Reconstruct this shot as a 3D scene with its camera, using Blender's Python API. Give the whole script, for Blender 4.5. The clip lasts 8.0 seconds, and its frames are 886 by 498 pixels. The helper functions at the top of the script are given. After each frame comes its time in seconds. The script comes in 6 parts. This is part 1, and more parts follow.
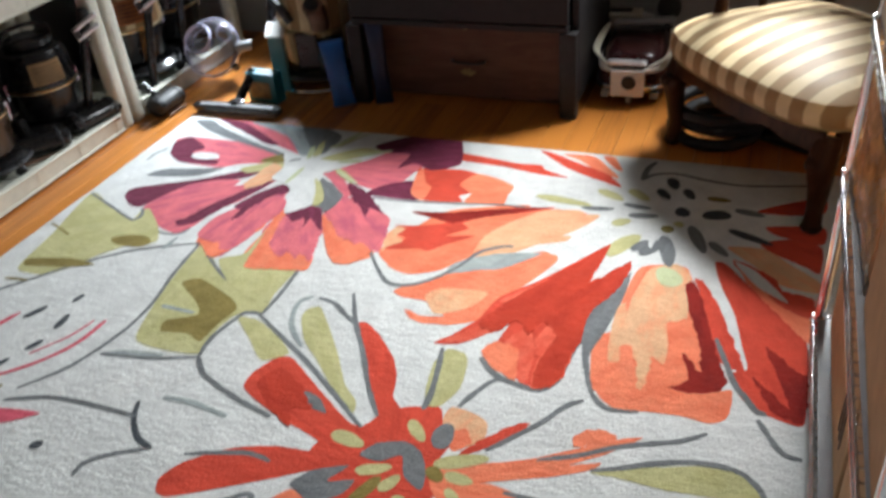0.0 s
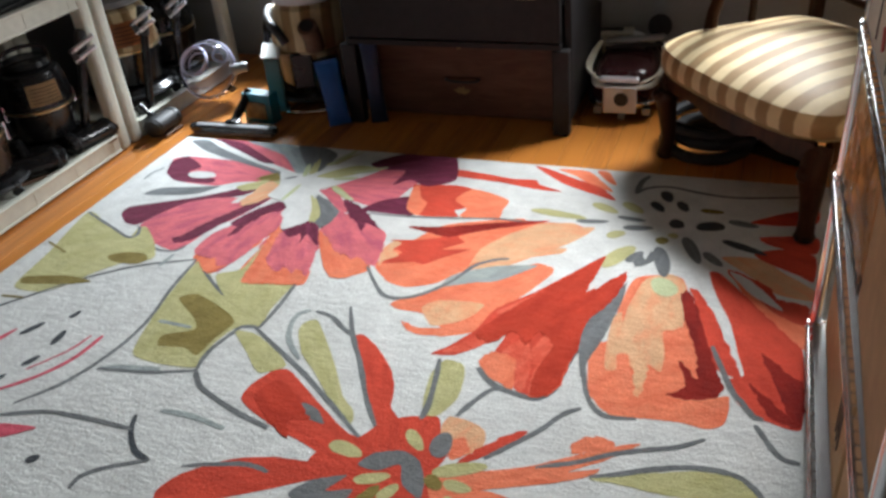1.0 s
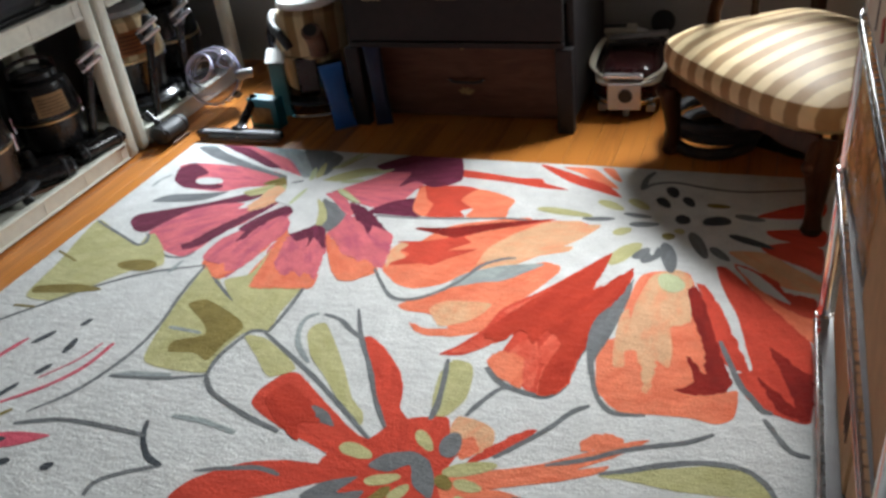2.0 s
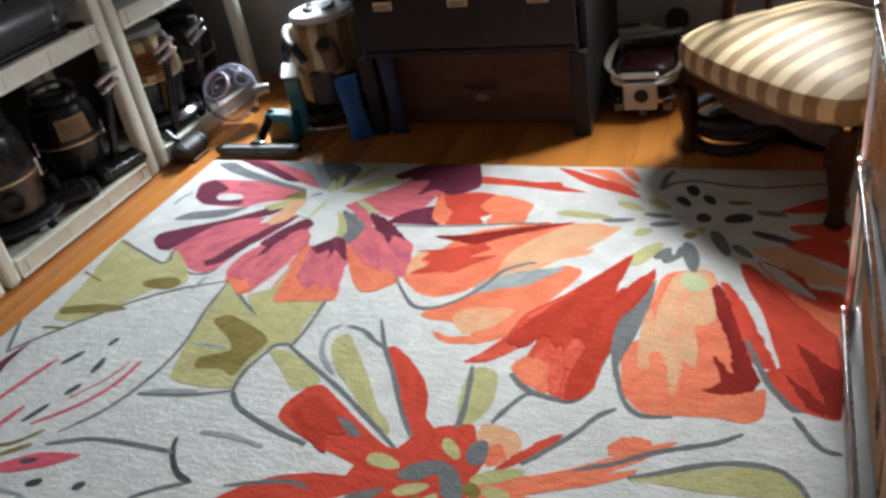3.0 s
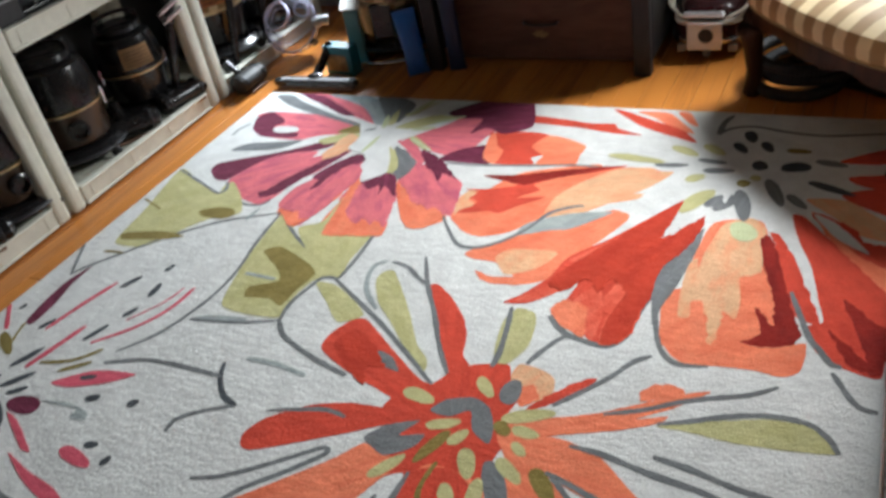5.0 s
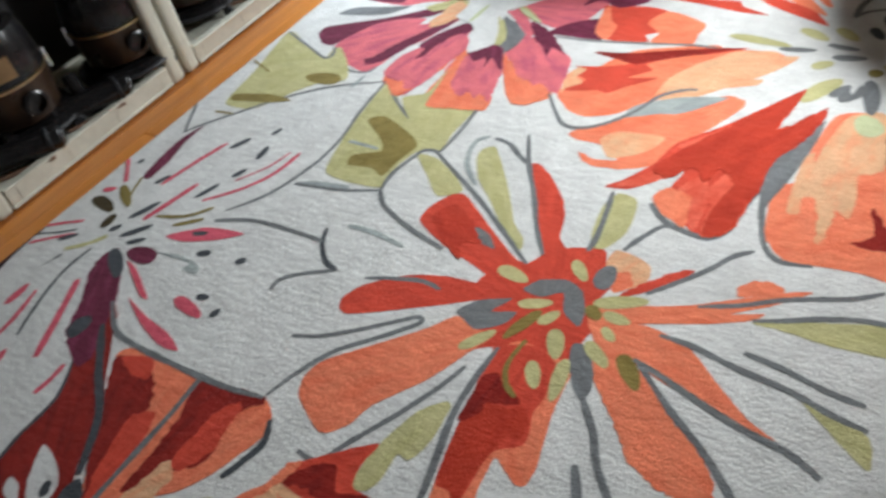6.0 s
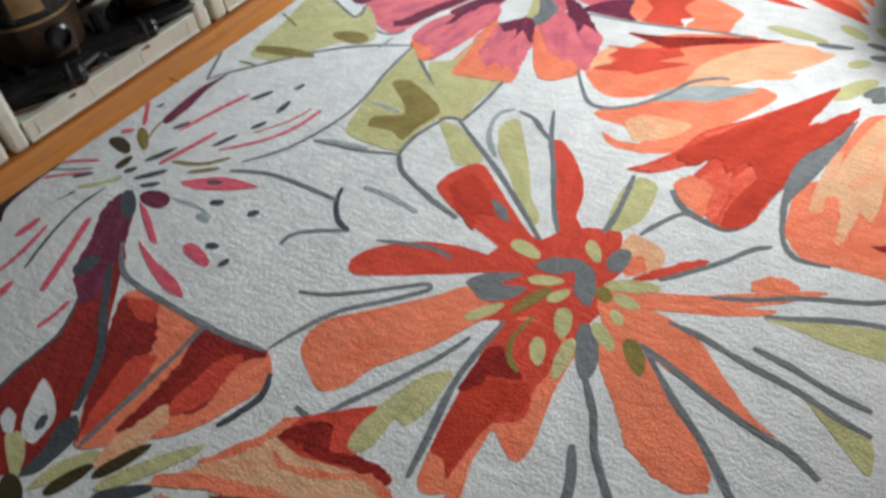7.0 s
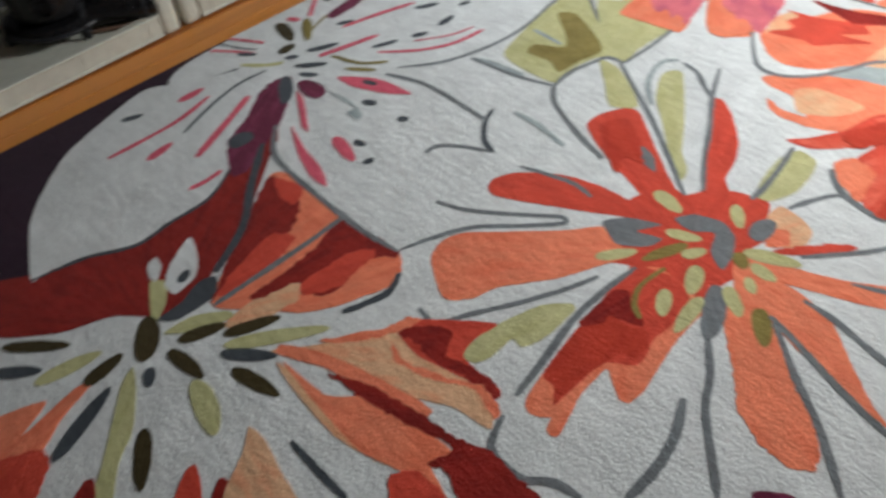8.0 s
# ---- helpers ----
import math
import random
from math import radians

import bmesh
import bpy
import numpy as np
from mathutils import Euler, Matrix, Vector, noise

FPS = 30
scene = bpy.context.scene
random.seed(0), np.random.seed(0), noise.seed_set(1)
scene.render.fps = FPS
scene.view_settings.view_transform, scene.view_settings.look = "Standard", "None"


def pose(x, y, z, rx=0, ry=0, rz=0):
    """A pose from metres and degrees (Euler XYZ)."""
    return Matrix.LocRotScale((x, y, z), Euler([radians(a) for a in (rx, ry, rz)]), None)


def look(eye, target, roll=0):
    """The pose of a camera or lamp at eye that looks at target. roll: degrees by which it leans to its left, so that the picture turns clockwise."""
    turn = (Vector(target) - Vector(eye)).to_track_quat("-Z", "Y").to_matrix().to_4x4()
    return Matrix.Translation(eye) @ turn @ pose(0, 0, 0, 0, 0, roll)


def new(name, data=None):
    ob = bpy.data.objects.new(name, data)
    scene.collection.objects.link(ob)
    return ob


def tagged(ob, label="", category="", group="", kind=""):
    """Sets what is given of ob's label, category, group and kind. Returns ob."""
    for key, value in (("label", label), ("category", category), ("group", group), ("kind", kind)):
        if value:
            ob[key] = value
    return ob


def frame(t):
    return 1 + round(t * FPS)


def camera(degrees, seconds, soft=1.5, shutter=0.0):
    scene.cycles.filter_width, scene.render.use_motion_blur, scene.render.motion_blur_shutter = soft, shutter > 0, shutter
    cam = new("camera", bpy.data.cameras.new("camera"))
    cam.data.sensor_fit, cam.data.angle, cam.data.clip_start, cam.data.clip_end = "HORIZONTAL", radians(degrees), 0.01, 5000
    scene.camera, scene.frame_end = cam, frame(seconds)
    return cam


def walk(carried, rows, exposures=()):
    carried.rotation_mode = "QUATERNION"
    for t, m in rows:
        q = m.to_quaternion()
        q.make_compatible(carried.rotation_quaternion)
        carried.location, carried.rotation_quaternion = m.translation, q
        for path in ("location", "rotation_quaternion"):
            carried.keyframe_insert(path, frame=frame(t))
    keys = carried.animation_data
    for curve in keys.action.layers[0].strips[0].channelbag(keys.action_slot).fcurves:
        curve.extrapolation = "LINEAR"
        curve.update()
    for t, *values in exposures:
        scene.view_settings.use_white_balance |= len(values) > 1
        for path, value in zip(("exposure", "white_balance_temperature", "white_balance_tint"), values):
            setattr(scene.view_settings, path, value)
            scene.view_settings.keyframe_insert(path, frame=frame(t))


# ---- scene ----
cam = camera(55.38, 8.0, soft=2.9, shutter=0.5)
PATH = [
    (0, (2.0179, -2.3818, 1.2849), (1.2052, -0.5184, -0.0645), -5.64),
    (0.3, (2.0192, -2.3978, 1.2731), (1.2499, -0.4649, 0.0174), -5.74),
    (0.5, (2.0192, -2.4083, 1.2665), (1.2814, -0.4444, 0.0205), -5.09),
    (0.8, (2.0214, -2.4103, 1.2625), (1.2470, -0.4851, -0.0020), -5.37),
    (1, (2.0236, -2.4116, 1.2595), (1.2146, -0.5014, -0.0251), -5.83),
    (1.2, (2.0272, -2.4129, 1.2603), (1.2128, -0.5178, -0.0243), -6.09),
    (1.5, (2.0331, -2.4157, 1.2621), (1.1963, -0.5128, -0.0154), -6.83),
    (1.7, (2.0344, -2.4145, 1.2622), (1.1963, -0.5223, -0.0114), -7.13),
    (2.8, (2.0420, -2.4104, 1.2663), (1.1827, -0.5212, 0.0024), -9.50),
    (3, (2.0426, -2.4095, 1.2662), (1.1418, -0.5220, 0.0095), -10.50),
    (3.2, (2.0417, -2.4111, 1.2620), (1.1181, -0.5376, 0.0203), -10.92),
    (3.5, (2.0408, -2.4135, 1.2560), (1.1540, -0.5298, -0.0163), -9.98),
    (3.8, (2.0389, -2.4175, 1.2583), (1.1647, -0.5623, -0.0451), -10.06),
    (4, (2.0381, -2.4202, 1.2604), (1.1403, -0.5666, -0.0477), -10.07),
    (4.2, (2.0386, -2.4280, 1.2640), (1.1041, -0.5695, -0.0112), -10.07),
    (5.3, (2.1041, -2.3841, 1.2795), (1.0072, -0.7751, -0.1906), -12.51),
    (5.5, (2.0955, -2.3868, 1.2799), (0.9733, -0.8561, -0.2535), -12.85),
    (5.8, (2.0883, -2.3831, 1.2895), (0.9418, -0.9725, -0.3230), -13.29),
    (6, (2.0871, -2.3823, 1.2978), (0.8568, -1.0403, -0.3267), -15.11),
    (6.2, (2.0852, -2.3819, 1.2954), (0.8190, -1.0833, -0.3218), -15.14),
    (6.5, (2.0814, -2.3814, 1.2919), (0.8146, -1.0898, -0.3454), -13.25),
    (6.8, (2.0795, -2.3829, 1.2837), (0.8293, -1.0933, -0.3530), -12.07),
    (7, (2.0761, -2.3834, 1.2773), (0.8429, -1.1053, -0.3958), -11.21),
    (7.2, (2.0670, -2.3971, 1.2729), (0.8528, -1.1604, -0.4305), -10.21),
    (7.5, (2.0579, -2.4177, 1.2675), (0.8180, -1.2566, -0.4841), -8.43),
    (7.8, (2.0482, -2.4480, 1.2767), (0.7539, -1.3808, -0.4814), -8.16),
    (8, (2.0428, -2.4681, 1.2826), (0.6778, -1.4800, -0.4821), -7.59),
]
EXPOSURES = [(0, 0.1), (0.3, -0.04), (0.5, -0.12), (4.2, -0.1), (5.3, 0.02), (6.8, 0.04), (8, 0.0)]
walk(cam, [(t, look(eye, target, roll)) for t, eye, target, roll in PATH], EXPOSURES)

# ---- world and light ----
SUN_WAY = Vector((0.45 * 0.588, -0.893 * 0.588, 0.809))  # towards the sun
world = bpy.data.worlds.new("world")
scene.world = world
world.use_nodes = True
sky = world.node_tree.nodes.new("ShaderNodeTexSky")
sky.sky_type, sky.sun_disc = "NISHITA", False
sky.sun_elevation, sky.sun_rotation = radians(54), math.atan2(0.45, -0.893)
world.node_tree.links.new(sky.outputs[0], world.node_tree.nodes["Background"].inputs[0])
world.node_tree.nodes["Background"].inputs[1].default_value = 0.06

sun = new("sun", bpy.data.lights.new("sun", "SUN"))
sun.data.energy, sun.data.angle, sun.data.color = 0.8, radians(12.0), (1.0, 0.93, 0.82)
sun.matrix_world = look(SUN_WAY * 10, (0, 0, 0))

# daylight of the sky, from outside the tall window
lamp = new("window_daylight", bpy.data.lights.new("window_daylight", "AREA"))
lamp.data.shape, lamp.data.size, lamp.data.size_y = "RECTANGLE", 0.62, 0.36
lamp.data.energy, lamp.data.color, lamp.data.spread = 36.5, (0.93, 0.972, 0.985), radians(95)
lamp.matrix_world = look((2.25, 1.15, 1.56), (1.45, -0.70, 0.0))
second = new("window_daylight", bpy.data.lights.new("window_daylight", "AREA"))
second.data.shape, second.data.size, second.data.size_y = "RECTANGLE", 0.22, 0.26
second.data.energy, second.data.color, second.data.spread = 8.5, (0.84, 0.93, 1.0), radians(70)
second.matrix_world = look((-0.07, 0.91, 0.68), (0.10, 0.0, 0.05))


# ---- materials ----
def material(name, base, rough=0.6, metal=0.0, vary=0.15, grain=60.0, blotch=4.0, bump=0.15, depth=0.002, coat=0.0, gloss=0.5):
    """A plain surface whose colour varies at two scales, with a fine relief."""
    m = bpy.data.materials.new(name)
    m.use_nodes = True
    t = m.node_tree
    b = t.nodes["Principled BSDF"]
    geo = t.nodes.new("ShaderNodeNewGeometry")
    fine, wide = t.nodes.new("ShaderNodeTexNoise"), t.nodes.new("ShaderNodeTexNoise")
    fine.inputs["Scale"].default_value, wide.inputs["Scale"].default_value = grain, blotch
    fine.inputs["Detail"].default_value, wide.inputs["Detail"].default_value = 4, 3
    for n in (fine, wide):
        t.links.new(geo.outputs["Position"], n.inputs["Vector"])
    add = t.nodes.new("ShaderNodeMath")
    add.operation = "ADD"
    t.links.new(fine.outputs["Fac"], add.inputs[0])
    t.links.new(wide.outputs["Fac"], add.inputs[1])
    ramp = t.nodes.new("ShaderNodeMapRange")
    ramp.inputs["From Min"].default_value, ramp.inputs["From Max"].default_value = 0.6, 1.4
    ramp.inputs["To Min"].default_value, ramp.inputs["To Max"].default_value = 1 - vary, 1 + vary
    t.links.new(add.outputs[0], ramp.inputs["Value"])
    mul = t.nodes.new("ShaderNodeVectorMath")
    mul.operation = "SCALE"
    mul.inputs[0].default_value = base
    t.links.new(ramp.outputs[0], mul.inputs["Scale"])
    t.links.new(mul.outputs[0], b.inputs["Base Color"])
    b.inputs["Metallic"].default_value = metal
    b.inputs["Coat Weight"].default_value = coat
    b.inputs["Specular IOR Level"].default_value = gloss
    rr = t.nodes.new("ShaderNodeMapRange")
    rr.inputs["To Min"].default_value, rr.inputs["To Max"].default_value = max(rough - 0.08, 0.03), min(rough + 0.08, 1)
    t.links.new(wide.outputs["Fac"], rr.inputs["Value"])
    t.links.new(rr.outputs[0], b.inputs["Roughness"])
    if bump:
        bp = t.nodes.new("ShaderNodeBump")
        bp.inputs["Strength"].default_value, bp.inputs["Distance"].default_value = bump, depth
        t.links.new(fine.outputs["Fac"], bp.inputs["Height"])
        t.links.new(bp.outputs[0], b.inputs["Normal"])
    return m


def wool(name, base, second_dye, heart):
    """Tufted wool pile: uneven dye, brushed streaks that run out from a flower's heart, tufts and low waves."""
    m = material(name, base, 0.95, vary=0.19, grain=190, blotch=16, bump=0.46, depth=0.005)
    t = m.node_tree
    b = t.nodes["Principled BSDF"]
    b.inputs["Sheen Weight"].default_value = 0.06
    b.inputs["Specular IOR Level"].default_value = 0.05
    if second_dye:
        away, sep, turn, far, polar = (t.nodes.new("ShaderNode" + k) for k in ("VectorMath", "SeparateXYZ", "Math", "VectorMath", "CombineXYZ"))
        away.operation, turn.operation, far.operation = "SUBTRACT", "ARCTAN2", "LENGTH"
        away.inputs[1].default_value = (*heart, 0.0146)
        t.links.new([n for n in t.nodes if n.type == "NEW_GEOMETRY"][0].outputs["Position"], away.inputs[0])
        t.links.new(away.outputs[0], sep.inputs[0])
        t.links.new(away.outputs[0], far.inputs[0])
        t.links.new(sep.outputs["Y"], turn.inputs[0])
        t.links.new(sep.outputs["X"], turn.inputs[1])
        t.links.new(turn.outputs[0], polar.inputs["X"])
        t.links.new(far.outputs["Value"], polar.inputs["Y"])
        spread = t.nodes.new("ShaderNodeVectorMath")
        spread.operation = "MULTIPLY"
        spread.inputs[1].default_value = (13.0, 9.0, 1.0)
        t.links.new(polar.outputs[0], spread.inputs[0])
        streak = t.nodes.new("ShaderNodeTexNoise")
        streak.inputs["Scale"].default_value, streak.inputs["Detail"].default_value, streak.inputs["Roughness"].default_value = 1.0, 5, 0.6
        t.links.new(spread.outputs[0], streak.inputs["Vector"])
        edge = t.nodes.new("ShaderNodeMapRange")
        edge.inputs["From Min"].default_value, edge.inputs["From Max"].default_value = 0.48, 0.62
        edge.inputs["To Max"].default_value = 0.8
        t.links.new(streak.outputs["Fac"], edge.inputs["Value"])
        mix = t.nodes.new("ShaderNodeMix")
        mix.data_type = "RGBA"
        plain = b.inputs["Base Color"].links[0].from_socket
        t.links.new(edge.outputs[0], mix.inputs[0])
        t.links.new(plain, mix.inputs[6])
        mix.inputs[7].default_value = (*second_dye, 1)
        t.links.new(mix.outputs[2], b.inputs["Base Color"])
    first = [n for n in t.nodes if n.type == "BUMP"][0]
    waves = t.nodes.new("ShaderNodeTexNoise")
    waves.inputs["Scale"].default_value, waves.inputs["Detail"].default_value, waves.inputs["Roughness"].default_value = 46, 6, 0.62
    geo = [n for n in t.nodes if n.type == "NEW_GEOMETRY"][0]
    rows = t.nodes.new("ShaderNodeVectorMath")               # the pile lies in rows across the rug
    rows.operation = "MULTIPLY"
    rows.inputs[1].default_value = (0.6, 1.25, 1.0)
    t.links.new(geo.outputs["Position"], rows.inputs[0])
    t.links.new(rows.outputs[0], waves.inputs["Vector"])
    second = t.nodes.new("ShaderNodeBump")
    second.inputs["Strength"].default_value, second.inputs["Distance"].default_value = 0.37, 0.009
    t.links.new(waves.outputs["Fac"], second.inputs["Height"])
    t.links.new(first.outputs[0], second.inputs["Normal"])
    t.links.new(second.outputs[0], b.inputs["Normal"])
    return m


def timber(name, dark, light, rough=0.35, scale=9.0, stretch=(1, 0.06, 1), each=0.0, gloss=0.5):
    """Wood with long grain; each: how far pieces differ from one another."""
    m = bpy.data.materials.new(name)
    m.use_nodes = True
    t = m.node_tree
    b = t.nodes["Principled BSDF"]
    geo, info = t.nodes.new("ShaderNodeNewGeometry"), t.nodes.new("ShaderNodeObjectInfo")
    shift = t.nodes.new("ShaderNodeVectorMath")
    shift.operation = "MULTIPLY_ADD"
    shift.inputs[1].default_value = stretch
    t.links.new(geo.outputs["Position"], shift.inputs[0])
    t.links.new(info.outputs["Random"], shift.inputs[2])
    n1, n2 = t.nodes.new("ShaderNodeTexNoise"), t.nodes.new("ShaderNodeTexNoise")
    n1.inputs["Scale"].default_value, n1.inputs["Detail"].default_value, n1.inputs["Distortion"].default_value = scale * 6, 6, 1.2
    n2.inputs["Scale"].default_value, n2.inputs["Detail"].default_value = scale, 2
    t.links.new(shift.outputs[0], n1.inputs["Vector"])
    t.links.new(shift.outputs[0], n2.inputs["Vector"])
    mix = t.nodes.new("ShaderNodeMath")
    mix.operation = "MULTIPLY_ADD"
    t.links.new(n1.outputs["Fac"], mix.inputs[0])
    mix.inputs[1].default_value = 0.6
    t.links.new(n2.outputs["Fac"], mix.inputs[2])
    odd = t.nodes.new("ShaderNodeMath")
    odd.operation = "MULTIPLY_ADD"
    t.links.new(info.outputs["Random"], odd.inputs[0])
    odd.inputs[1].default_value = each
    t.links.new(mix.outputs[0], odd.inputs[2])
    ramp = t.nodes.new("ShaderNodeValToRGB")
    ramp.color_ramp.elements[0].position, ramp.color_ramp.elements[1].position = 0.55, 1.05 + each * 0.5
    ramp.color_ramp.elements[0].color, ramp.color_ramp.elements[1].color = (*dark, 1), (*light, 1)
    t.links.new(odd.outputs[0], ramp.inputs[0])
    t.links.new(ramp.outputs[0], b.inputs["Base Color"])
    b.inputs["Roughness"].default_value = rough
    b.inputs["Specular IOR Level"].default_value = gloss
    bp = t.nodes.new("ShaderNodeBump")
    bp.inputs["Strength"].default_value, bp.inputs["Distance"].default_value = 0.15, 0.001
    t.links.new(n1.outputs["Fac"], bp.inputs["Height"])
    t.links.new(bp.outputs[0], b.inputs["Normal"])
    return m


def striped(name, pale, tan, width):
    """Satin upholstery with stripes that run from front to back."""
    m = bpy.data.materials.new(name)
    m.use_nodes = True
    t = m.node_tree
    b = t.nodes["Principled BSDF"]
    tex, sep = t.nodes.new("ShaderNodeTexCoord"), t.nodes.new("ShaderNodeSeparateXYZ")
    t.links.new(tex.outputs["Object"], sep.inputs[0])
    wob = t.nodes.new("ShaderNodeTexNoise")
    wob.inputs["Scale"].default_value = 5
    t.links.new(tex.outputs["Object"], wob.inputs["Vector"])
    bend = t.nodes.new("ShaderNodeMath")
    bend.operation = "MULTIPLY_ADD"
    bend.inputs[1].default_value = 0.02
    t.links.new(wob.outputs["Fac"], bend.inputs[0])
    t.links.new(sep.outputs["X"], bend.inputs[2])
    freq = t.nodes.new("ShaderNodeMath")
    freq.operation = "MULTIPLY"
    freq.inputs[1].default_value = math.pi / width
    t.links.new(bend.outputs[0], freq.inputs[0])
    wave = t.nodes.new("ShaderNodeMath")
    wave.operation = "SINE"
    t.links.new(freq.outputs[0], wave.inputs[0])
    edge = t.nodes.new("ShaderNodeMapRange")
    edge.inputs["From Min"].default_value, edge.inputs["From Max"].default_value = -0.18, 0.18
    t.links.new(wave.outputs[0], edge.inputs["Value"])
    thread = t.nodes.new("ShaderNodeTexNoise")
    thread.inputs["Scale"].default_value, thread.inputs["Detail"].default_value = 25, 4
    t.links.new(tex.outputs["Object"], thread.inputs["Vector"])
    mix = t.nodes.new("ShaderNodeMix")
    mix.data_type = "RGBA"
    mix.inputs[6].default_value, mix.inputs[7].default_value = (*pale, 1), (*tan, 1)
    t.links.new(edge.outputs[0], mix.inputs[0])
    tone = t.nodes.new("ShaderNodeMapRange")
    tone.inputs["To Min"].default_value, tone.inputs["To Max"].default_value = 0.8, 1.2
    t.links.new(thread.outputs["Fac"], tone.inputs["Value"])
    mul = t.nodes.new("ShaderNodeVectorMath")
    mul.operation = "SCALE"
    t.links.new(mix.outputs[2], mul.inputs[0])
    t.links.new(tone.outputs[0], mul.inputs["Scale"])
    t.links.new(mul.outputs[0], b.inputs["Base Color"])
    b.inputs["Roughness"].default_value = 0.6
    b.inputs["Sheen Weight"].default_value = 0.12
    bp = t.nodes.new("ShaderNodeBump")
    bp.inputs["Strength"].default_value, bp.inputs["Distance"].default_value = 0.25, 0.003
    t.links.new(thread.outputs["Fac"], bp.inputs["Height"])
    t.links.new(bp.outputs[0], b.inputs["Normal"])
    return m


def clear_plastic(name, tint, rough=0.06):
    m = bpy.data.materials.new(name)
    m.use_nodes = True
    b = m.node_tree.nodes["Principled BSDF"]
    b.inputs["Base Color"].default_value = (*tint, 1)
    b.inputs["Transmission Weight"].default_value, b.inputs["Roughness"].default_value, b.inputs["IOR"].default_value = 0.98, rough, 1.24
    n = m.node_tree.nodes.new("ShaderNodeTexNoise")
    n.inputs["Scale"].default_value = 25
    bp = m.node_tree.nodes.new("ShaderNodeBump")
    bp.inputs["Strength"].default_value = 0.05
    m.node_tree.links.new(n.outputs["Fac"], bp.inputs["Height"])
    m.node_tree.links.new(bp.outputs[0], b.inputs["Normal"])
    return m


DYES = {
    "white": ((0.65, 0.66, 0.65), None),
    "grey": ((0.155, 0.163, 0.170), (0.20, 0.215, 0.225)),
    "lgrey": ((0.33, 0.37, 0.37), (0.25, 0.28, 0.285)),
    "dgrey": ((0.060, 0.068, 0.078), None),
    "red": ((0.59, 0.069, 0.040), (0.48, 0.048, 0.028)),
    "lred": ((0.70, 0.13, 0.080), (0.62, 0.080, 0.045)),
    "deep": ((0.47, 0.046, 0.023), (0.38, 0.032, 0.017)),
    "dred": ((0.25, 0.018, 0.013), (0.17, 0.012, 0.010)),
    "coral": ((0.79, 0.222, 0.120), (0.73, 0.160, 0.080)),
    "peach": ((0.70, 0.41, 0.24), (0.76, 0.33, 0.18)),
    "olive": ((0.49, 0.47, 0.235), (0.43, 0.405, 0.185)),
    "lolive": ((0.50, 0.55, 0.33), (0.43, 0.46, 0.24)),
    "dolive": ((0.235, 0.185, 0.055), (0.18, 0.135, 0.036)),
    "brown": ((0.050, 0.036, 0.013), None),
    "plum": ((0.13, 0.018, 0.045), (0.20, 0.033, 0.075)),
    "pink": ((0.66, 0.155, 0.185), (0.46, 0.095, 0.150)),
    "rose": ((0.62, 0.10, 0.145), None),
    "night": ((0.026, 0.010, 0.020), None),
}
HEARTS = [(0.659, -0.282), (1.842, -0.303), (1.431, -1.422), (0.245, -1.59), (0.815, -2.304)]                                      # the hearts of the five flowers
WOOL = {}


def dyed(color, at):
    """The wool of a colour, streaked away from the flower's heart that lies nearest."""
    base, second_dye = DYES[color]
    heart = min(HEARTS, key=lambda h: (Vector(h) - Vector(at)).length)
    key = (color, heart if second_dye else None)
    if key not in WOOL:
        WOOL[key] = wool("wool_" + color, base, second_dye, heart)
    return WOOL[key]


PLASTER = material("grey_wall_paint", (0.33, 0.33, 0.33), 0.8, vary=0.06, grain=90, blotch=2, bump=0.1)
# wall grey darkened to hold the shade behind the shelving
SHADED_WALL = material("wall_paint_with_shade", (0.075, 0.075, 0.080), 0.8, vary=0.08, grain=90, blotch=2, bump=0.1)
CEILING = material("ceiling_paint", (0.36, 0.37, 0.38), 0.9, vary=0.04, bump=0.05)
TRIM = material("trim_paint", (0.7, 0.68, 0.62), 0.5, vary=0.06, bump=0.05)
PLANK = timber("honey_pine", (0.25, 0.068, 0.011), (0.61, 0.225, 0.040), 0.33, 10, (1, 0.05, 1), each=0.34)
GAP = material("dark_subfloor", (0.05, 0.03, 0.015), 0.9)
RESIN = material("beige_resin", (0.60, 0.60, 0.52), 0.5, vary=0.12, grain=40, blotch=6, bump=0.1)
BLACK = material("black_plastic", (0.012, 0.0115, 0.0125), 0.22, vary=0.35, grain=80, blotch=9, bump=0.04, gloss=0.4)
SATIN = material("satin_black_plastic", (0.010, 0.0095, 0.0105), 0.48, vary=0.35, grain=80, blotch=9, bump=0.05, gloss=0.25)
MATT = material("matt_black", (0.024, 0.024, 0.026), 0.6, vary=0.3, bump=0.1)
BROWN = material("brown_plastic", (0.036, 0.020, 0.012), 0.3, vary=0.3, grain=50, blotch=7, bump=0.05)
GREYP = material("grey_plastic", (0.30, 0.305, 0.32), 0.35, vary=0.15, bump=0.04)
WHITEP = material("white_plastic", (0.82, 0.82, 0.82), 0.35, vary=0.08, bump=0.03)
CREAM = material("cream_plastic", (0.66, 0.62, 0.52), 0.4, vary=0.1, bump=0.04)
CHROME = material("chrome", (0.78, 0.78, 0.80), 0.12, 1.0, vary=0.08, grain=60, blotch=15, bump=0.03)
BRASS = material("gold_trim", (0.68, 0.55, 0.34), 0.35, 1.0, vary=0.15, bump=0.03)
BADGE = material("gold_label", (0.52, 0.33, 0.16), 0.45, vary=0.3, grain=30, blotch=12, bump=0.05)
BADGE2 = material("orange_label", (0.50, 0.16, 0.05), 0.45, vary=0.3, grain=30, blotch=12, bump=0.05)
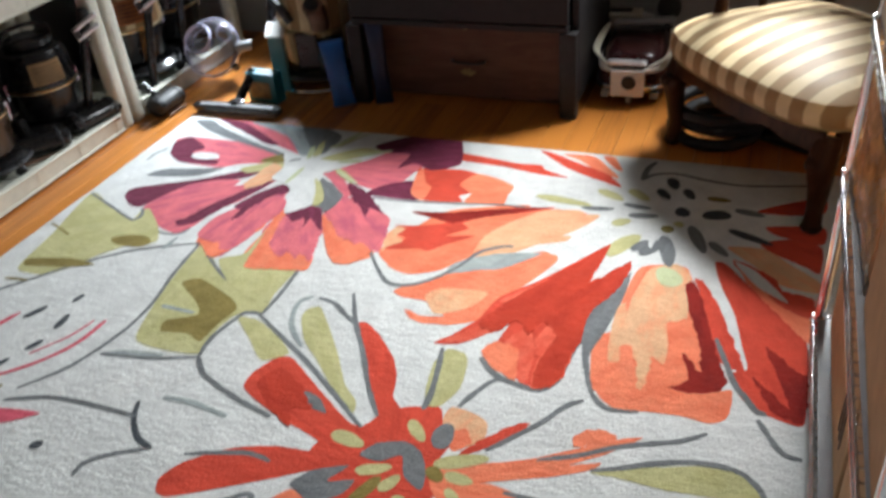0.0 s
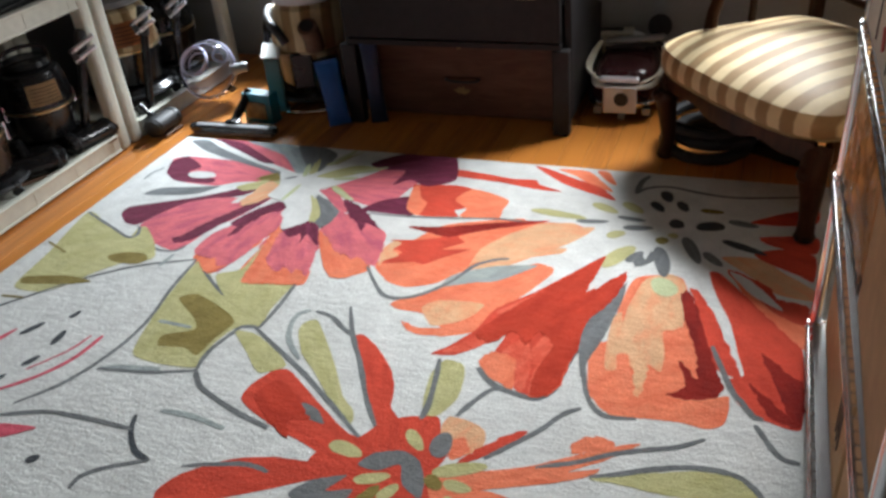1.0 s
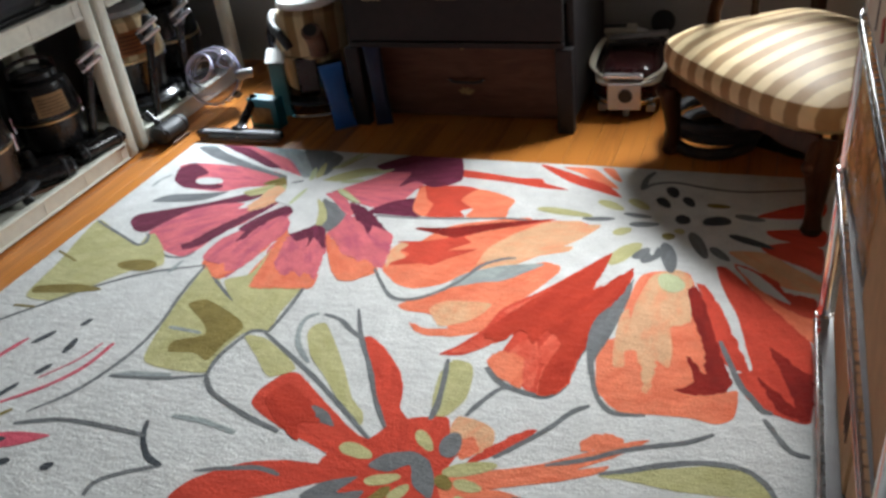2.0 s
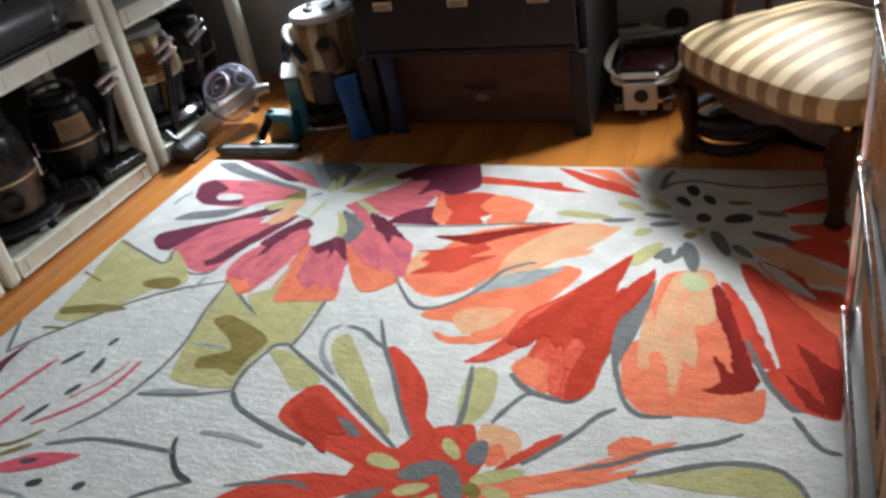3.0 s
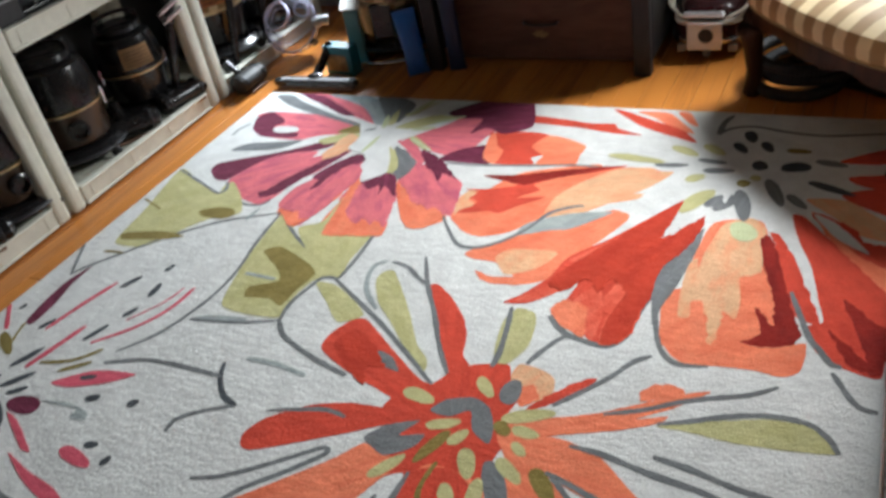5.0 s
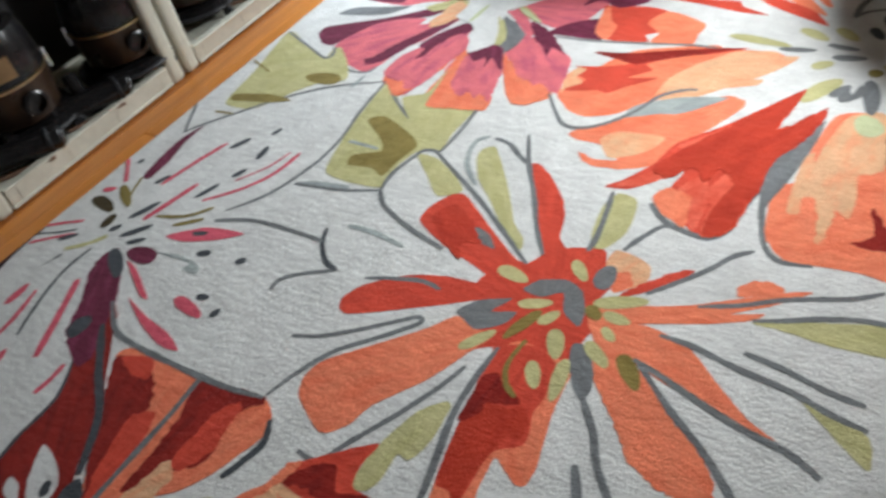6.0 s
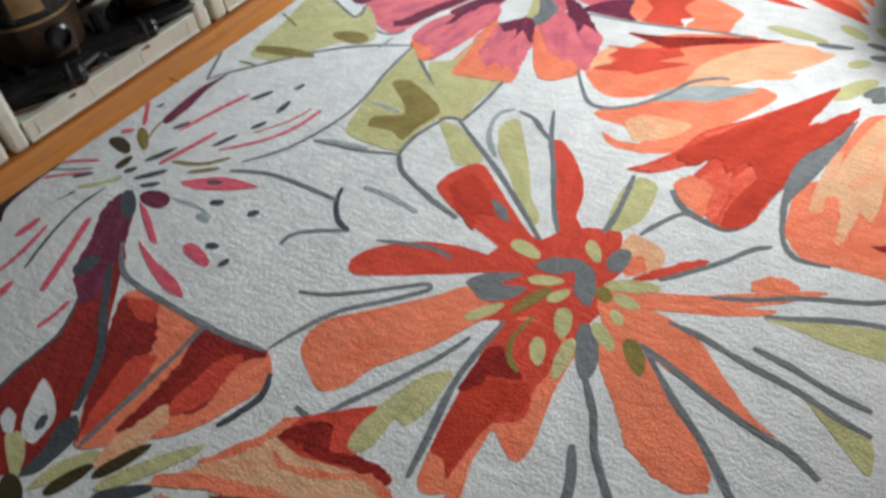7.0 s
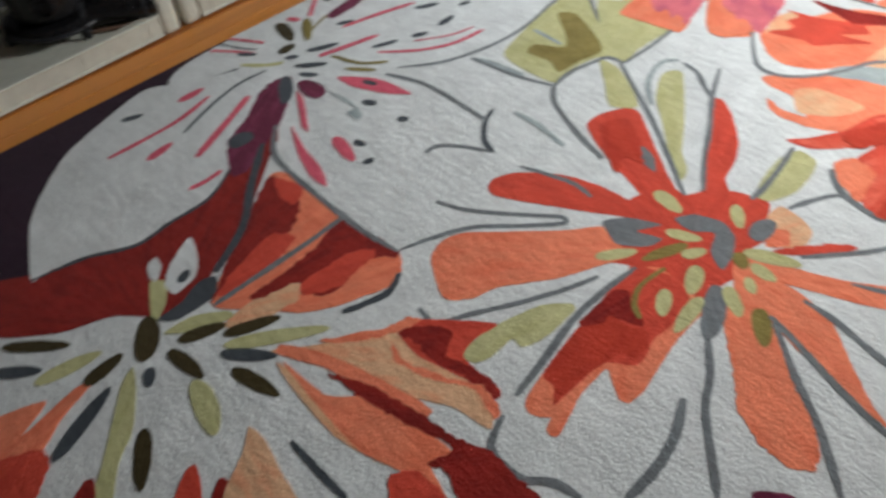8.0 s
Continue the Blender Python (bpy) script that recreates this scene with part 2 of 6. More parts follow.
INK = material("label_ink", (0.03, 0.02, 0.015), 0.6)
STEEL = material("dark_cabinet_enamel", (0.020, 0.018, 0.019), 0.45, vary=0.3, grain=35, blotch=3, bump=0.06, gloss=0.2)
DRAWER = timber("worn_brown_drawer", (0.080, 0.037, 0.025), (0.185, 0.092, 0.060), 0.6, 6, (0.2, 1, 1), gloss=0.2)
CARD = material("card_label", (0.34, 0.27, 0.18), 0.7, vary=0.15)
MAHOGANY = timber("mahogany", (0.011, 0.0045, 0.003), (0.065, 0.023, 0.010), 0.34, 8, (1, 1, 0.15), gloss=0.12)
SATIN = striped("striped_satin", (0.66, 0.52, 0.295), (0.30, 0.175, 0.064), 0.038)
PIPING = material("gimp_braid", (0.30, 0.21, 0.10), 0.7, bump=0.3, grain=200)
OCHRE = material("bare_worn_wood", (0.30, 0.19, 0.075), 0.7, vary=0.4, grain=60, blotch=30, bump=0.2)
CARTON = material("brown_cardboard", (0.55, 0.34, 0.17), 0.75, vary=0.2, grain=25, blotch=5, bump=0.15)
CARTON2 = material("orange_cardboard", (0.84, 0.46, 0.17), 0.6, vary=0.35, grain=9, blotch=5, bump=0.2)
PALECARD = material("pale_carton", (0.84, 0.80, 0.69), 0.75, vary=0.12, grain=20, blotch=5, bump=0.12)
REDINK = material("red_ink", (0.55, 0.06, 0.05), 0.6)
WRAP = clear_plastic("clear_wrap", (0.99, 0.98, 0.96), 0.05)
DOME = clear_plastic("smoky_clear_plastic", (0.95, 0.95, 1.0), 0.02)
# pale lilac for the bowl's mouth and lug, and for its painted highlights
MOUTH = material("frosted_rim_and_glints", (0.50, 0.50, 0.66), 0.16, vary=0.1, bump=0.02, gloss=0.8)
TEAL = material("teal_card", (0.006, 0.16, 0.22), 0.4, vary=0.15, bump=0.05)
TEALP = material("photo_print", (0.16, 0.12, 0.07), 0.4, vary=0.5, grain=40, blotch=20, bump=0.02)
GREENC = material("grey_green_card", (0.10, 0.20, 0.19), 0.55, vary=0.12, bump=0.06)
PAPER = material("white_paper", (0.86, 0.86, 0.84), 0.7, vary=0.05, bump=0.1)
NAVY = material("dark_blue_foil", (0.003, 0.014, 0.060), 0.5, vary=0.3, grain=14, blotch=7, bump=0.4, depth=0.004)
BLUE = material("blue_foil", (0.004, 0.085, 0.33), 0.45, vary=0.3, grain=14, blotch=7, bump=0.4, depth=0.004)
MAROON = material("maroon_enamel", (0.040, 0.008, 0.010), 0.20, vary=0.2, bump=0.03, coat=0.4)
SLATE = material("slate_grey_enamel", (0.050, 0.053, 0.062), 0.3, vary=0.2, bump=0.03, coat=0.3)
BUCKLE = material("worn_nickel", (0.74, 0.75, 0.78), 0.34, 0.75, vary=0.15, grain=60, blotch=20, bump=0.04)
LIDGREY = material("dull_silver", (0.34, 0.34, 0.35), 0.35, 0.6, vary=0.15, bump=0.03)
RUBBER = material("black_rubber", (0.018, 0.019, 0.023), 0.55, vary=0.3, bump=0.1)
BRISTLE = material("tan_hose_cuff", (0.20, 0.11, 0.07), 0.8, vary=0.3, grain=150, bump=0.6)
GLASS = clear_plastic("window_glass", (1, 1, 1), 0.0)


# ---- builders ----
def part(name, bm, mat, parent, label="", smooth=False):
    """One mesh object under a thing or under a part."""
    me = bpy.data.meshes.new(name)
    bmesh.ops.recalc_face_normals(bm, faces=bm.faces)
    bm.to_mesh(me)
    bm.free()
    me.materials.append(mat)
    if smooth:
        me.shade_smooth()
        me.set_sharp_from_angle(angle=radians(38))
    ob = new(name, me)
    ob.parent = parent
    return tagged(ob, label)


def thing(name, m, label, category, group="", kind=""):
    ob = new(name)
    ob.matrix_world = m
    ob.empty_display_size = 0.05
    return tagged(ob, label, category, group, kind)


def box(size, at=(0, 0, 0), turn=(0, 0, 0), bevel=0.004, bm=None, seg=2):
    """A bevelled block; at is its centre."""
    b = bmesh.new()
    bmesh.ops.create_cube(b, size=1.0, matrix=Matrix.Diagonal((*size, 1)))
    if bevel:
        bmesh.ops.bevel(b, geom=b.edges[:], offset=min(bevel, min(size) * 0.45), segments=seg, affect="EDGES", profile=0.5)
    bmesh.ops.transform(b, matrix=pose(*at, *turn), verts=b.verts)
    return join(bm, b)


def join(bm, b):
    if bm is None:
        return b
    me = bpy.data.meshes.new("joined")
    b.to_mesh(me)
    b.free()
    bm.from_mesh(me)
    bpy.data.meshes.remove(me)
    return bm


def lathe(profile, steps=40, at=(0, 0, 0), turn=(0, 0, 0), scale=(1, 1, 1), bm=None, ends=True):
    """A turned shape from (radius, height) pairs."""
    b = bmesh.new()
    rings = []
    for r, z in profile:
        if r < 1e-5:
            rings.append([b.verts.new((0, 0, z))])
        else:
            rings.append([b.verts.new((r * math.cos(a) * scale[0], r * math.sin(a) * scale[1], z * scale[2])) for a in np.linspace(0, 2 * math.pi, steps, endpoint=False)])
    for lo, hi in zip(rings, rings[1:]):
        for i in range(steps):
            j = (i + 1) % steps
            if len(lo) == 1 and len(hi) == 1:
                break
            if len(lo) == 1:
                b.faces.new((lo[0], hi[j], hi[i]))
            elif len(hi) == 1:
                b.faces.new((lo[i], lo[j], hi[0]))
            else:
                b.faces.new((lo[i], lo[j], hi[j], hi[i]))
    for ring in (rings[0], rings[-1]):
        if len(ring) > 2 and ends:
            b.faces.new(ring)
    bmesh.ops.remove_doubles(b, verts=b.verts[:], dist=1e-6)
    bmesh.ops.transform(b, matrix=pose(*at, *turn), verts=b.verts)
    return join(bm, b)


def rod(r, a, z, turn=(0, 0, 0), steps=16, bm=None, round_by=0.25):
    """A cylinder of radius r and length z with eased ends; a is its foot."""
    e = min(r, z) * round_by
    return lathe([(0, 0), (r - e, 0), (r, e), (r, z - e), (r - e, z), (0, z)], steps, a, turn, bm=bm)


def spline(points, per=8, closed=False, tension=0.5):
    """Points along a smooth curve through the given ones."""
    p = [Vector(q) for q in points]
    n, out = len(p), []
    for i in range(n if closed else n - 1):
        a, b, c, d = (p[(i + k) % n] if closed else p[min(max(i + k, 0), n - 1)] for k in (-1, 0, 1, 2))
        for s in range(per):
            u = s / per
            m0, m1 = (c - a) * tension, (d - b) * tension
            limit = (c - b).length * 1.2
            m0, m1 = (m.normalized() * min(m.length, limit) if m.length > 0 else m for m in (m0, m1))
            out.append((2 * u**3 - 3 * u**2 + 1) * b + (u**3 - 2 * u**2 + u) * m0 + (3 * u**2 - 2 * u**3) * c + (u**3 - u**2) * m1)
    if not closed:
        out.append(p[-1])
    return out


def tube(points, radius, steps=10, per=6, closed=False, bm=None, ridge=0.0, straight=False):
    """A tube along a curve; radius may be a number or one per given point; ridge makes a corrugated hose."""
    path = [Vector(q) for q in points] if straight else spline(points, per, closed)
    n = len(path)
    b, rings, up = bmesh.new(), [], Vector((0.123, 0.217, 0.97)).normalized()
    for i, q in enumerate(path):
        ahead = (path[(i + 1) % n] if closed or i < n - 1 else q) - (path[i - 1] if closed or i else q)
        ahead.normalize()
        side = ahead.cross(up)
        if side.length < 0.05:
            side = ahead.cross(Vector((1, 0, 0)))
        side.normalize()
        top = side.cross(ahead)
        r = radius if isinstance(radius, (int, float)) else float(np.interp(i / max(n - 1, 1), np.linspace(0, 1, len(radius)), radius))
        r *= 1 + (ridge if i % 2 else 0)
        rings.append([b.verts.new(q + (side * math.cos(a) + top * math.sin(a)) * r) for a in np.linspace(0, 2 * math.pi, steps, endpoint=False)])
    pairs = list(zip(rings, rings[1:])) + ([(rings[-1], rings[0])] if closed else [])
    for lo, hi in pairs:
        for i in range(steps):
            b.faces.new((lo[i], lo[(i + 1) % steps], hi[(i + 1) % steps], hi[i]))
    if not closed:
        b.faces.new(rings[0])
        b.faces.new(rings[-1])
    return join(bm, b)


def slab(outline, low, high, bm=None, ease=0.0):
    """A flat plate with the given outline (x, y) between two heights; ease draws its upper rim in."""
    b = bmesh.new()
    lo = [b.verts.new((x, y, low)) for x, y in outline]
    hi = [b.verts.new((x, y, high - ease)) for x, y in outline]
    n = len(lo)
    for i in range(n):
        j = (i + 1) % n
        b.faces.new((lo[i], lo[j], hi[j], hi[i]))
    top = b.faces.new(hi)
    b.faces.new(lo[::-1])
    if ease:
        bmesh.ops.inset_region(b, faces=[top], thickness=ease, depth=ease)
    return join(bm, b)


# ---- the room ----
X0, X1, Y0, Y1, H = -0.74, 3.40, -4.0, 0.93, 2.5
floor = tagged(new("floor"), "honey-coloured varnished pine plank floor, worn between boards", "floor", kind="structure")
part("subfloor", box((X1 - X0, Y1 - Y0, 0.04), ((X0 + X1) / 2, (Y0 + Y1) / 2, -0.036), bevel=0), GAP, floor)


def wall(name, pieces, label, paint=PLASTER):
    w = tagged(new(name), label, "wall", kind="structure")
    bm = None
    for size, at in pieces:
        bm = box(size, at, bevel=0, bm=bm)
    part("plaster", bm, paint, w)
    return w


WX0, WX1, WZ0, WZ1 = 1.70, 2.72, 1.09, 1.98
VX0, VX1, VZ0, VZ1 = -0.22, 0.08, 0.52, 0.84     # the small window in the corner


def upright(xa, xb, za, zb):
    return ((xb - xa, 0.1, zb - za), ((xa + xb) / 2, Y1 + 0.05, (za + zb) / 2))


wall("wall_north", [
    upright(X0 - 0.1, VX0, 0, H), upright(VX1, WX0, 0, H), upright(WX1, X1 + 0.1, 0, H),
    upright(VX0, VX1, 0, VZ0), upright(VX0, VX1, VZ1, H), upright(WX0, WX1, 0, WZ0), upright(WX0, WX1, WZ1, H),
], "plain grey painted wall with two windows")
# shade between shelves and wall is painted into this wall's colour
wall("wall_west", [((0.1, Y1 - Y0, H), (X0 - 0.05, (Y0 + Y1) / 2, H / 2))], "grey painted wall, the shade behind the shelving put into its colour", SHADED_WALL)
wall("wall_south", [((X1 - X0 + 0.2, 0.1, H), ((X0 + X1) / 2, Y0 - 0.05, H / 2))], "plain grey painted wall")
wall("wall_east", [((0.1, Y1 - Y0, H), (X1 + 0.05, (Y0 + Y1) / 2, H / 2))], "plain grey painted wall")
ceiling = part("ceiling", box((X1 - X0 + 0.2, Y1 - Y0 + 0.2, 0.1), ((X0 + X1) / 2, (Y0 + Y1) / 2, H + 0.05), bevel=0), CEILING, None)
tagged(ceiling, "plain white ceiling", "ceiling", kind="structure")


def window(name, m, width, height):
    w = thing(name, m, "white painted window with clear panes", "window", kind="structure")
    for at, size in (((0, 0, height / 2 - 0.025), (width, 0.05, 0.05)), ((0, 0, -height / 2 + 0.025), (width, 0.05, 0.05)),
                     ((-width / 2 + 0.025, 0, 0), (0.05, 0.05, height - 0.102)), ((width / 2 - 0.025, 0, 0), (0.05, 0.05, height - 0.102))):
        part("window_frame", box(size, at), TRIM, w)
    part("window_sill", box((width + 0.06, 0.14, 0.03), (0, -0.07, -height / 2 - 0.017)), TRIM, w)
    pane = part("pane", box((width - 0.104, 0.006, height - 0.104), bevel=0), GLASS, w)
    pane.visible_shadow = False


window("window_1", pose((WX0 + WX1) / 2, Y1 + 0.05, (WZ0 + WZ1) / 2), WX1 - WX0 - 0.004, WZ1 - WZ0 - 0.004)
window("window_2", pose((VX0 + VX1) / 2, Y1 + 0.05, (VZ0 + VZ1) / 2), VX1 - VX0 - 0.004, VZ1 - VZ0 - 0.004)
LINER = material("grey_shelf_liner", (0.30, 0.305, 0.33), 0.4, vary=0.15, grain=30, blotch=6, bump=0.05)


# ---- the shelving with the old vacuum cleaners ----
LINE = radians(0.8)                      # the row stands a little askew to the rug
def beside(d, back, z=0.0):
    """A place by the shelving's front: d metres along it from its far corner, back metres behind its front."""
    x, y = -0.192 + d * math.sin(LINE), -0.079 - d * math.cos(LINE)
    return x - back * math.cos(LINE), y - back * math.sin(LINE), z


def shelf_unit(d0, width, depth=0.46):
    """Moulded resin shelving; local x to the back, y along the front."""
    x, y, _ = beside(d0 + width / 2, 0)
    u = thing("shelf_unit", pose(x, y, 0, 0, 0, 180 + 0.8), "beige moulded resin shelving unit holding old vacuum cleaners", "shelf", "resin shelving along the wall")
    w = width / 2 - 0.032
    for px, py in ((0.03, -w), (0.03, w), (depth - 0.03, -w), (depth - 0.03, w)):
        bm = box((0.054, 0.054, 1.50), (px, py, 0.75), bevel=0.014)
        bm = box((0.014, 0.010, 1.46), (px, py - 0.029, 0.75), bevel=0.004, bm=bm)
        part("post", bm, RESIN, u)
    for z in (0.040, 0.575, 1.10):
        deck = part("deck", box((depth - 0.02, width - 0.132, 0.012), (depth / 2 + 0.01, 0, z + 0.012), bevel=0.004), RESIN, u)
        lip = box((0.018, width - 0.122, 0.062), (0.014, 0, z), bevel=0.006)
        part("lip", lip, RESIN, deck)
        part("upper_flange", box((0.030, width - 0.124, 0.010), (0.016, 0, z + 0.029), bevel=0.004), RESIN, deck)
        part("lower_flange", box((0.026, width - 0.124, 0.009), (0.014, 0, z - 0.029), bevel=0.003), RESIN, deck)
        count = max(3, round(width / 0.19))
        for k in range(count):
            part("rib", box((0.003, 0.003, 0.046), (0.0045, -width / 2 + 0.1 + k * (width - 0.2) / (count - 1), z), bevel=0.0005), RESIN, deck)
        part("back_rail", box((0.018, width - 0.122, 0.05), (depth - 0.012, 0, z), bevel=0.004), RESIN, deck)
    return u


shelf_unit(0.003, 0.812)
shelf_unit(0.821, 0.783)
shelf_unit(1.610, 0.81)
shelf_unit(-0.815, 0.812)



def canister(name, m, label, basin, top, badge, size=1.0, hole=True, handle=True, printed=True):
    """A tall round canister vacuum cleaner on a dolly; local -y is its front."""
    v = thing(name, m, label, "vacuum cleaner", "old vacuum cleaners")
    v.scale = (size, size, size)
    dolly = part("dolly", lathe([(0, 0.028), (0.165, 0.028), (0.178, 0.036), (0.180, 0.052), (0.160, 0.068), (0, 0.070)], 40), BLACK, v, smooth=True)
    for a in (40, 140, 220, 320):
        c, s = math.cos(radians(a)), math.sin(radians(a))
        foot = part("caster", box((0.05, 0.04, 0.03), (0.165 * c, 0.165 * s, 0.042), (0, 0, a), 0.012), BLACK, dolly)
        part("wheel", rod(0.021, (0.182 * c, 0.182 * s - 0.009, 0.021), 0.018, (-90, 0, 0)), RUBBER, dolly, smooth=True)
    part("bumper", tube([(0.181 * math.cos(t), 0.181 * math.sin(t), 0.045) for t in np.linspace(0, 2 * math.pi, 24, endpoint=False)], 0.008, 8, 2, True), RUBBER, dolly, smooth=True)
    part("basin", lathe([(0, 0.072), (0.118, 0.072), (0.134, 0.085), (0.148, 0.20), (0.150, 0.212), (0, 0.213)], 44), basin, v, smooth=True)
    if hole:
        port = part("inlet", lathe([(0.036, 0), (0.040, 0.006), (0.040, 0.030), (0.030, 0.034), (0.028, 0.010), (0, 0.008)], 28, (0.045, -0.132, 0.15), (84, 0, 18)), BLACK, v, smooth=True)
    part("trim_ring", lathe([(0.150, 0.213), (0.156, 0.216), (0.157, 0.222), (0.150, 0.226), (0, 0.226)], 44), BRASS, v, "thin gold trim ring", smooth=True)
    part("motor_housing", lathe([(0, 0.227), (0.151, 0.227), (0.153, 0.24), (0.140, 0.34), (0.128, 0.375), (0.095, 0.392), (0, 0.395)], 44), BLACK if top is BLACK else SATIN, v, smooth=True)
    wide = 1.0 if top is BLACK else 1.18
    cap = part("cap", lathe([(0.100 * wide, 0.393), (0.106 * wide, 0.398), (0.100 * wide, 0.418), (0.070 * wide, 0.430), (0, 0.433)], 40), top, v, smooth=True)
    for k in range(5):
        part("vent_slot", box((0.105 * wide - abs(k - 2) * 0.018, 0.008 if top is BLACK else 0.013, 0.005), (0, -0.04 + 0.02 * k, 0.4315), bevel=0.002), MATT, cap)
    if badge:
        # a curved label on the housing's front
        b = bmesh.new()
        cols = [[b.verts.new((r * math.sin(t), -r * math.cos(t), z)) for r, z in ((0.1525, 0.248), (0.1425, 0.342) if printed else (0.1450, 0.316))] for t in np.linspace(-0.48, 0.48, 9) * (1 if printed else 0.68)]
        for lo, hi in zip(cols, cols[1:]):
            b.faces.new((lo[0], hi[0], hi[1], lo[1]))
        bmesh.ops.solidify(b, geom=b.faces[:], thickness=-0.003)
        plate = part("badge", b, badge, v, "gold label with dark printed rules" if printed else "plain tan paper label")
        for k in range(5 if printed else 0):
            z = 0.262 + 0.015 * k
            r = 0.1558 - (z - 0.252) * 0.11
            bb = bmesh.new()
            cols = [[bb.verts.new((r * math.sin(t), -r * math.cos(t), zz)) for zz in (z, z + 0.003)] for t in np.linspace(-0.40, 0.40, 9)]
            for lo, hi in zip(cols, cols[1:]):
                bb.faces.new((lo[0], hi[0], hi[1], lo[1]))
            bmesh.ops.solidify(bb, geom=bb.faces[:], thickness=-0.0012)
            part("print_bar", bb, INK, plate)
    for s in (-1, 1):
        part("latch", box((0.012, 0.030, 0.075), (0.155 * s, 0, 0.215), (0, 0, 0), 0.004), CHROME, v)
    if handle:
        part("carry_handle", tube([(-0.10, 0, 0.395), (-0.09, 0, 0.455), (0, 0, 0.475), (0.09, 0, 0.455), (0.10, 0, 0.395)], 0.010, 10, 6), BLACK, v, smooth=True)
    return v


def on_deck(d, back, turn, z=0.0585):
    x, y, _ = beside(d, back)
    return pose(x, y, z, 0, 0, turn)


canister("canister_vacuum", on_deck(0.175, 0.21, 62), "tall black canister vacuum with gold label and trim ring", BLACK, BLACK, BADGE, 0.80, False)
canister("canister_vacuum", on_deck(0.53, 0.21, 42), "tall black canister vacuum with a brown water basin and gold ring", BROWN, BLACK, None, 0.90)
canister("canister_vacuum", on_deck(0.905, 0.160, 64), "tall black canister vacuum with a brown water basin and round inlet", BROWN, BLACK, None, 0.86)
canister("canister_vacuum", on_deck(1.285, 0.21, 68), "tall black canister vacuum with a brown basin and gold label", BROWN, BLACK, BADGE, 0.93, printed=False)
canister("canister_vacuum", on_deck(-0.33, 0.22, 60), "black canister vacuum with pale grey vented top and orange label", BLACK, GREYP, BADGE2, 0.98, False, False)
canister("canister_vacuum", on_deck(-0.63, 0.24, 50), "tall all-black canister vacuum standing in the far corner", BLACK, BLACK, None, 0.88, False)
canister("canister_vacuum", on_deck(1.88, 0.22, 50), "tall black canister vacuum beside a resin shelf post", BLACK, BLACK, BADGE, 0.80)


def power_nozzle(m, label, length=0.2, finish=BLACK):
    """A low glossy cleaning head with a pivoting neck."""
    n = thing("power_nozzle", m, label, "nozzle", "vacuum attachments")
    body = lathe([(0, -length * 0.62), (0.022, -length * 0.61), (0.036, -length * 0.55), (0.038, -length * 0.45), (0.038, length * 0.45), (0.036, length * 0.55), (0.022, length * 0.61), (0, length * 0.62)], 24, (0, 0, 0.040), (0, 90, 0), (0.95, 1.1, 1))
    part("hood", body, finish, n, smooth=True)
    for s in (-1, 1):
        part("end_band", lathe([(0.0385, -0.006), (0.041, -0.004), (0.041, 0.004), (0.0385, 0.006)], 24, (s * length * 0.42, 0, 0.040), (0, 90, 0), (0.95, 1.1, 1)), RUBBER, n, smooth=True)
    part("neck", tube([(0, 0.01, 0.035), (0, 0.06, 0.060), (0, 0.10, 0.10)], [0.024, 0.022, 0.020], 14), BLACK, n, smooth=True)
    part("brush_strip", box((length * 0.8, 0.012, 0.01), (0, -0.045, 0.006), bevel=0.003), BRISTLE, n)
    return n


power_nozzle(on_deck(0.40, 0.10, 60), "glossy black cleaning head lying on the shelf deck")
power_nozzle(on_deck(1.15, 0.075, 70), "glossy black cleaning head at the front of the deck", 0.24)
power_nozzle(on_deck(1.42, 0.085, 60), "glossy black cleaning head with a worn corner", 0.24)
power_nozzle(on_deck(1.75, 0.090, 60), "glossy black cleaning head on the deck", 0.2)
power_nozzle(on_deck(-0.13, -0.050, 90, 0.001), "dull black cleaning head lying on the floor by the shelving", 0.13, MATT)
power_nozzle(on_deck(0.14, 0.060, 80), "low black cleaning head in the shade of the deck", 0.18)


def wand(m, label, long):
    """A black tube with a chrome buckle near its upper end."""
    w = thing("vacuum_wand", m, label, "wand", "vacuum attachments")
    part("tube", rod(0.016, (0, 0, 0), long, steps=18), BLACK, w, smooth=True)
    clip = part("chrome_clip", rod(0.0085, (-0.045, -0.030, long - 0.050), 0.100, (0, 52, 0)), BUCKLE, w, "bright nickel buckle", smooth=True)
    part("bar", rod(0.0085, (-0.030, -0.030, long - 0.082), 0.090, (0, 52, 0)), BUCKLE, clip, smooth=True)
    part("pivot", box((0.022, 0.016, 0.050), (-0.030, -0.030, long - 0.060), (0, -30, 0), 0.004), MATT, clip)
    part("cuff", lathe([(0.019, long - 0.09), (0.021, long - 0.08), (0.021, long + 0.01), (0.017, long + 0.02), (0, long + 0.02)], 18), MATT, w, smooth=True)
    return w


bx, by, _ = beside(0.13, 0.10)
wand(pose(bx, by, 0.0585, 4, 13, 58), "black vacuum wand with chrome buckle leaning by the post", 0.40)
bx, by, _ = beside(-0.47, 0.09)
wand(pose(bx, by, 0.0585, 4, 8, 52), "black vacuum wand with chrome buckle leaning among canisters", 0.38)
bx, by, _ = beside(-0.20, 0.05)
wand(pose(bx, by, 0.0585, -7, 10, 40), "thin black vacuum wand leaning against a canister", 0.38)

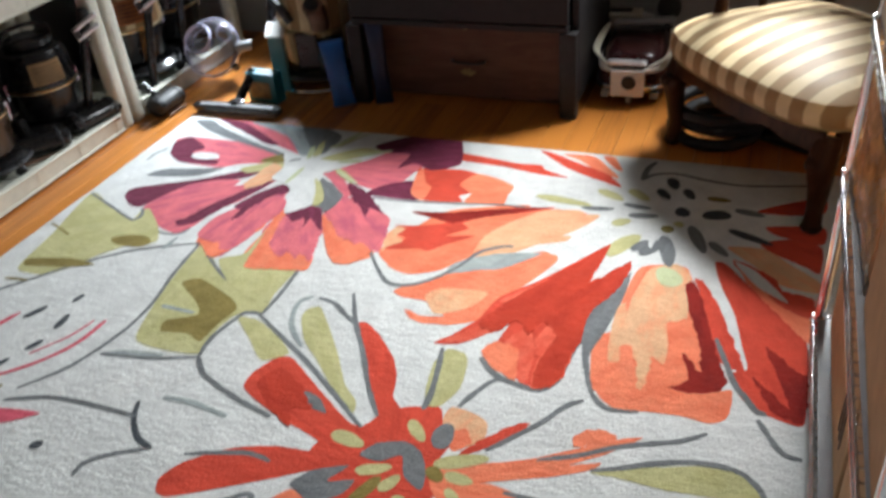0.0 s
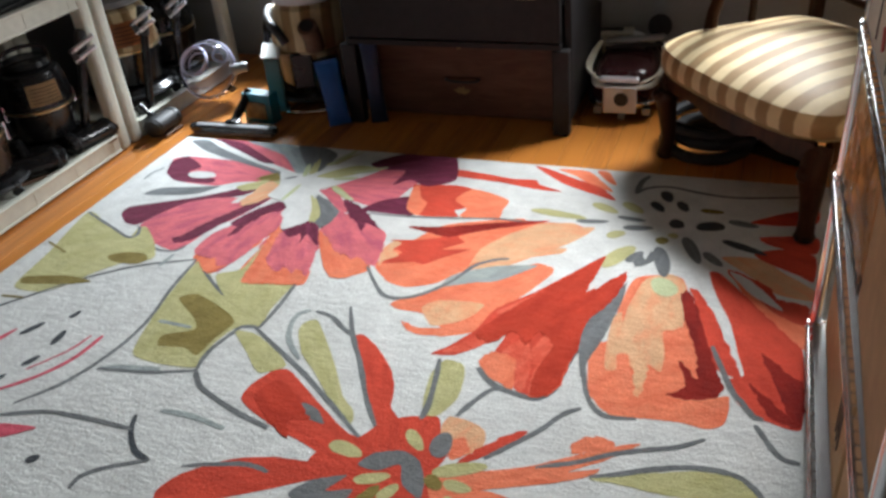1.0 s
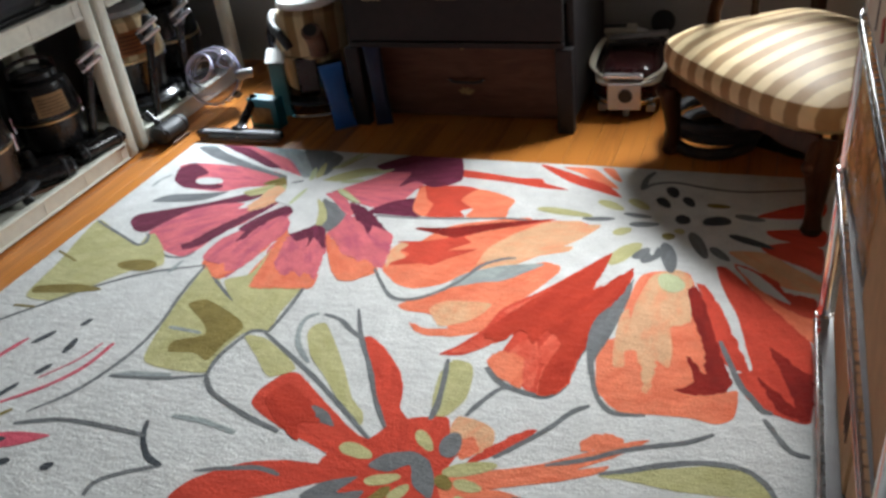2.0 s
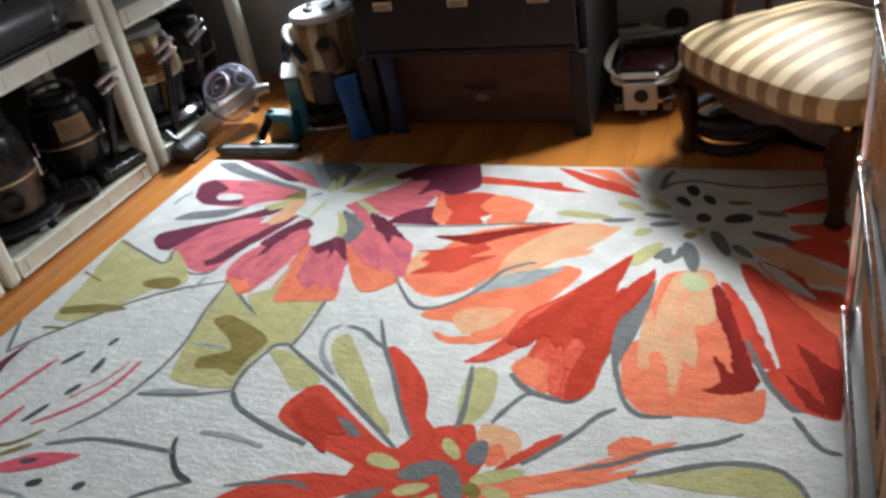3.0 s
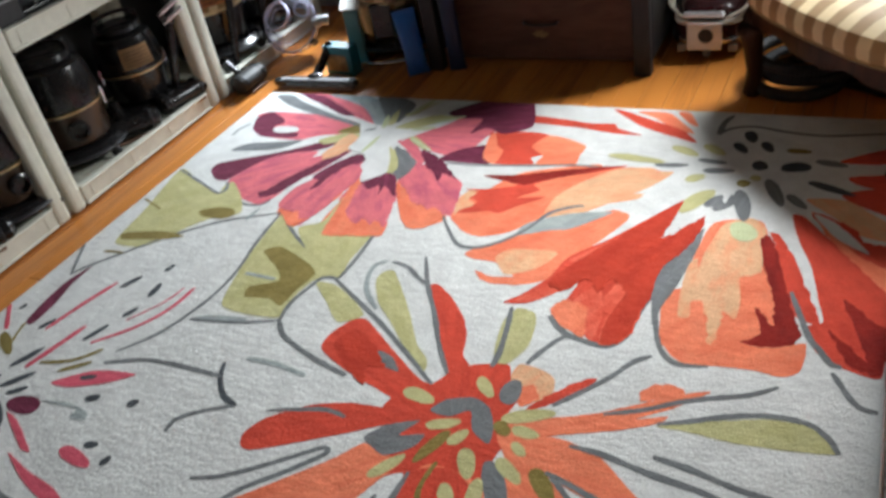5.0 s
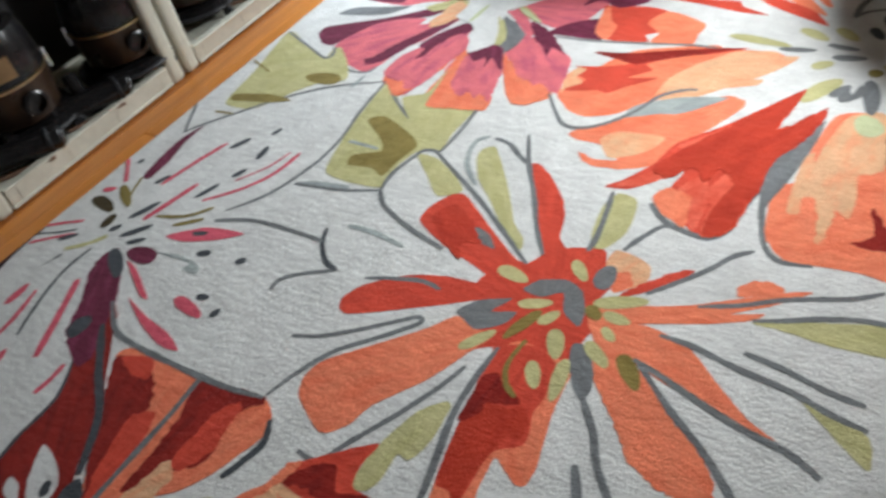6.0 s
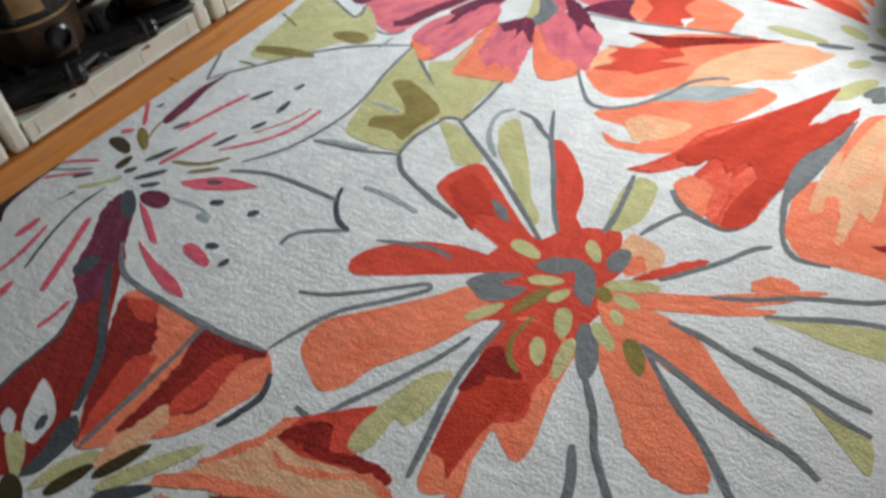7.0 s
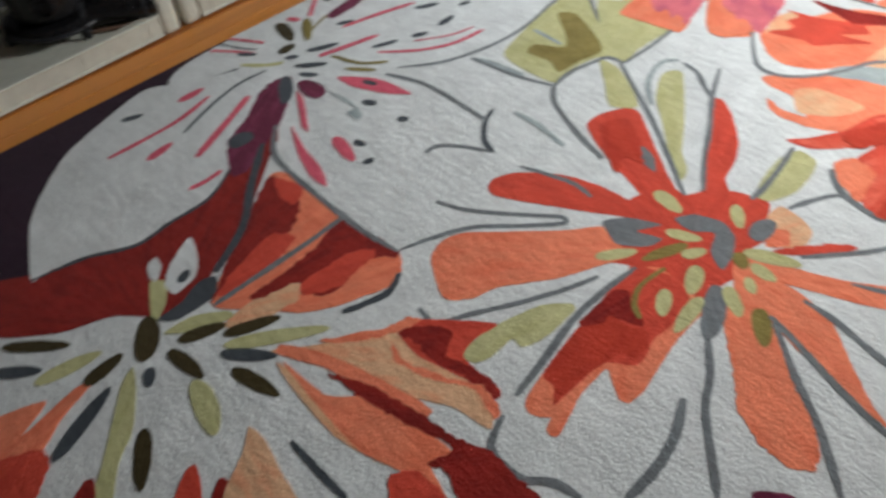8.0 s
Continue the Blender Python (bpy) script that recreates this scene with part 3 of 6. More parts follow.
# the long machine on the middle deck
mx, my, _ = beside(0.36, 0.13)
long_vac = thing("cylinder_vacuum", pose(mx, my, 0.594, 0, 0, 90.8), "long grey metal cylinder vacuum lying on the middle deck", "vacuum cleaner")
part("body", lathe([(0, -0.27), (0.050, -0.27), (0.072, -0.255), (0.078, -0.20), (0.078, 0.20), (0.072, 0.255), (0.050, 0.27), (0, 0.27)], 36, (0, 0, 0.088), (0, 90, 0)), SLATE, long_vac, smooth=True)
for s in (-1, 1):
    part("end_band", lathe([(0.0785, -0.012), (0.082, -0.009), (0.082, 0.009), (0.0785, 0.012)], 36, (0.19 * s, 0, 0.088), (0, 90, 0)), CHROME, long_vac, smooth=True)
    part("runner", box((0.50, 0.014, 0.020), (0, 0.045 * s, 0.010), bevel=0.006), BLACK, long_vac)
part("handle", tube([(-0.09, 0, 0.165), (-0.07, 0, 0.19), (0.07, 0, 0.19), (0.09, 0, 0.165)], 0.010, 10), BLACK, long_vac, smooth=True)
mx, my, _ = beside(0.73, 0.13)
case = thing("attachment_case", pose(mx, my, 0.594, 0, 0, 90.8), "dark grey hard attachment case on the middle deck", "case")
part("shell", box((0.19, 0.20, 0.13), (0, 0, 0.066), bevel=0.02, seg=3), MATT, case)
part("seam", box((0.194, 0.204, 0.006), (0, 0, 0.08), bevel=0.002), GREYP, case)

# ---- the filing cabinet ----
CX0, CX1, CY = 0.57, 1.415, 0.252
cab = thing("filing_cabinet", pose((CX0 + CX1) / 2, CY, 0), "dark enamelled cabinet on legs with a worn brown bottom drawer", "cabinet")
cw, cd, ch = CX1 - CX0, 0.58, 0.553
for s in (-1, 1):
    part("leg", box((0.058, 0.045, 0.305), (s * (cw / 2 - 0.029), 0.0225, 0.1525)), STEEL, cab)
    part("leg", box((0.058, 0.045, 0.305), (s * (cw / 2 - 0.029), cd - 0.0225, 0.1525)), STEEL, cab)
    part("side_panel", box((0.025, cd - 0.094, ch - 0.075), (s * (cw / 2 - 0.0125), cd / 2, (ch + 0.012) / 2)), STEEL, cab)
part("top", box((cw + 0.02, cd + 0.02, 0.03), (0, cd / 2, ch - 0.0145)), STEEL, cab)
part("back", box((cw - 0.054, 0.01, ch - 0.34), (0, cd - 0.008, (ch + 0.27) / 2)), STEEL, cab)
part("rail", box((cw - 0.054, 0.03, 0.02), (0, 0.02, 0.316), bevel=0.002), STEEL, cab)
part("base_case", box((cw - 0.125, 0.42, 0.296), (0, 0.335, 0.150)), STEEL, cab)
lower = part("drawer", box((cw - 0.130, 0.02, 0.285), (0, 0.112, 0.150), bevel=0.006), DRAWER, cab, "worn brown wooden drawer front")
for s in (-1, 1):
    part("handle_post", rod(0.007, (0.012 + 0.062 * s, 0.103, 0.158), 0.022, (90, 0, 0)), CHROME, lower, smooth=True)
part("handle", tube([(-0.052, 0.081, 0.158), (-0.02, 0.076, 0.153), (0.044, 0.076, 0.153), (0.076, 0.081, 0.158)], 0.005, 8), MATT, lower, smooth=True)
patch = [(0.030 * math.cos(a) * (1 + 0.35 * noise.noise((math.cos(a) * 2, math.sin(a) * 2, 6.0))), 0.013 * math.sin(a) * (1 + 0.5 * noise.noise((math.cos(a) * 3, math.sin(a) * 3, 9.0)))) for a in np.linspace(0, 2 * math.pi, 26, endpoint=False)]
worn = slab(patch, 0, 0.0015)
bmesh.ops.transform(worn, matrix=pose(0.002, 0.1025, 0.108, 90, 0, 0), verts=worn.verts)
part("worn_patch", worn, OCHRE, lower, "bare yellowish worn patch")
part("nick", box((0.012, 0.003, 0.006), (0.0, 0.1015, 0.270), bevel=0.001), OCHRE, lower)
upper = part("drawer", box((cw - 0.056, 0.03, 0.190), (0, 0.020, 0.425), bevel=0.006), STEEL, cab)
for k in range(3):
    x = -0.282 + 0.280 * k
    holder = part("label_holder", box((0.070, 0.008, 0.032), (x, 0.003, 0.494), bevel=0.002), BRASS, upper, "small metal label holder")
    part("card", box((0.058, 0.004, 0.019), (x, -0.0015, 0.491), bevel=0.001), CARD, holder)

# ---- the upholstered chair ----
FRONT = Vector((1.967, -0.079))
chair = thing("armchair", pose(FRONT.x, FRONT.y, 0, 0, 0, -48.3), "carved mahogany armchair with gold striped satin upholstery", "chair")
# local x runs along the front, local y towards the back


def seat_outline(grow, n=64):
    pts = []
    for k in range(n):
        a = 2 * math.pi * k / n
        c, s = math.cos(a), math.sin(a)
        e = 0.37
        x, y = math.copysign(abs(c) ** e, c), math.copysign(abs(s) ** e, s)
        half = 0.372 - 0.066 * (y + 1) / 2
        bow = -0.035 * (1 - x * x) * (1 if y < 0 else 0)
        pts.append((x * (half + grow) - 0.022, 0.245 + y * (0.265 + grow) + bow))
    return pts


def cushion(levels, outline, dome):
    """A stuffed pad: rings of the outline drawn in as it rises, closed by a domed top."""
    b, rings = bmesh.new(), []
    for grow, z in levels:
        rings.append([b.verts.new((x, y, z)) for x, y in outline(grow)])
    last = outline(levels[-1][0])
    cx, cy = sum(p[0] for p in last) / len(last), sum(p[1] for p in last) / len(last)
    z0 = levels[-1][1]
    for k in range(1, 9):
        f = 1 - k / 9
        rings.append([b.verts.new((cx + (x - cx) * f, cy + (y - cy) * f, z0 + dome * (1 - f ** 2.2))) for x, y in last])
    n = len(rings[0])
    for lo, hi in zip(rings, rings[1:]):
        for i in range(n):
            b.faces.new((lo[i], lo[(i + 1) % n], hi[(i + 1) % n], hi[i]))
    b.faces.new(rings[-1])
    b.faces.new(rings[0][::-1])
    return b


part("seat", cushion([(-0.01, 0.297), (0.004, 0.301), (0.012, 0.315), (0.013, 0.340), (0.004, 0.366), (-0.030, 0.388)], seat_outline, 0.044), SATIN, chair, "pale and tan striped satin seat", smooth=True)
part("piping", tube([(x, y, 0.300) for x, y in seat_outline(0.004)], 0.005, 6, 1, True, straight=True), PIPING, chair, smooth=True)


def apron(points, low, high, thick):
    """A carved rail that follows the seat; its lower edge waves."""
    b, rows = bmesh.new(), []
    n = len(points)
    for i, (x, y) in enumerate(points):
        u = i / (n - 1)
        ahead = Vector(points[min(i + 1, n - 1)]) - Vector(points[max(i - 1, 0)])
        out = Vector((ahead.y, -ahead.x)).normalized() * thick
        dip = low + (high - low) * 0.32 * abs(math.sin(u * math.pi * 2)) + 0.006 * math.sin(u * math.pi * 9)
        rows.append([b.verts.new((x, y, high)), b.verts.new((x + out.x, y + out.y, high)), b.verts.new((x + out.x * 1.15, y + out.y * 1.15, (dip + high) / 2)), b.verts.new((x + out.x, y + out.y, dip)), b.verts.new((x, y, dip))])
    for lo, hi in zip(rows, rows[1:]):
        for i in range(5):
            b.faces.new((lo[i], hi[i], hi[(i + 1) % 5], lo[(i + 1) % 5]))
    b.faces.new(rows[0])
    b.faces.new(rows[-1][::-1])
    return b


front_line = [(-0.315 + 0.63 * k / 24, -0.005 - 0.030 * (1 - (2 * k / 24 - 1) ** 2)) for k in range(25)]
part("front_apron", apron(front_line, 0.228, 0.299, 0.016), MAHOGANY, chair, "shaped carved front rail", smooth=True)
part("side_apron", apron([(0.315 - 0.05 * k / 12, 0.02 + 0.45 * k / 12) for k in range(13)], 0.225, 0.298, 0.02), MAHOGANY, chair, smooth=True)
part("side_apron", apron([(-0.265 - 0.05 * k / 12, 0.47 - 0.45 * k / 12) for k in range(13)], 0.225, 0.298, 0.02), MAHOGANY, chair, smooth=True)
part("back_apron", box((0.50, 0.03, 0.07), (0, 0.475, 0.228)), MAHOGANY, chair)
for s in (-1, 1):
    leg = tube([(0.307 * s, 0.012, 0.282), (0.318 * s, -0.008, 0.215), (0.316 * s, -0.002, 0.14), (0.312 * s, 0.002, 0.07), (0.315 * s, -0.002, 0.022)], [0.034, 0.038, 0.028, 0.022, 0.026], 14)
    front_leg = part("leg", leg, MAHOGANY, chair, "curved carved front leg", smooth=True)
    part("knee_carving", lathe([(0, 0), (0.020, 0.002), (0.014, 0.010), (0, 0.014)], 14, (0.318 * s, -0.044, 0.220), (90, 0, 0)), MAHOGANY, front_leg, smooth=True)
    part("foot", lathe([(0, 0), (0.024, 0), (0.029, 0.010), (0.025, 0.020), (0, 0.024)], 18, (0.315 * s, -0.002, 0.0155 if s > 0 else 0.001)), MAHOGANY, front_leg, smooth=True)
    part("leg", tube([(0.255 * s, 0.475, 0.30), (0.260 * s, 0.49, 0.16), (0.270 * s, 0.54, 0.004)], [0.026, 0.024, 0.019], 12), MAHOGANY, chair, smooth=True)
    part("arm_support", tube([(0.322 * s, 0.145, 0.30), (0.330 * s, 0.150, 0.42), (0.318 * s, 0.175, 0.54), (0.332 * s, 0.155, 0.65)], [0.024, 0.020, 0.017, 0.020], 12), MAHOGANY, chair, smooth=True)
    part("arm_brace", tube([(0.305 * s, 0.275, 0.30), (0.308 * s, 0.285, 0.45), (0.312 * s, 0.275, 0.655)], [0.015, 0.012, 0.012], 10), MAHOGANY, chair, smooth=True)
    part("arm_rest", tube([(0.332 * s, 0.10, 0.655), (0.335 * s, 0.22, 0.672), (0.300 * s, 0.38, 0.69), (0.258 * s, 0.495, 0.72)], [0.026, 0.022, 0.020, 0.020], 12), MAHOGANY, chair, smooth=True)
    part("back_stile", tube([(0.258 * s, 0.485, 0.30), (0.265 * s, 0.50, 0.52), (0.280 * s, 0.55, 0.82), (0.235 * s, 0.59, 1.02)], [0.024, 0.024, 0.024, 0.022], 12), MAHOGANY, chair, smooth=True)
part("crest_rail", tube([(-0.235, 0.59, 1.02), (-0.12, 0.60, 1.07), (0, 0.602, 1.09), (0.12, 0.60, 1.07), (0.235, 0.59, 1.02)], 0.026, 12), MAHOGANY, chair, smooth=True)
part("back_rail", tube([(-0.262, 0.497, 0.48), (0, 0.492, 0.455), (0.262, 0.497, 0.48)], 0.017, 10), MAHOGANY, chair, smooth=True)


def oval(grow, n=48):
    return [((0.240 + grow) * math.copysign(abs(math.cos(a)) ** 0.7, math.cos(a)), (0.245 + grow) * math.copysign(abs(math.sin(a)) ** 0.7, math.sin(a))) for a in np.linspace(0, 2 * math.pi, n, endpoint=False)]


pad = cushion([(0, -0.02), (0.008, -0.01), (0.010, 0.012), (-0.004, 0.030), (-0.03, 0.040)], oval, 0.022)
bmesh.ops.transform(pad, matrix=pose(0, 0.520, 0.765, 82, 0, 0), verts=pad.verts)
part("backrest", pad, SATIN, chair, "oval striped satin back cushion", smooth=True)

# ---- by the cabinet and under the chair ----
low = thing("canister_vacuum", pose(1.560, 0.610, 0, 0, 0, 2), "low maroon canister vacuum with chrome bands and a white front plate", "vacuum cleaner", "old vacuum cleaners")


def capsule(width, length, levels, n=40):
    b, rings = bmesh.new(), []
    for grow, z in levels:
        ring = []
        for a in np.linspace(0, 2 * math.pi, n, endpoint=False):
            c, s = math.cos(a), math.sin(a)
            ring.append(b.verts.new((math.copysign(abs(c) ** 0.55, c) * (width / 2 + grow), math.copysign(abs(s) ** 0.55, s) * (length / 2 + grow), z)))
        rings.append(ring)
    for lo, hi in zip(rings, rings[1:]):
        for i in range(n):
            b.faces.new((lo[i], lo[(i + 1) % n], hi[(i + 1) % n], hi[i]))
    b.faces.new(rings[0][::-1])
    b.faces.new(rings[-1])
    return b


part("lower_body", capsule(0.245, 0.40, [(-0.02, 0.042), (0, 0.05), (0.004, 0.09), (0, 0.118)]), MAROON, low, smooth=True)
part("bumper", capsule(0.262, 0.416, [(-0.004, 0.056), (0.004, 0.060), (0.004, 0.070), (-0.004, 0.074)]), CHROME, low, "chrome bumper strip", smooth=True)
part("upper_body", capsule(0.215, 0.36, [(0.004, 0.119), (0.002, 0.145), (-0.010, 0.166), (-0.035, 0.178)]), MAROON, low, smooth=True)
part("rim", capsule(0.24, 0.388, [(-0.004, 0.112), (0.005, 0.117), (0.005, 0.123), (-0.004, 0.130)]), CREAM, low, smooth=True)
lid = part("lid", box((0.215, 0.075, 0.022), (0.012, 0.085, 0.206), (-14, -5, 0), 0.009, seg=3), LIDGREY, low, "dull silver lid bar across the top", smooth=True)
part("lid_seam", box((0.212, 0.006, 0.014), (0.012, 0.043, 0.194), (-14, -5, 0), 0.003), MATT, lid)
for k in range(3):
    d = 0.007 * k
    for s in (-1, 1):
        part("cord", tube([(s * (0.075 - d), -0.195, 0.146 - 0.003 * k), (s * (0.118 + d), -0.13, 0.158 + 0.004 * k), (s * (0.122 + d), -0.02, 0.176 + 0.004 * k), (s * (0.108 + d * 0.5), 0.07, 0.200)], 0.0048, 8), CREAM, low, "cream looped carrying cord" if k == 0 else "", smooth=True)
part("front_bar", box((0.135, 0.022, 0.020), (-0.01, -0.185, 0.150), (20, 0, 0), 0.007), BUCKLE, low)
face = part("front_plate", box((0.115, 0.012, 0.095), (-0.005, -0.207, 0.083), (-4, 0, 0), 0.004), WHITEP, low, "square white front plate with round hole")
part("hole", lathe([(0, 0), (0.023, 0), (0.025, 0.003), (0, 0.004)], 24, (0.0, -0.2135, 0.088), (90, 0, 0)), MATT, face)
for s in (-1, 1):
    part("wheel", rod(0.026, (0.098 * s - 0.008, 0.12, 0.026), 0.016, (0, 90, 0)), RUBBER, low, smooth=True)
    part("runner_foot", box((0.030, 0.020, 0.028), (0.085 * s, -0.185, 0.036), bevel=0.004), GREYP, low)
    part("strut", box((0.02, 0.016, 0.04), (0.085 * s, -0.165, 0.030), bevel=0.004), BLACK, low)
part("front_caster", rod(0.022, (-0.012, -0.185, 0.022), 0.024, (0, 90, 0)), GREYP, low, smooth=True)
tool = thing("attachment_caddy", pose(1.475, 0.868, 0, 0, 0, 6), "cream attachment caddy with a white hose end behind the canister", "caddy")
part("stand", box((0.06, 0.05, 0.165), (-0.03, 0, 0.083), bevel=0.01), CREAM, tool)
part("tray", box((0.16, 0.075, 0.020), (-0.02, -0.005, 0.176), bevel=0.006), CREAM, tool)
part("slot", box((0.10, 0.040, 0.004), (-0.03, -0.005, 0.1875), bevel=0.002), MATT, tool)
part("hose_end", tube([(0.00, -0.01, 0.14), (0.05, -0.02, 0.162), (0.10, -0.01, 0.15)], [0.020, 0.024, 0.018], 12), WHITEP, tool, smooth=True)
knob = thing("round_brush", pose(1.635, 0.865, 0), "round black dusting brush standing against the wall", "brush", "vacuum attachments")
part("stem", rod(0.016, (0, 0, 0), 0.175), BLACK, knob, smooth=True)
part("brush_head", lathe([(0, 0), (0.040, 0), (0.046, 0.010), (0.044, 0.024), (0, 0.028)], 26, (0, 0.004, 0.205), (90, 0, 0)), MATT, knob, smooth=True)

hose = thing("vacuum_hose", pose(1.885, 0.25, 0), "black corrugated vacuum hose coiled on the floor", "hose")
loop = []
for k in range(46):
    a = k * 0.42
    r = 0.125 + 0.02 * math.sin(k * 0.23)
    loop.append((r * math.cos(a) + 0.008 * k / 46, r * math.sin(a), 0.021 + 0.040 * (k * 0.42 // (2 * math.pi)) * 0.95 + 0.004 * math.sin(k)))
part("coil", tube(loop, 0.018, 10, 9, ridge=0.10), RUBBER, hose, smooth=False)
part("cuff", tube([loop[-1], (loop[-1][0] - 0.03, loop[-1][1] - 0.05, 0.12), (loop[-1][0] - 0.07, loop[-1][1] - 0.08, 0.11)], 0.021, 12), BLACK, hose, smooth=True)
flat = thing("floor_brush", pose(2.10, 0.22, 0, 0, 0, -30), "flat black floor brush lying under the chair", "brush", "vacuum attachments")
part("head", capsule(0.30, 0.10, [(-0.006, 0.002), (0, 0.008), (0, 0.030), (-0.012, 0.038)]), BLACK, flat, smooth=True)
part("neck", tube([(0, 0.02, 0.034), (0, 0.08, 0.05), (0, 0.14, 0.045)], 0.018, 12), BLACK, flat, smooth=True)

# ---- the corner by the shelving ----
head = thing("floor_tool", pose(0.160, 0.072, 0.002, 0, 0, 2), "flat black vacuum floor tool with a swivel neck", "floor tool", "vacuum attachments")
part("head_shell", capsule(0.375, 0.056, [(-0.003, 0.013), (0, 0.016), (0, 0.032), (-0.004, 0.036)]), BLACK, head, smooth=True)
part("top_groove", box((0.31, 0.022, 0.003), (0, 0, 0.0365), bevel=0.001), GREYP, head)
part("felt", box((0.34, 0.040, 0.013), (0, 0, 0.0065), bevel=0.003), BRISTLE, head)
neck = part("swivel_neck", tube([(-0.01, 0.012, 0.030), (-0.012, 0.05, 0.042), (0.0, 0.11, 0.085), (0.005, 0.15, 0.115)], [0.020, 0.018, 0.017, 0.018], 14), BLACK, head, smooth=True)
part("yoke", box((0.060, 0.030, 0.022), (-0.01, 0.022, 0.036), bevel=0.006), BLACK, neck)

photo = thing("teal_box", pose(0.208, 0.215, 0, 0, 0, -6), "small teal product box with a printed picture", "box")
part("carton", box((0.134, 0.055, 0.118), (0, 0, 0.0595), (0, 0, 0), 0.002), TEAL, photo)
part("picture", box((0.096, 0.003, 0.066), (-0.006, -0.0285, 0.052), bevel=0.001), TEALP, photo)
tall = thing("tall_box", pose(0.222, 0.325, 0, 0, 0, 24), "tall grey-green carton with an open white top flap", "box")
part("carton", box((0.056, 0.056, 0.215), (0, 0, 0.108), bevel=0.002), GREENC, tall)
part("flap", box((0.074, 0.100, 0.003), (0.002, 0.020, 0.238), (16, 6, 0), 0.001), PAPER, tall, "bright white paper flap")
part("flap", box((0.003, 0.056, 0.040), (0.032, 0.004, 0.232), (0, 14, 0), 0.001), PAPER, tall)

# the clear bowl lies on its side, its wide mouth towards the room
bowl = thing("clear_bowl", pose(-0.120, 0.365, 0.142, 55, 0, 8), "transparent moulded vacuum water bowl lying on its side", "bowl")
shell = lathe([(0.062, 0.050), (0.066, 0.054), (0.070, 0.050), (0.090, 0.044), (0.112, 0.020), (0.118, -0.010), (0.112, -0.055), (0.085, -0.082), (0.0, -0.086),
               (0.0, -0.082), (0.083, -0.078), (0.107, -0.052), (0.113, -0.010), (0.107, 0.017), (0.087, 0.040), (0.066, 0.046), (0.062, 0.050)], 48, ends=False)
part("shell", shell, DOME, bowl, smooth=True)
part("mouth_ring", lathe([(0.052, 0.060), (0.055, 0.066), (0.059, 0.066), (0.062, 0.058), (0.060, 0.050), (0.055, 0.050), (0.052, 0.060)], 40, (-0.020, 0.012, 0.004), (-4, -6, 0), ends=False), MOUTH, bowl, smooth=True)
part("inner_ring", tube([(0.043 * math.cos(t) - 0.018, 0.043 * math.sin(t) + 0.012, 0.036) for t in np.linspace(0, 2 * math.pi, 20, endpoint=False)], 0.0022, 8, 2, True), MOUTH, bowl, smooth=True)
# pale beads stand in for the bright outline of the clear shell
part("rim_glow_bead", tube([(0.119 * math.cos(t), 0.119 * math.sin(t), -0.008) for t in np.linspace(0, 2 * math.pi, 32, endpoint=False)], 0.0036, 8, 2, True), MOUTH, bowl, "pale lilac bead standing in for the bowl's bright edge", smooth=True)
part("shoulder_glow_bead", tube([(0.092 * math.cos(t), 0.092 * math.sin(t), 0.043) for t in np.linspace(0.6, 5.2, 24)], 0.0020, 8, 2), MOUTH, bowl, smooth=True)
lug = [(0.052, 0.030, 0.050), (0.098, 0.018, 0.034), (0.098, 0.062, 0.026), (0.060, 0.076, 0.040)]
part("lug", tube(lug, 0.0042, 8, 5, True), MOUTH, bowl, smooth=True)
# ribs in pale colour, for the highlights on the lower corrugation
for k in range(9):
    t = radians(196 + 15 * k)
    part("grip_rib_glint", tube([(r * math.cos(t), r * math.sin(t), z) for r, z in ((0.119, -0.012), (0.117, -0.036), (0.110, -0.056))], 0.0028, 6, 3), MOUTH, bowl, smooth=True)
for s in (-1, 1):
    part("latch", box((0.030, 0.016, 0.046), (s * 0.100, -0.075, -0.030), (0, 0, s * 38), 0.006), MATT, bowl)
part("spout", tube([(0.105, 0.0, -0.02), (0.140, 0.01, -0.02), (0.165, 0.015, -0.03)], [0.026, 0.020, 0.020], 16), GREYP, bowl, smooth=True)

dark = canister("canister_vacuum", pose(0.312, 0.505, 0, 0, 0, 22), "tall black canister vacuum with a white vented top and hose socket", SATIN, WHITEP, None, 1.02, False, False)
part("hose_socket", tube([(0.03, -0.150, 0.235), (0.025, -0.160, 0.29), (0.018, -0.190, 0.335)], [0.036, 0.036, 0.038], 20), BRISTLE, dark, "tan hose socket", smooth=True)
part("socket_hole", lathe([(0, 0), (0.026, 0), (0.026, 0.003), (0, 0.004)], 20, (0.0165, -0.1935, 0.3385), (38, 0, 0)), MATT, dark)
part("front_panel", box((0.085, 0.02, 0.14), (-0.03, -0.150, 0.155), (-4, 0, 0), 0.01), BLACK, dark)
part("foot_rail", tube([(-0.11, -0.16, 0.02), (-0.10, -0.205, 0.014), (0, -0.225, 0.014), (0.10, -0.205, 0.014), (0.11, -0.16, 0.02)], 0.009, 8), CHROME, dark, smooth=True)
part("side_pod", lathe([(0, 0.03), (0.062, 0.034), (0.068, 0.06), (0.066, 0.27), (0.050, 0.325), (0.022, 0.345), (0, 0.347)], 28, (-0.150, 0.090, 0), (0, 3, 0)), BLACK, dark, smooth=True)
part("pod_hose", tube([(-0.138, 0.090, 0.332), (-0.150, 0.03, 0.352), (-0.145, -0.05, 0.335), (-0.112, -0.115, 0.310), (-0.080, -0.130, 0.26)], 0.017, 12, 8, ridge=0.08), RUBBER, dark)
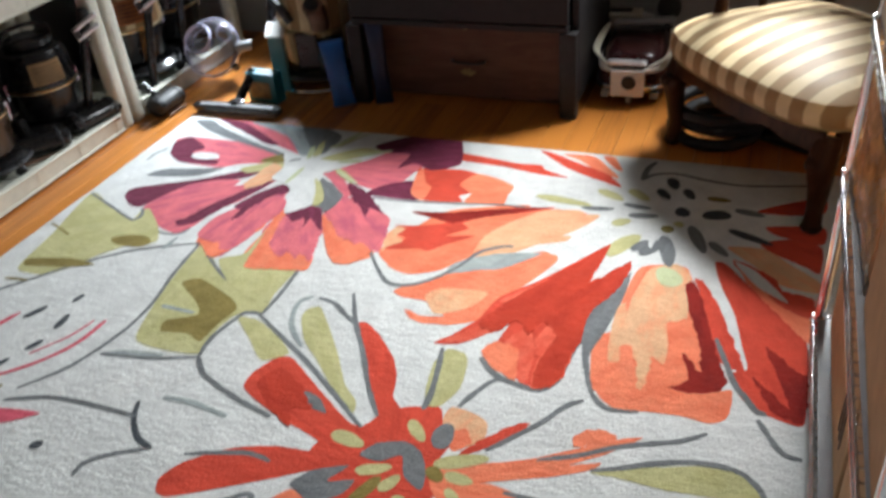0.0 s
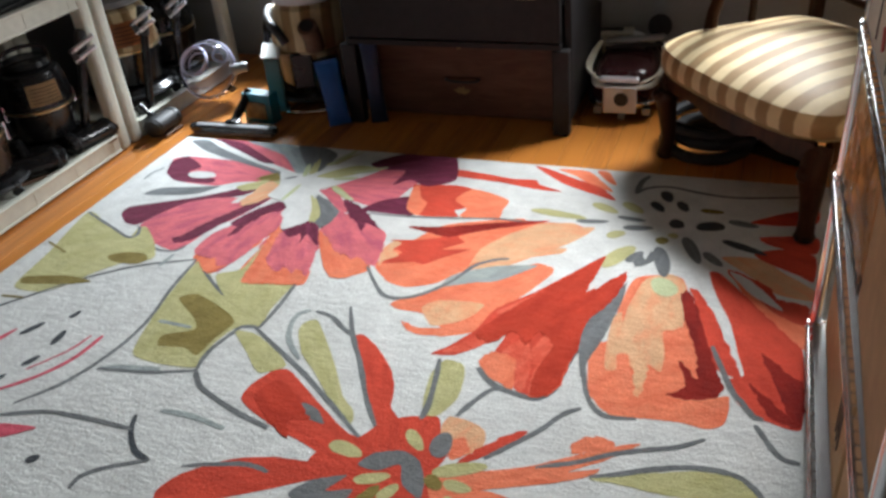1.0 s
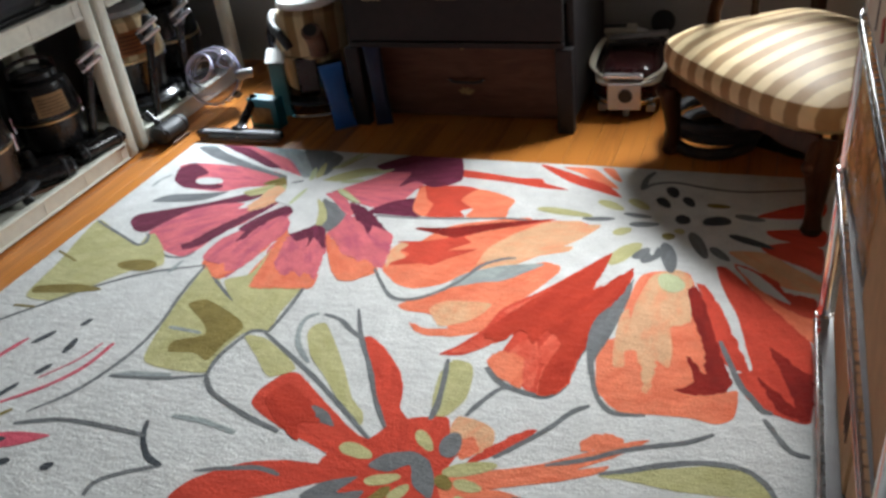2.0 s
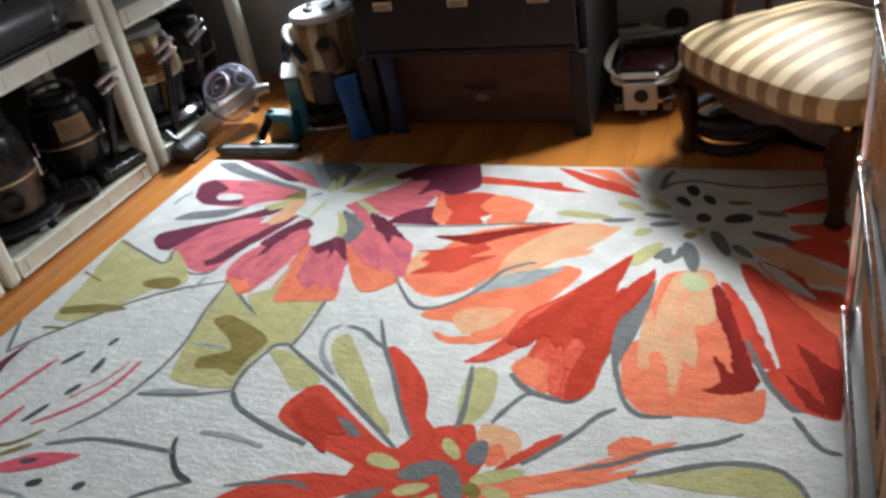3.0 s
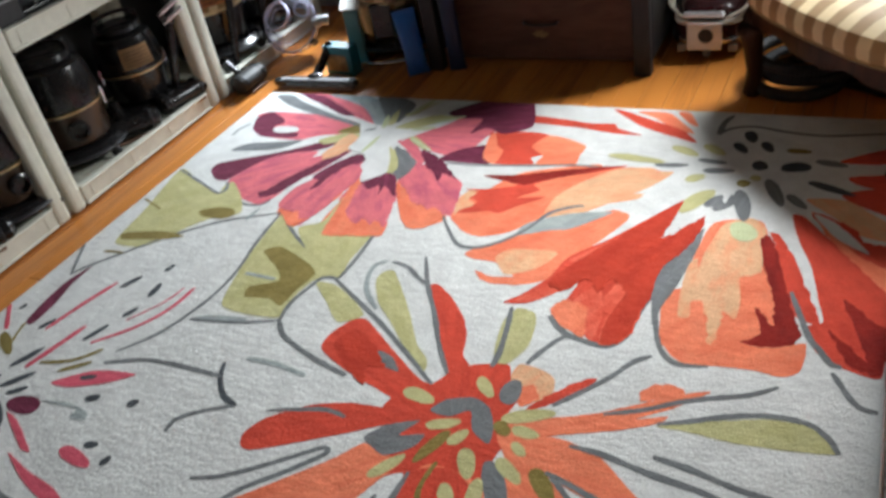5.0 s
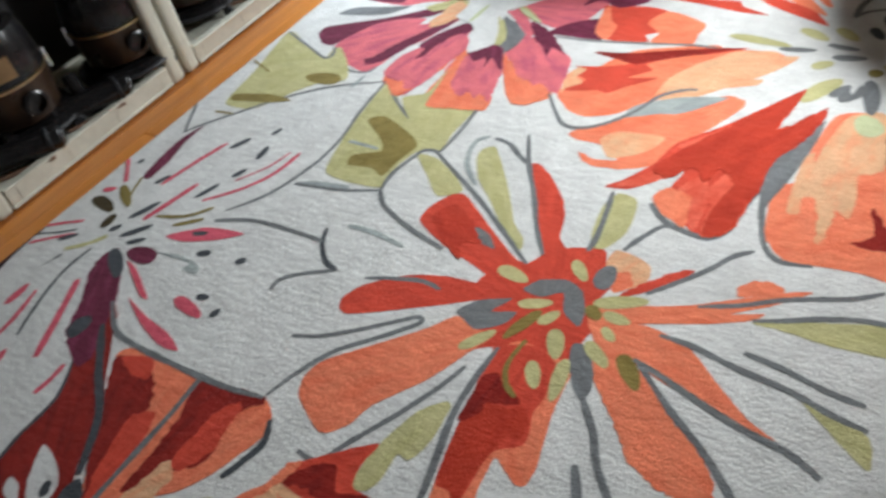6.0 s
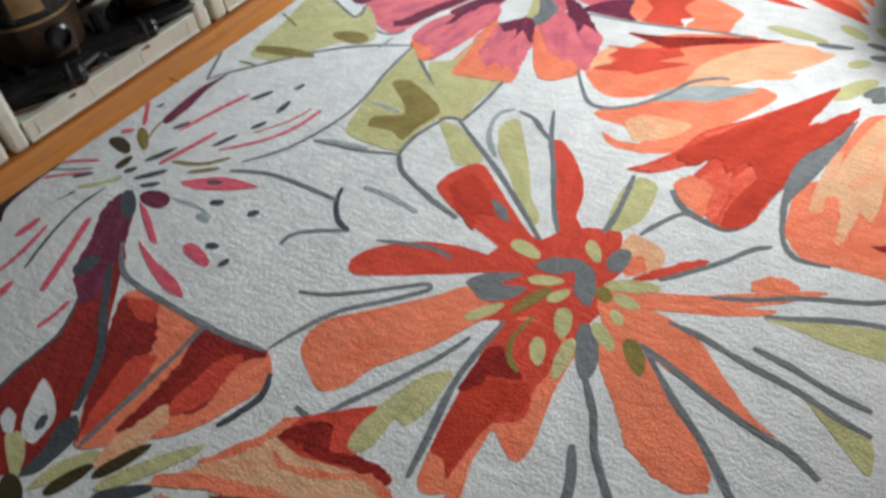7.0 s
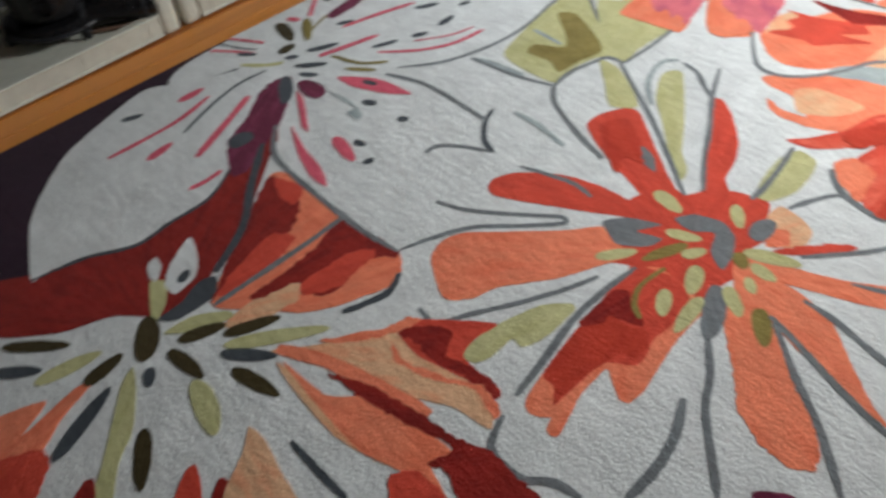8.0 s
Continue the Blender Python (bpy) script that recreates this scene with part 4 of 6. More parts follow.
part("front_bulge", lathe([(0, 0), (0.050, 0.004), (0.058, 0.02), (0.056, 0.13), (0.044, 0.155), (0, 0.160)], 26, (0.055, -0.135, 0.04)), BLACK, dark, smooth=True)
for s in (-1, 1):
    part("vent_opening", tube([(s * 0.018, -0.072, 0.4315), (s * 0.048, -0.045, 0.4325), (s * 0.052, 0.0, 0.4325), (s * 0.036, 0.045, 0.4325)], [0.004, 0.013, 0.013, 0.004], 10), MATT, dark, "black crescent vent opening", smooth=True)


def pouch(m, label, width, high, foil=BLUE):
    """A filled foil packet: flat seams at both ends and a swollen middle."""
    p = thing("foil_packet", m, label, "packet", "blue foil packets")
    b, rings = bmesh.new(), []
    for k in range(15):
        u = k / 14
        t = 0.003 + 0.020 * math.sin(math.pi * u) ** 0.7
        w = width / 2 * (1 - 0.10 * math.sin(math.pi * u))
        ring = []
        for a in np.linspace(0, 2 * math.pi, 20, endpoint=False):
            c, s = math.cos(a), math.sin(a)
            crease = 1 + 0.12 * noise.noise((c * 2, u * 6, width * 40))
            ring.append(b.verts.new((math.copysign(abs(c) ** 0.8, c) * w, s * t * crease, u * high)))
        rings.append(ring)
    for lo, hi in zip(rings, rings[1:]):
        for i in range(20):
            b.faces.new((lo[i], lo[(i + 1) % 20], hi[(i + 1) % 20], hi[i]))
    b.faces.new(rings[0][::-1])
    b.faces.new(rings[-1])
    part("wrapper", b, foil, p, smooth=True)
    part("seal", box((width * 0.98, 0.004, 0.016), (0, 0, high + 0.005), bevel=0.001), BLUE, p)
    return p


pouch(pose(0.545, 0.215, 0.004, -9, -6, 22), "blue foil packet leaning against the canister", 0.088, 0.235)
pouch(pose(0.688, 0.262, 0.004, -3, -2, 18), "dark blue foil packet with bright blue seal propped on the cabinet", 0.066, 0.300, NAVY)

# ---- the wire rack with cartons ----
RX, RY = 2.178, -0.765
rack = thing("wire_rack", pose(RX, RY, 0, 0, 0, 0.4), "chrome wire shelving rack loaded with cartons", "rack")
# local -y runs along the front towards the door, local x to the back
RL, RD = 0.91, 0.36
for px in (0.014, RD - 0.014):
    for py in (-0.014, -RL + 0.014):
        post = part("post", rod(0.0125, (px, py, 0.012), 1.25, steps=18, round_by=0.1), CHROME, rack, "slim chrome post", smooth=True)
        part("foot_cap", lathe([(0, 0), (0.016, 0), (0.018, 0.006), (0.013, 0.016), (0, 0.016)], 16, (px, py, 0.0)), RUBBER, post, smooth=True)
for z in (0.078, 0.436, 0.742):
    tier = None
    for px, dx in ((0.0, 1), (RD, -1)):
        for dz in (0, -0.022):
            r = part("edge_wire", rod(0.0030, (px, 0.004, z + dz), RL + 0.008, (90, 0, 0), 10), CHROME, tier or rack, smooth=True)
            tier = tier or r
        zig = [(px, -0.02 - k * 0.0232, z - (0.020 if k % 2 else 0.002)) for k in range(39)]
        part("zigzag_wire", tube(zig, 0.0015, 6, 1, straight=True), CHROME, tier, smooth=True)
    for py in (0.0, -RL):
        for dz in (0, -0.022):
            part("edge_wire", rod(0.0038, (0, py, z + dz), RD, (0, 90, 0), 10), CHROME, tier, smooth=True)
    for k in range(35):
        part("deck_wire", rod(0.0020, (0.002, -0.03 - k * 0.0252, z + 0.0048), RD - 0.004, (0, 90, 0), 6), CHROME, tier)
    part("shelf_liner", box((RD - 0.016, RL - 0.05, 0.0018), (RD / 2, -RL / 2, z + 0.0082), bevel=0), LINER, tier)
    for py in (-0.3, -0.6):
        part("cross_wire", rod(0.003, (0.002, py, z - 0.006), RD - 0.004, (0, 90, 0), 8), CHROME, tier)
    for px in (0.014, RD - 0.014):
        for py in (-0.014, -RL + 0.014):
            part("collar", lathe([(0.0126, -0.026), (0.017, -0.026), (0.015, 0.010), (0.0126, 0.010)], 16, (px, py, z)), CHROME, tier, smooth=True)


def at_rack(x, y, z, turn=0.0):
    return Matrix(rack.matrix_basis) @ pose(x, y, z, 0, 0, turn)


def carton(m, size, mat, label, flaps=True, wrap=False):
    """A cardboard box with separate flaps and a taped seam."""
    c = thing("carton", m, label, "carton", "cartons on the rack")
    sx, sy, sz = size
    part("carton_body", box((sx, sy, sz), (0, 0, sz / 2), bevel=0.003), mat, c)
    if flaps:
        part("flap", box((sx / 2 - 0.003, sy - 0.004, 0.004), (-sx / 4, 0, sz + 0.006), (0, 3, 0), 0.001), mat, c)
        part("flap", box((sx / 2 - 0.003, sy - 0.004, 0.004), (sx / 4, 0, sz + 0.004), (0, -2, 0), 0.001), mat, c)
    if wrap:
        b = bmesh.new()
        bmesh.ops.create_grid(b, x_segments=40, y_segments=24, size=0.5)
        for v in b.verts:
            h = 0.006 + 0.010 * abs(noise.noise((v.co.x * 7, v.co.y * 5, 3.1))) + 0.006 * abs(noise.noise((v.co.x * 19, v.co.y * 15, 8.0)))
            v.co = Vector((-sx / 2 - h, v.co.x * sy * 0.98, sz / 2 + v.co.y * sz * 0.96))
        part("plastic_wrap", b, WRAP, c, "creased clear plastic wrap", smooth=True)
    return c


c1 = carton(at_rack(0.197, -0.285, 0.0875), (0.33, 0.49, 0.275), CARTON, "brown cardboard carton with printed panel on the lower rack shelf")
for k in range(3):
    part("print_bar", box((0.002, 0.006 if k else 0.004, 0.13), (-0.1662, -0.14 - 0.022 * k, 0.13), bevel=0), INK, c1)
carton(at_rack(0.197, -0.725, 0.0875), (0.33, 0.33, 0.26), CARTON, "plain brown cardboard carton on the lower rack shelf")
carton(at_rack(0.188, -0.230, 0.4455, 1), (0.325, 0.38, 0.255), CARTON2, "orange-brown carton in creased clear plastic on the rack", False, True)
carton(at_rack(0.180, -0.665, 0.4455, -1), (0.33, 0.42, 0.24), CARTON, "brown cardboard carton with dark open side on the rack")
top_box = carton(at_rack(0.183, -0.325, 0.7515, 0.6), (0.345, 0.60, 0.34), PALECARD, "large pale carton with red lettering on the top shelf")
for k, (w, h) in enumerate(((0.024, 0.036), (0.040, 0.012), (0.024, 0.034), (0.038, 0.014), (0.026, 0.032), (0.040, 0.012))):
    part("red_mark", box((0.002, w, h), (-0.1735, 0.06 - 0.035 * (k % 2) * 0.4, 0.05 + 0.042 * k), (20 if k % 2 else -25, 0, 0), 0), REDINK, top_box)
for y in (0.14, -0.02, -0.10):
    part("crease_line", box((0.0015, 0.004, 0.29), (-0.1732, y, 0.165), (4, 0, 0), 0), INK, top_box)

# ---- the rug ----
rug = tagged(new("rug"), "large tufted wool rug with bold red, coral and plum flowers", "rug")
RUG_W, RUG_L, PILE = 2.44, 3.05, 0.0146
b = bmesh.new()
bmesh.ops.create_grid(b, x_segments=122, y_segments=152, size=0.5)
for v in b.verts:
    edge = abs(v.co.x) > 0.4999 or abs(v.co.y) > 0.4999
    x, y = (v.co.x + 0.5) * RUG_W, (v.co.y - 0.5) * RUG_L
    v.co = Vector((x + (0.003 * noise.noise((x * 8, y * 8, 1)) if edge else 0), y + (0.003 * noise.noise((x * 8, y * 8, 5)) if edge else 0), PILE - (0.002 if edge else 0)))
part("ground_weave", b, dyed("white", (1, -1)), rug, "off-white wool ground", smooth=True)
rim = [(0.001, -0.001), (RUG_W - 0.001, -0.001), (RUG_W - 0.001, -RUG_L + 0.001), (0.001, -RUG_L + 0.001)]
part("backing", slab(rim, 0.0005, PILE - 0.0025), dyed("white", (1, -1)), rug)
drawn = [0]


def lay(name, color, layer, outline):
    """A dyed area of pile with a slightly ragged edge, carved a little proud of the ground."""
    drawn[0] += 1
    high = PILE + 0.00011 * layer + 0.000003 * drawn[0]
    ragged = []
    for q in outline:
        wobble = Vector((noise.noise((q.x * 90, q.y * 90, 2.0)), noise.noise((q.x * 90, q.y * 90, 7.0)))) * 0.0016
        if name == "petal" and layer > 2:
            wobble += Vector((noise.noise((q.x * 75, q.y * 75, 11.0)), noise.noise((q.x * 75, q.y * 75, 17.0)))) * 0.007
        x, y = q.x + wobble.x, q.y + wobble.y
        if not ragged or (Vector((x, y)) - Vector(ragged[-1])).length > 0.0008:
            ragged.append((min(max(x, 0.003), RUG_W - 0.003), min(y, -0.003)))
    part(name, slab(ragged, PILE - 0.003, high), dyed(color, sum((Vector(r) for r in ragged), Vector((0, 0))) / len(ragged)), rug)


def figure(name, color, layer, knots):
    """An area with a soft closed outline through the given knots."""
    lay(name, color, layer, spline(knots, 10, True, 0.36))


def line(color, layer, width, knots):
    """A drawn contour: a band of pile that swells and tapers."""
    path = spline(knots, 9)
    left, right = [], []
    n = len(path)
    for i, q in enumerate(path):
        ahead = path[min(i + 1, n - 1)] - path[max(i - 1, 0)]
        if ahead.length < 1e-6:
            continue
        side = Vector((-ahead.y, ahead.x)).normalized()
        u = i / (n - 1)
        w = width / 2 * (0.62 + 0.38 * min(1, 6 * u, 6 * (1 - u)) + 0.25 * noise.noise((q.x * 14, q.y * 14, 4.0)))
        left.append(q + side * w)
        right.append(q - side * w)
    lay("stem", color, layer, left + right[::-1])


def seed(color, layer, width, a, b):
    """A rounded fleck from a to b."""
    a, b = Vector(a), Vector(b)
    mid, half = (a + b) / 2, (b - a) / 2
    side = Vector((-half.y, half.x)).normalized() * width / 2
    lay("fleck", color, layer, [mid + half * math.copysign(abs(math.cos(t)) ** 0.9, math.cos(t)) + side * math.sin(t) * (1 + 0.18 * math.cos(t + width * 99)) for t in np.linspace(0, 2 * math.pi, 22, endpoint=False)])


# flower 1
figure("petal", "pink", 1, [(0.066, -0.192), (0.107, -0.159), (0.23, -0.158), (0.376, -0.163), (0.484, -0.191), (0.58, -0.246), (0.53, -0.276), (0.412, -0.304), (0.345, -0.343), (0.201, -0.338), (0.148, -0.301), (0.144, -0.252)])
figure("petal", "plum", 2, [(0.103, -0.275), (0.075, -0.205), (0.107, -0.159), (0.163, -0.187), (0.213, -0.227), (0.192, -0.27), (0.319, -0.302), (0.313, -0.33), (0.19, -0.338), (0.125, -0.302)])
figure("ground_patch", "white", 3, [(0.198, -0.286), (0.21, -0.26), (0.279, -0.256), (0.307, -0.283), (0.272, -0.301), (0.227, -0.304)])
figure("petal", "pink", 1, [(0.172, -0.004), (0.241, -0.004), (0.327, -0.004), (0.423, -0.035), (0.507, -0.106), (0.592, -0.205), (0.435, -0.143)])
figure("petal", "plum", 2, [(0.134, -0.004), (0.192, -0.004), (0.273, -0.027), (0.462, -0.15), (0.417, -0.153), (0.317, -0.101)])
figure("leaf", "lgrey", 1, [(0.271, -0.004), (0.394, -0.004), (0.455, -0.006), (0.553, -0.061), (0.614, -0.184), (0.581, -0.206), (0.462, -0.086)])
figure("leaf", "grey", 2, [(0.045, -0.035), (0.105, -0.018), (0.203, -0.075), (0.399, -0.162), (0.57, -0.226), (0.621, -0.263), (0.59, -0.265), (0.473, -0.212), (0.274, -0.151), (0.144, -0.1)])
figure("leaf", "grey", 1, [(0.128, -0.444), (0.167, -0.391), (0.288, -0.363), (0.367, -0.342), (0.316, -0.406), (0.221, -0.436)])
figure("petal", "plum", 1, [(0.142, -0.577), (0.138, -0.531), (0.212, -0.489), (0.33, -0.427), (0.423, -0.36), (0.483, -0.31), (0.519, -0.316), (0.482, -0.386), (0.382, -0.438), (0.326, -0.49), (0.266, -0.566), (0.242, -0.626), (0.196, -0.624)])
figure("petal", "pink", 2, [(0.252, -0.625), (0.266, -0.566), (0.314, -0.473), (0.394, -0.422), (0.472, -0.405), (0.471, -0.442), (0.554, -0.399), (0.597, -0.359), (0.541, -0.523), (0.5, -0.593), (0.48, -0.691), (0.447, -0.735), (0.353, -0.705), (0.302, -0.663)])
figure("petal", "plum", 3, [(0.431, -0.649), (0.461, -0.564), (0.512, -0.474), (0.554, -0.399), (0.597, -0.34), (0.574, -0.433), (0.52, -0.558), (0.48, -0.66), (0.441, -0.695), (0.408, -0.677)])
line("grey", 3, 0.01, [(0.249, -0.635), (0.289, -0.654), (0.343, -0.706), (0.399, -0.74), (0.458, -0.736), (0.478, -0.704)])
figure("petal", "pink", 1, [(0.517, -0.717), (0.519, -0.624), (0.57, -0.537), (0.634, -0.428), (0.676, -0.389), (0.712, -0.439), (0.697, -0.508), (0.711, -0.572), (0.678, -0.654), (0.626, -0.764), (0.562, -0.757)])
figure("petal", "coral", 2, [(0.535, -0.745), (0.555, -0.713), (0.602, -0.693), (0.642, -0.627), (0.682, -0.591), (0.696, -0.652), (0.663, -0.73), (0.66, -0.788), (0.626, -0.826), (0.553, -0.773)])
figure("petal", "plum", 2, [(0.54, -0.556), (0.572, -0.468), (0.626, -0.393), (0.648, -0.355), (0.673, -0.425), (0.63, -0.498), (0.588, -0.568)])
figure("petal", "pink", 1, [(0.711, -0.572), (0.751, -0.536), (0.792, -0.5), (0.849, -0.558), (0.879, -0.632), (0.899, -0.717), (0.912, -0.798), (0.802, -0.743), (0.704, -0.666)])
figure("petal", "coral", 2, [(0.713, -0.782), (0.712, -0.68), (0.709, -0.604), (0.714, -0.54), (0.756, -0.584), (0.782, -0.687), (0.864, -0.79), (0.912, -0.743), (0.927, -0.809), (0.867, -0.83), (0.755, -0.839)])
figure("petal", "plum", 3, [(0.755, -0.599), (0.733, -0.576), (0.781, -0.517), (0.801, -0.499), (0.846, -0.559), (0.862, -0.604), (0.82, -0.577), (0.794, -0.601)])
figure("petal", "pink", 1, [(0.842, -0.543), (0.851, -0.461), (0.893, -0.424), (0.969, -0.467), (1.032, -0.509), (1.055, -0.553), (1.085, -0.681), (1.032, -0.659), (0.932, -0.596)])
figure("petal", "coral", 2, [(0.844, -0.559), (0.908, -0.584), (0.984, -0.65), (1.054, -0.67), (1.077, -0.704), (1.036, -0.747), (0.992, -0.763), (0.947, -0.725), (0.895, -0.645)])
figure("petal", "plum", 3, [(0.842, -0.376), (0.863, -0.357), (0.948, -0.419), (1.032, -0.509), (0.975, -0.483), (0.957, -0.484), (0.896, -0.43)])
figure("petal", "pink", 1, [(0.731, -0.312), (0.788, -0.233), (0.844, -0.171), (0.919, -0.046), (0.993, -0.022), (1.094, -0.079), (1.043, -0.16), (1.012, -0.238), (0.989, -0.33), (0.928, -0.369), (0.836, -0.341)])
figure("petal", "pink", 2, [(0.716, -0.302), (0.781, -0.309), (0.876, -0.408), (0.855, -0.427), (0.768, -0.346)])
figure("petal", "plum", 2, [(0.811, -0.092), (0.903, -0.004), (1.02, -0.004), (1.088, -0.004), (1.138, -0.155), (1.062, -0.216), (0.991, -0.182), (0.947, -0.223), (0.95, -0.126), (0.869, -0.13)])
figure("petal", "plum", 2, [(0.904, -0.406), (0.951, -0.332), (1.041, -0.29), (1.088, -0.391), (1.055, -0.403), (0.942, -0.403)])
figure("leaf", "olive", 3, [(0.655, -0.132), (0.695, -0.076), (0.754, -0.009), (0.729, -0.053), (0.694, -0.122)])
figure("leaf", "olive", 3, [(0.67, -0.209), (0.711, -0.158), (0.777, -0.114), (0.845, -0.123), (0.771, -0.195), (0.664, -0.24)])
figure("leaf", "olive", 3, [(0.436, -0.344), (0.457, -0.304), (0.569, -0.266), (0.6, -0.283), (0.5, -0.34), (0.466, -0.357)])
figure("leaf", "olive", 3, [(0.744, -0.274), (0.774, -0.272), (0.856, -0.34), (0.826, -0.342)])
figure("leaf", "olive", 4, [(0.707, -0.369), (0.728, -0.349), (0.785, -0.433), (0.801, -0.499), (0.758, -0.452)])
figure("leaf", "dolive", 3, [(0.462, -0.273), (0.527, -0.229), (0.58, -0.246), (0.53, -0.276)])
figure("leaf", "grey", 3, [(0.728, -0.349), (0.786, -0.363), (0.836, -0.428), (0.848, -0.494), (0.826, -0.529), (0.792, -0.5), (0.783, -0.433)])
figure("petal", "peach", 3, [(0.492, -0.422), (0.514, -0.365), (0.579, -0.285), (0.609, -0.302), (0.582, -0.371), (0.537, -0.443)])
figure("ground_patch", "white", 3, [(0.716, -0.507), (0.67, -0.477), (0.665, -0.408), (0.615, -0.394), (0.671, -0.298), (0.6, -0.283), (0.664, -0.24), (0.767, -0.234), (0.705, -0.303), (0.727, -0.367), (0.77, -0.434), (0.771, -0.518), (0.74, -0.553), (0.705, -0.524)])
figure("leaf", "grey", 2, [(0.486, -0.004), (0.589, -0.004), (0.664, -0.056), (0.657, -0.181), (0.604, -0.164)])
figure("leaf", "olive", 3, [(0.63, -0.207), (0.612, -0.135), (0.618, -0.092), (0.649, -0.182)])
# flower 2
figure("petal", "coral", 1, [(1.78, -0.587), (1.889, -0.565), (1.933, -0.727), (1.974, -0.889), (2.027, -1.042), (2.021, -1.08), (1.925, -1.084), (1.813, -1.103), (1.759, -1.054), (1.72, -0.885), (1.756, -0.855), (1.759, -0.718)])
figure("petal", "coral", 1, [(1.086, -0.686), (1.101, -0.583), (1.182, -0.488), (1.317, -0.408), (1.507, -0.358), (1.594, -0.369), (1.515, -0.451), (1.477, -0.522), (1.416, -0.596), (1.328, -0.661), (1.271, -0.73), (1.17, -0.751)])
figure("petal", "peach", 1, [(1.333, -0.636), (1.415, -0.496), (1.516, -0.398), (1.627, -0.363), (1.583, -0.451), (1.487, -0.557), (1.423, -0.618)])
figure("petal", "coral", 1, [(1.197, -0.833), (1.3, -0.735), (1.391, -0.648), (1.546, -0.582), (1.566, -0.612), (1.526, -0.71), (1.477, -0.804), (1.453, -0.889), (1.371, -0.935), (1.28, -0.926), (1.264, -0.901), (1.33, -0.925), (1.392, -0.853), (1.271, -0.838)])
figure("petal", "red", 1, [(1.074, -0.08), (1.217, -0.097), (1.316, -0.115), (1.389, -0.111), (1.413, -0.14), (1.491, -0.172), (1.403, -0.17), (1.287, -0.147), (1.151, -0.135), (1.09, -0.127)])
figure("petal", "red", 2, [(1.367, -0.02), (1.406, -0.026), (1.508, -0.079), (1.604, -0.129), (1.657, -0.196), (1.594, -0.173), (1.48, -0.118)])
figure("petal", "coral", 1, [(1.442, -0.024), (1.532, -0.021), (1.574, -0.057), (1.64, -0.145), (1.567, -0.113), (1.504, -0.06)])
figure("petal", "coral", 1, [(1.568, -0.019), (1.603, -0.018), (1.642, -0.098), (1.614, -0.085)])
figure("petal", "red", 1, [(1.015, -0.219), (1.058, -0.205), (1.15, -0.192), (1.212, -0.207), (1.21, -0.261), (1.243, -0.311), (1.201, -0.348), (1.22, -0.38), (1.108, -0.396), (1.072, -0.375)])
figure("petal", "coral", 2, [(1.048, -0.36), (1.021, -0.237), (1.034, -0.218), (1.069, -0.288), (1.1, -0.321), (1.099, -0.396)])
figure("petal", "coral", 2, [(1.179, -0.281), (1.212, -0.207), (1.291, -0.227), (1.345, -0.259), (1.342, -0.313), (1.34, -0.37), (1.229, -0.379), (1.231, -0.329)])
line("grey", 3, 0.01, [(0.946, -0.412), (1.058, -0.41), (1.214, -0.39), (1.348, -0.369), (1.425, -0.369)])
figure("petal", "coral", 1, [(1.165, -0.481), (1.209, -0.429), (1.302, -0.389), (1.413, -0.354), (1.434, -0.372), (1.471, -0.39), (1.389, -0.46), (1.337, -0.51), (1.302, -0.557), (1.287, -0.616), (1.362, -0.594), (1.342, -0.637), (1.284, -0.658), (1.235, -0.704), (1.275, -0.725), (1.207, -0.76), (1.143, -0.742), (1.093, -0.68), (1.104, -0.622)])
figure("petal", "red", 2, [(1.097, -0.465), (1.197, -0.446), (1.306, -0.405), (1.401, -0.374), (1.495, -0.35), (1.423, -0.395), (1.332, -0.434), (1.263, -0.487), (1.288, -0.515), (1.237, -0.564), (1.315, -0.547), (1.251, -0.606), (1.215, -0.646), (1.18, -0.642), (1.087, -0.667), (1.132, -0.605), (1.087, -0.58), (1.113, -0.556), (1.074, -0.545), (1.156, -0.528), (1.215, -0.498), (1.157, -0.482)])
figure("petal", "dred", 3, [(1.097, -0.465), (1.197, -0.446), (1.306, -0.405), (1.401, -0.374), (1.48, -0.355), (1.377, -0.411), (1.289, -0.46), (1.231, -0.496), (1.157, -0.482)])
figure("petal", "peach", 2, [(1.093, -0.68), (1.07, -0.602), (1.085, -0.55), (1.113, -0.556), (1.101, -0.593), (1.129, -0.619), (1.098, -0.651)])
figure("petal", "peach", 2, [(1.338, -0.624), (1.345, -0.538), (1.389, -0.46), (1.468, -0.375), (1.561, -0.351), (1.581, -0.372), (1.482, -0.436), (1.489, -0.465), (1.436, -0.514), (1.416, -0.56), (1.35, -0.609)])
figure("petal", "peach", 1, [(1.447, -0.556), (1.499, -0.508), (1.572, -0.486), (1.563, -0.516), (1.464, -0.56)])
line("grey", 4, 0.012, [(1.06, -0.684), (1.107, -0.746), (1.16, -0.804), (1.21, -0.81), (1.262, -0.778), (1.317, -0.707), (1.354, -0.622), (1.406, -0.58), (1.435, -0.572)])
figure("leaf", "lgrey", 2, [(1.302, -0.735), (1.308, -0.682), (1.4, -0.617), (1.473, -0.595), (1.518, -0.59), (1.433, -0.68), (1.377, -0.7)])
figure("petal", "coral", 1, [(1.197, -0.836), (1.262, -0.778), (1.336, -0.718), (1.422, -0.641), (1.515, -0.577), (1.547, -0.587), (1.541, -0.627), (1.484, -0.699), (1.442, -0.767), (1.402, -0.832), (1.436, -0.85), (1.384, -0.869), (1.366, -0.906), (1.291, -0.859), (1.228, -0.856)])
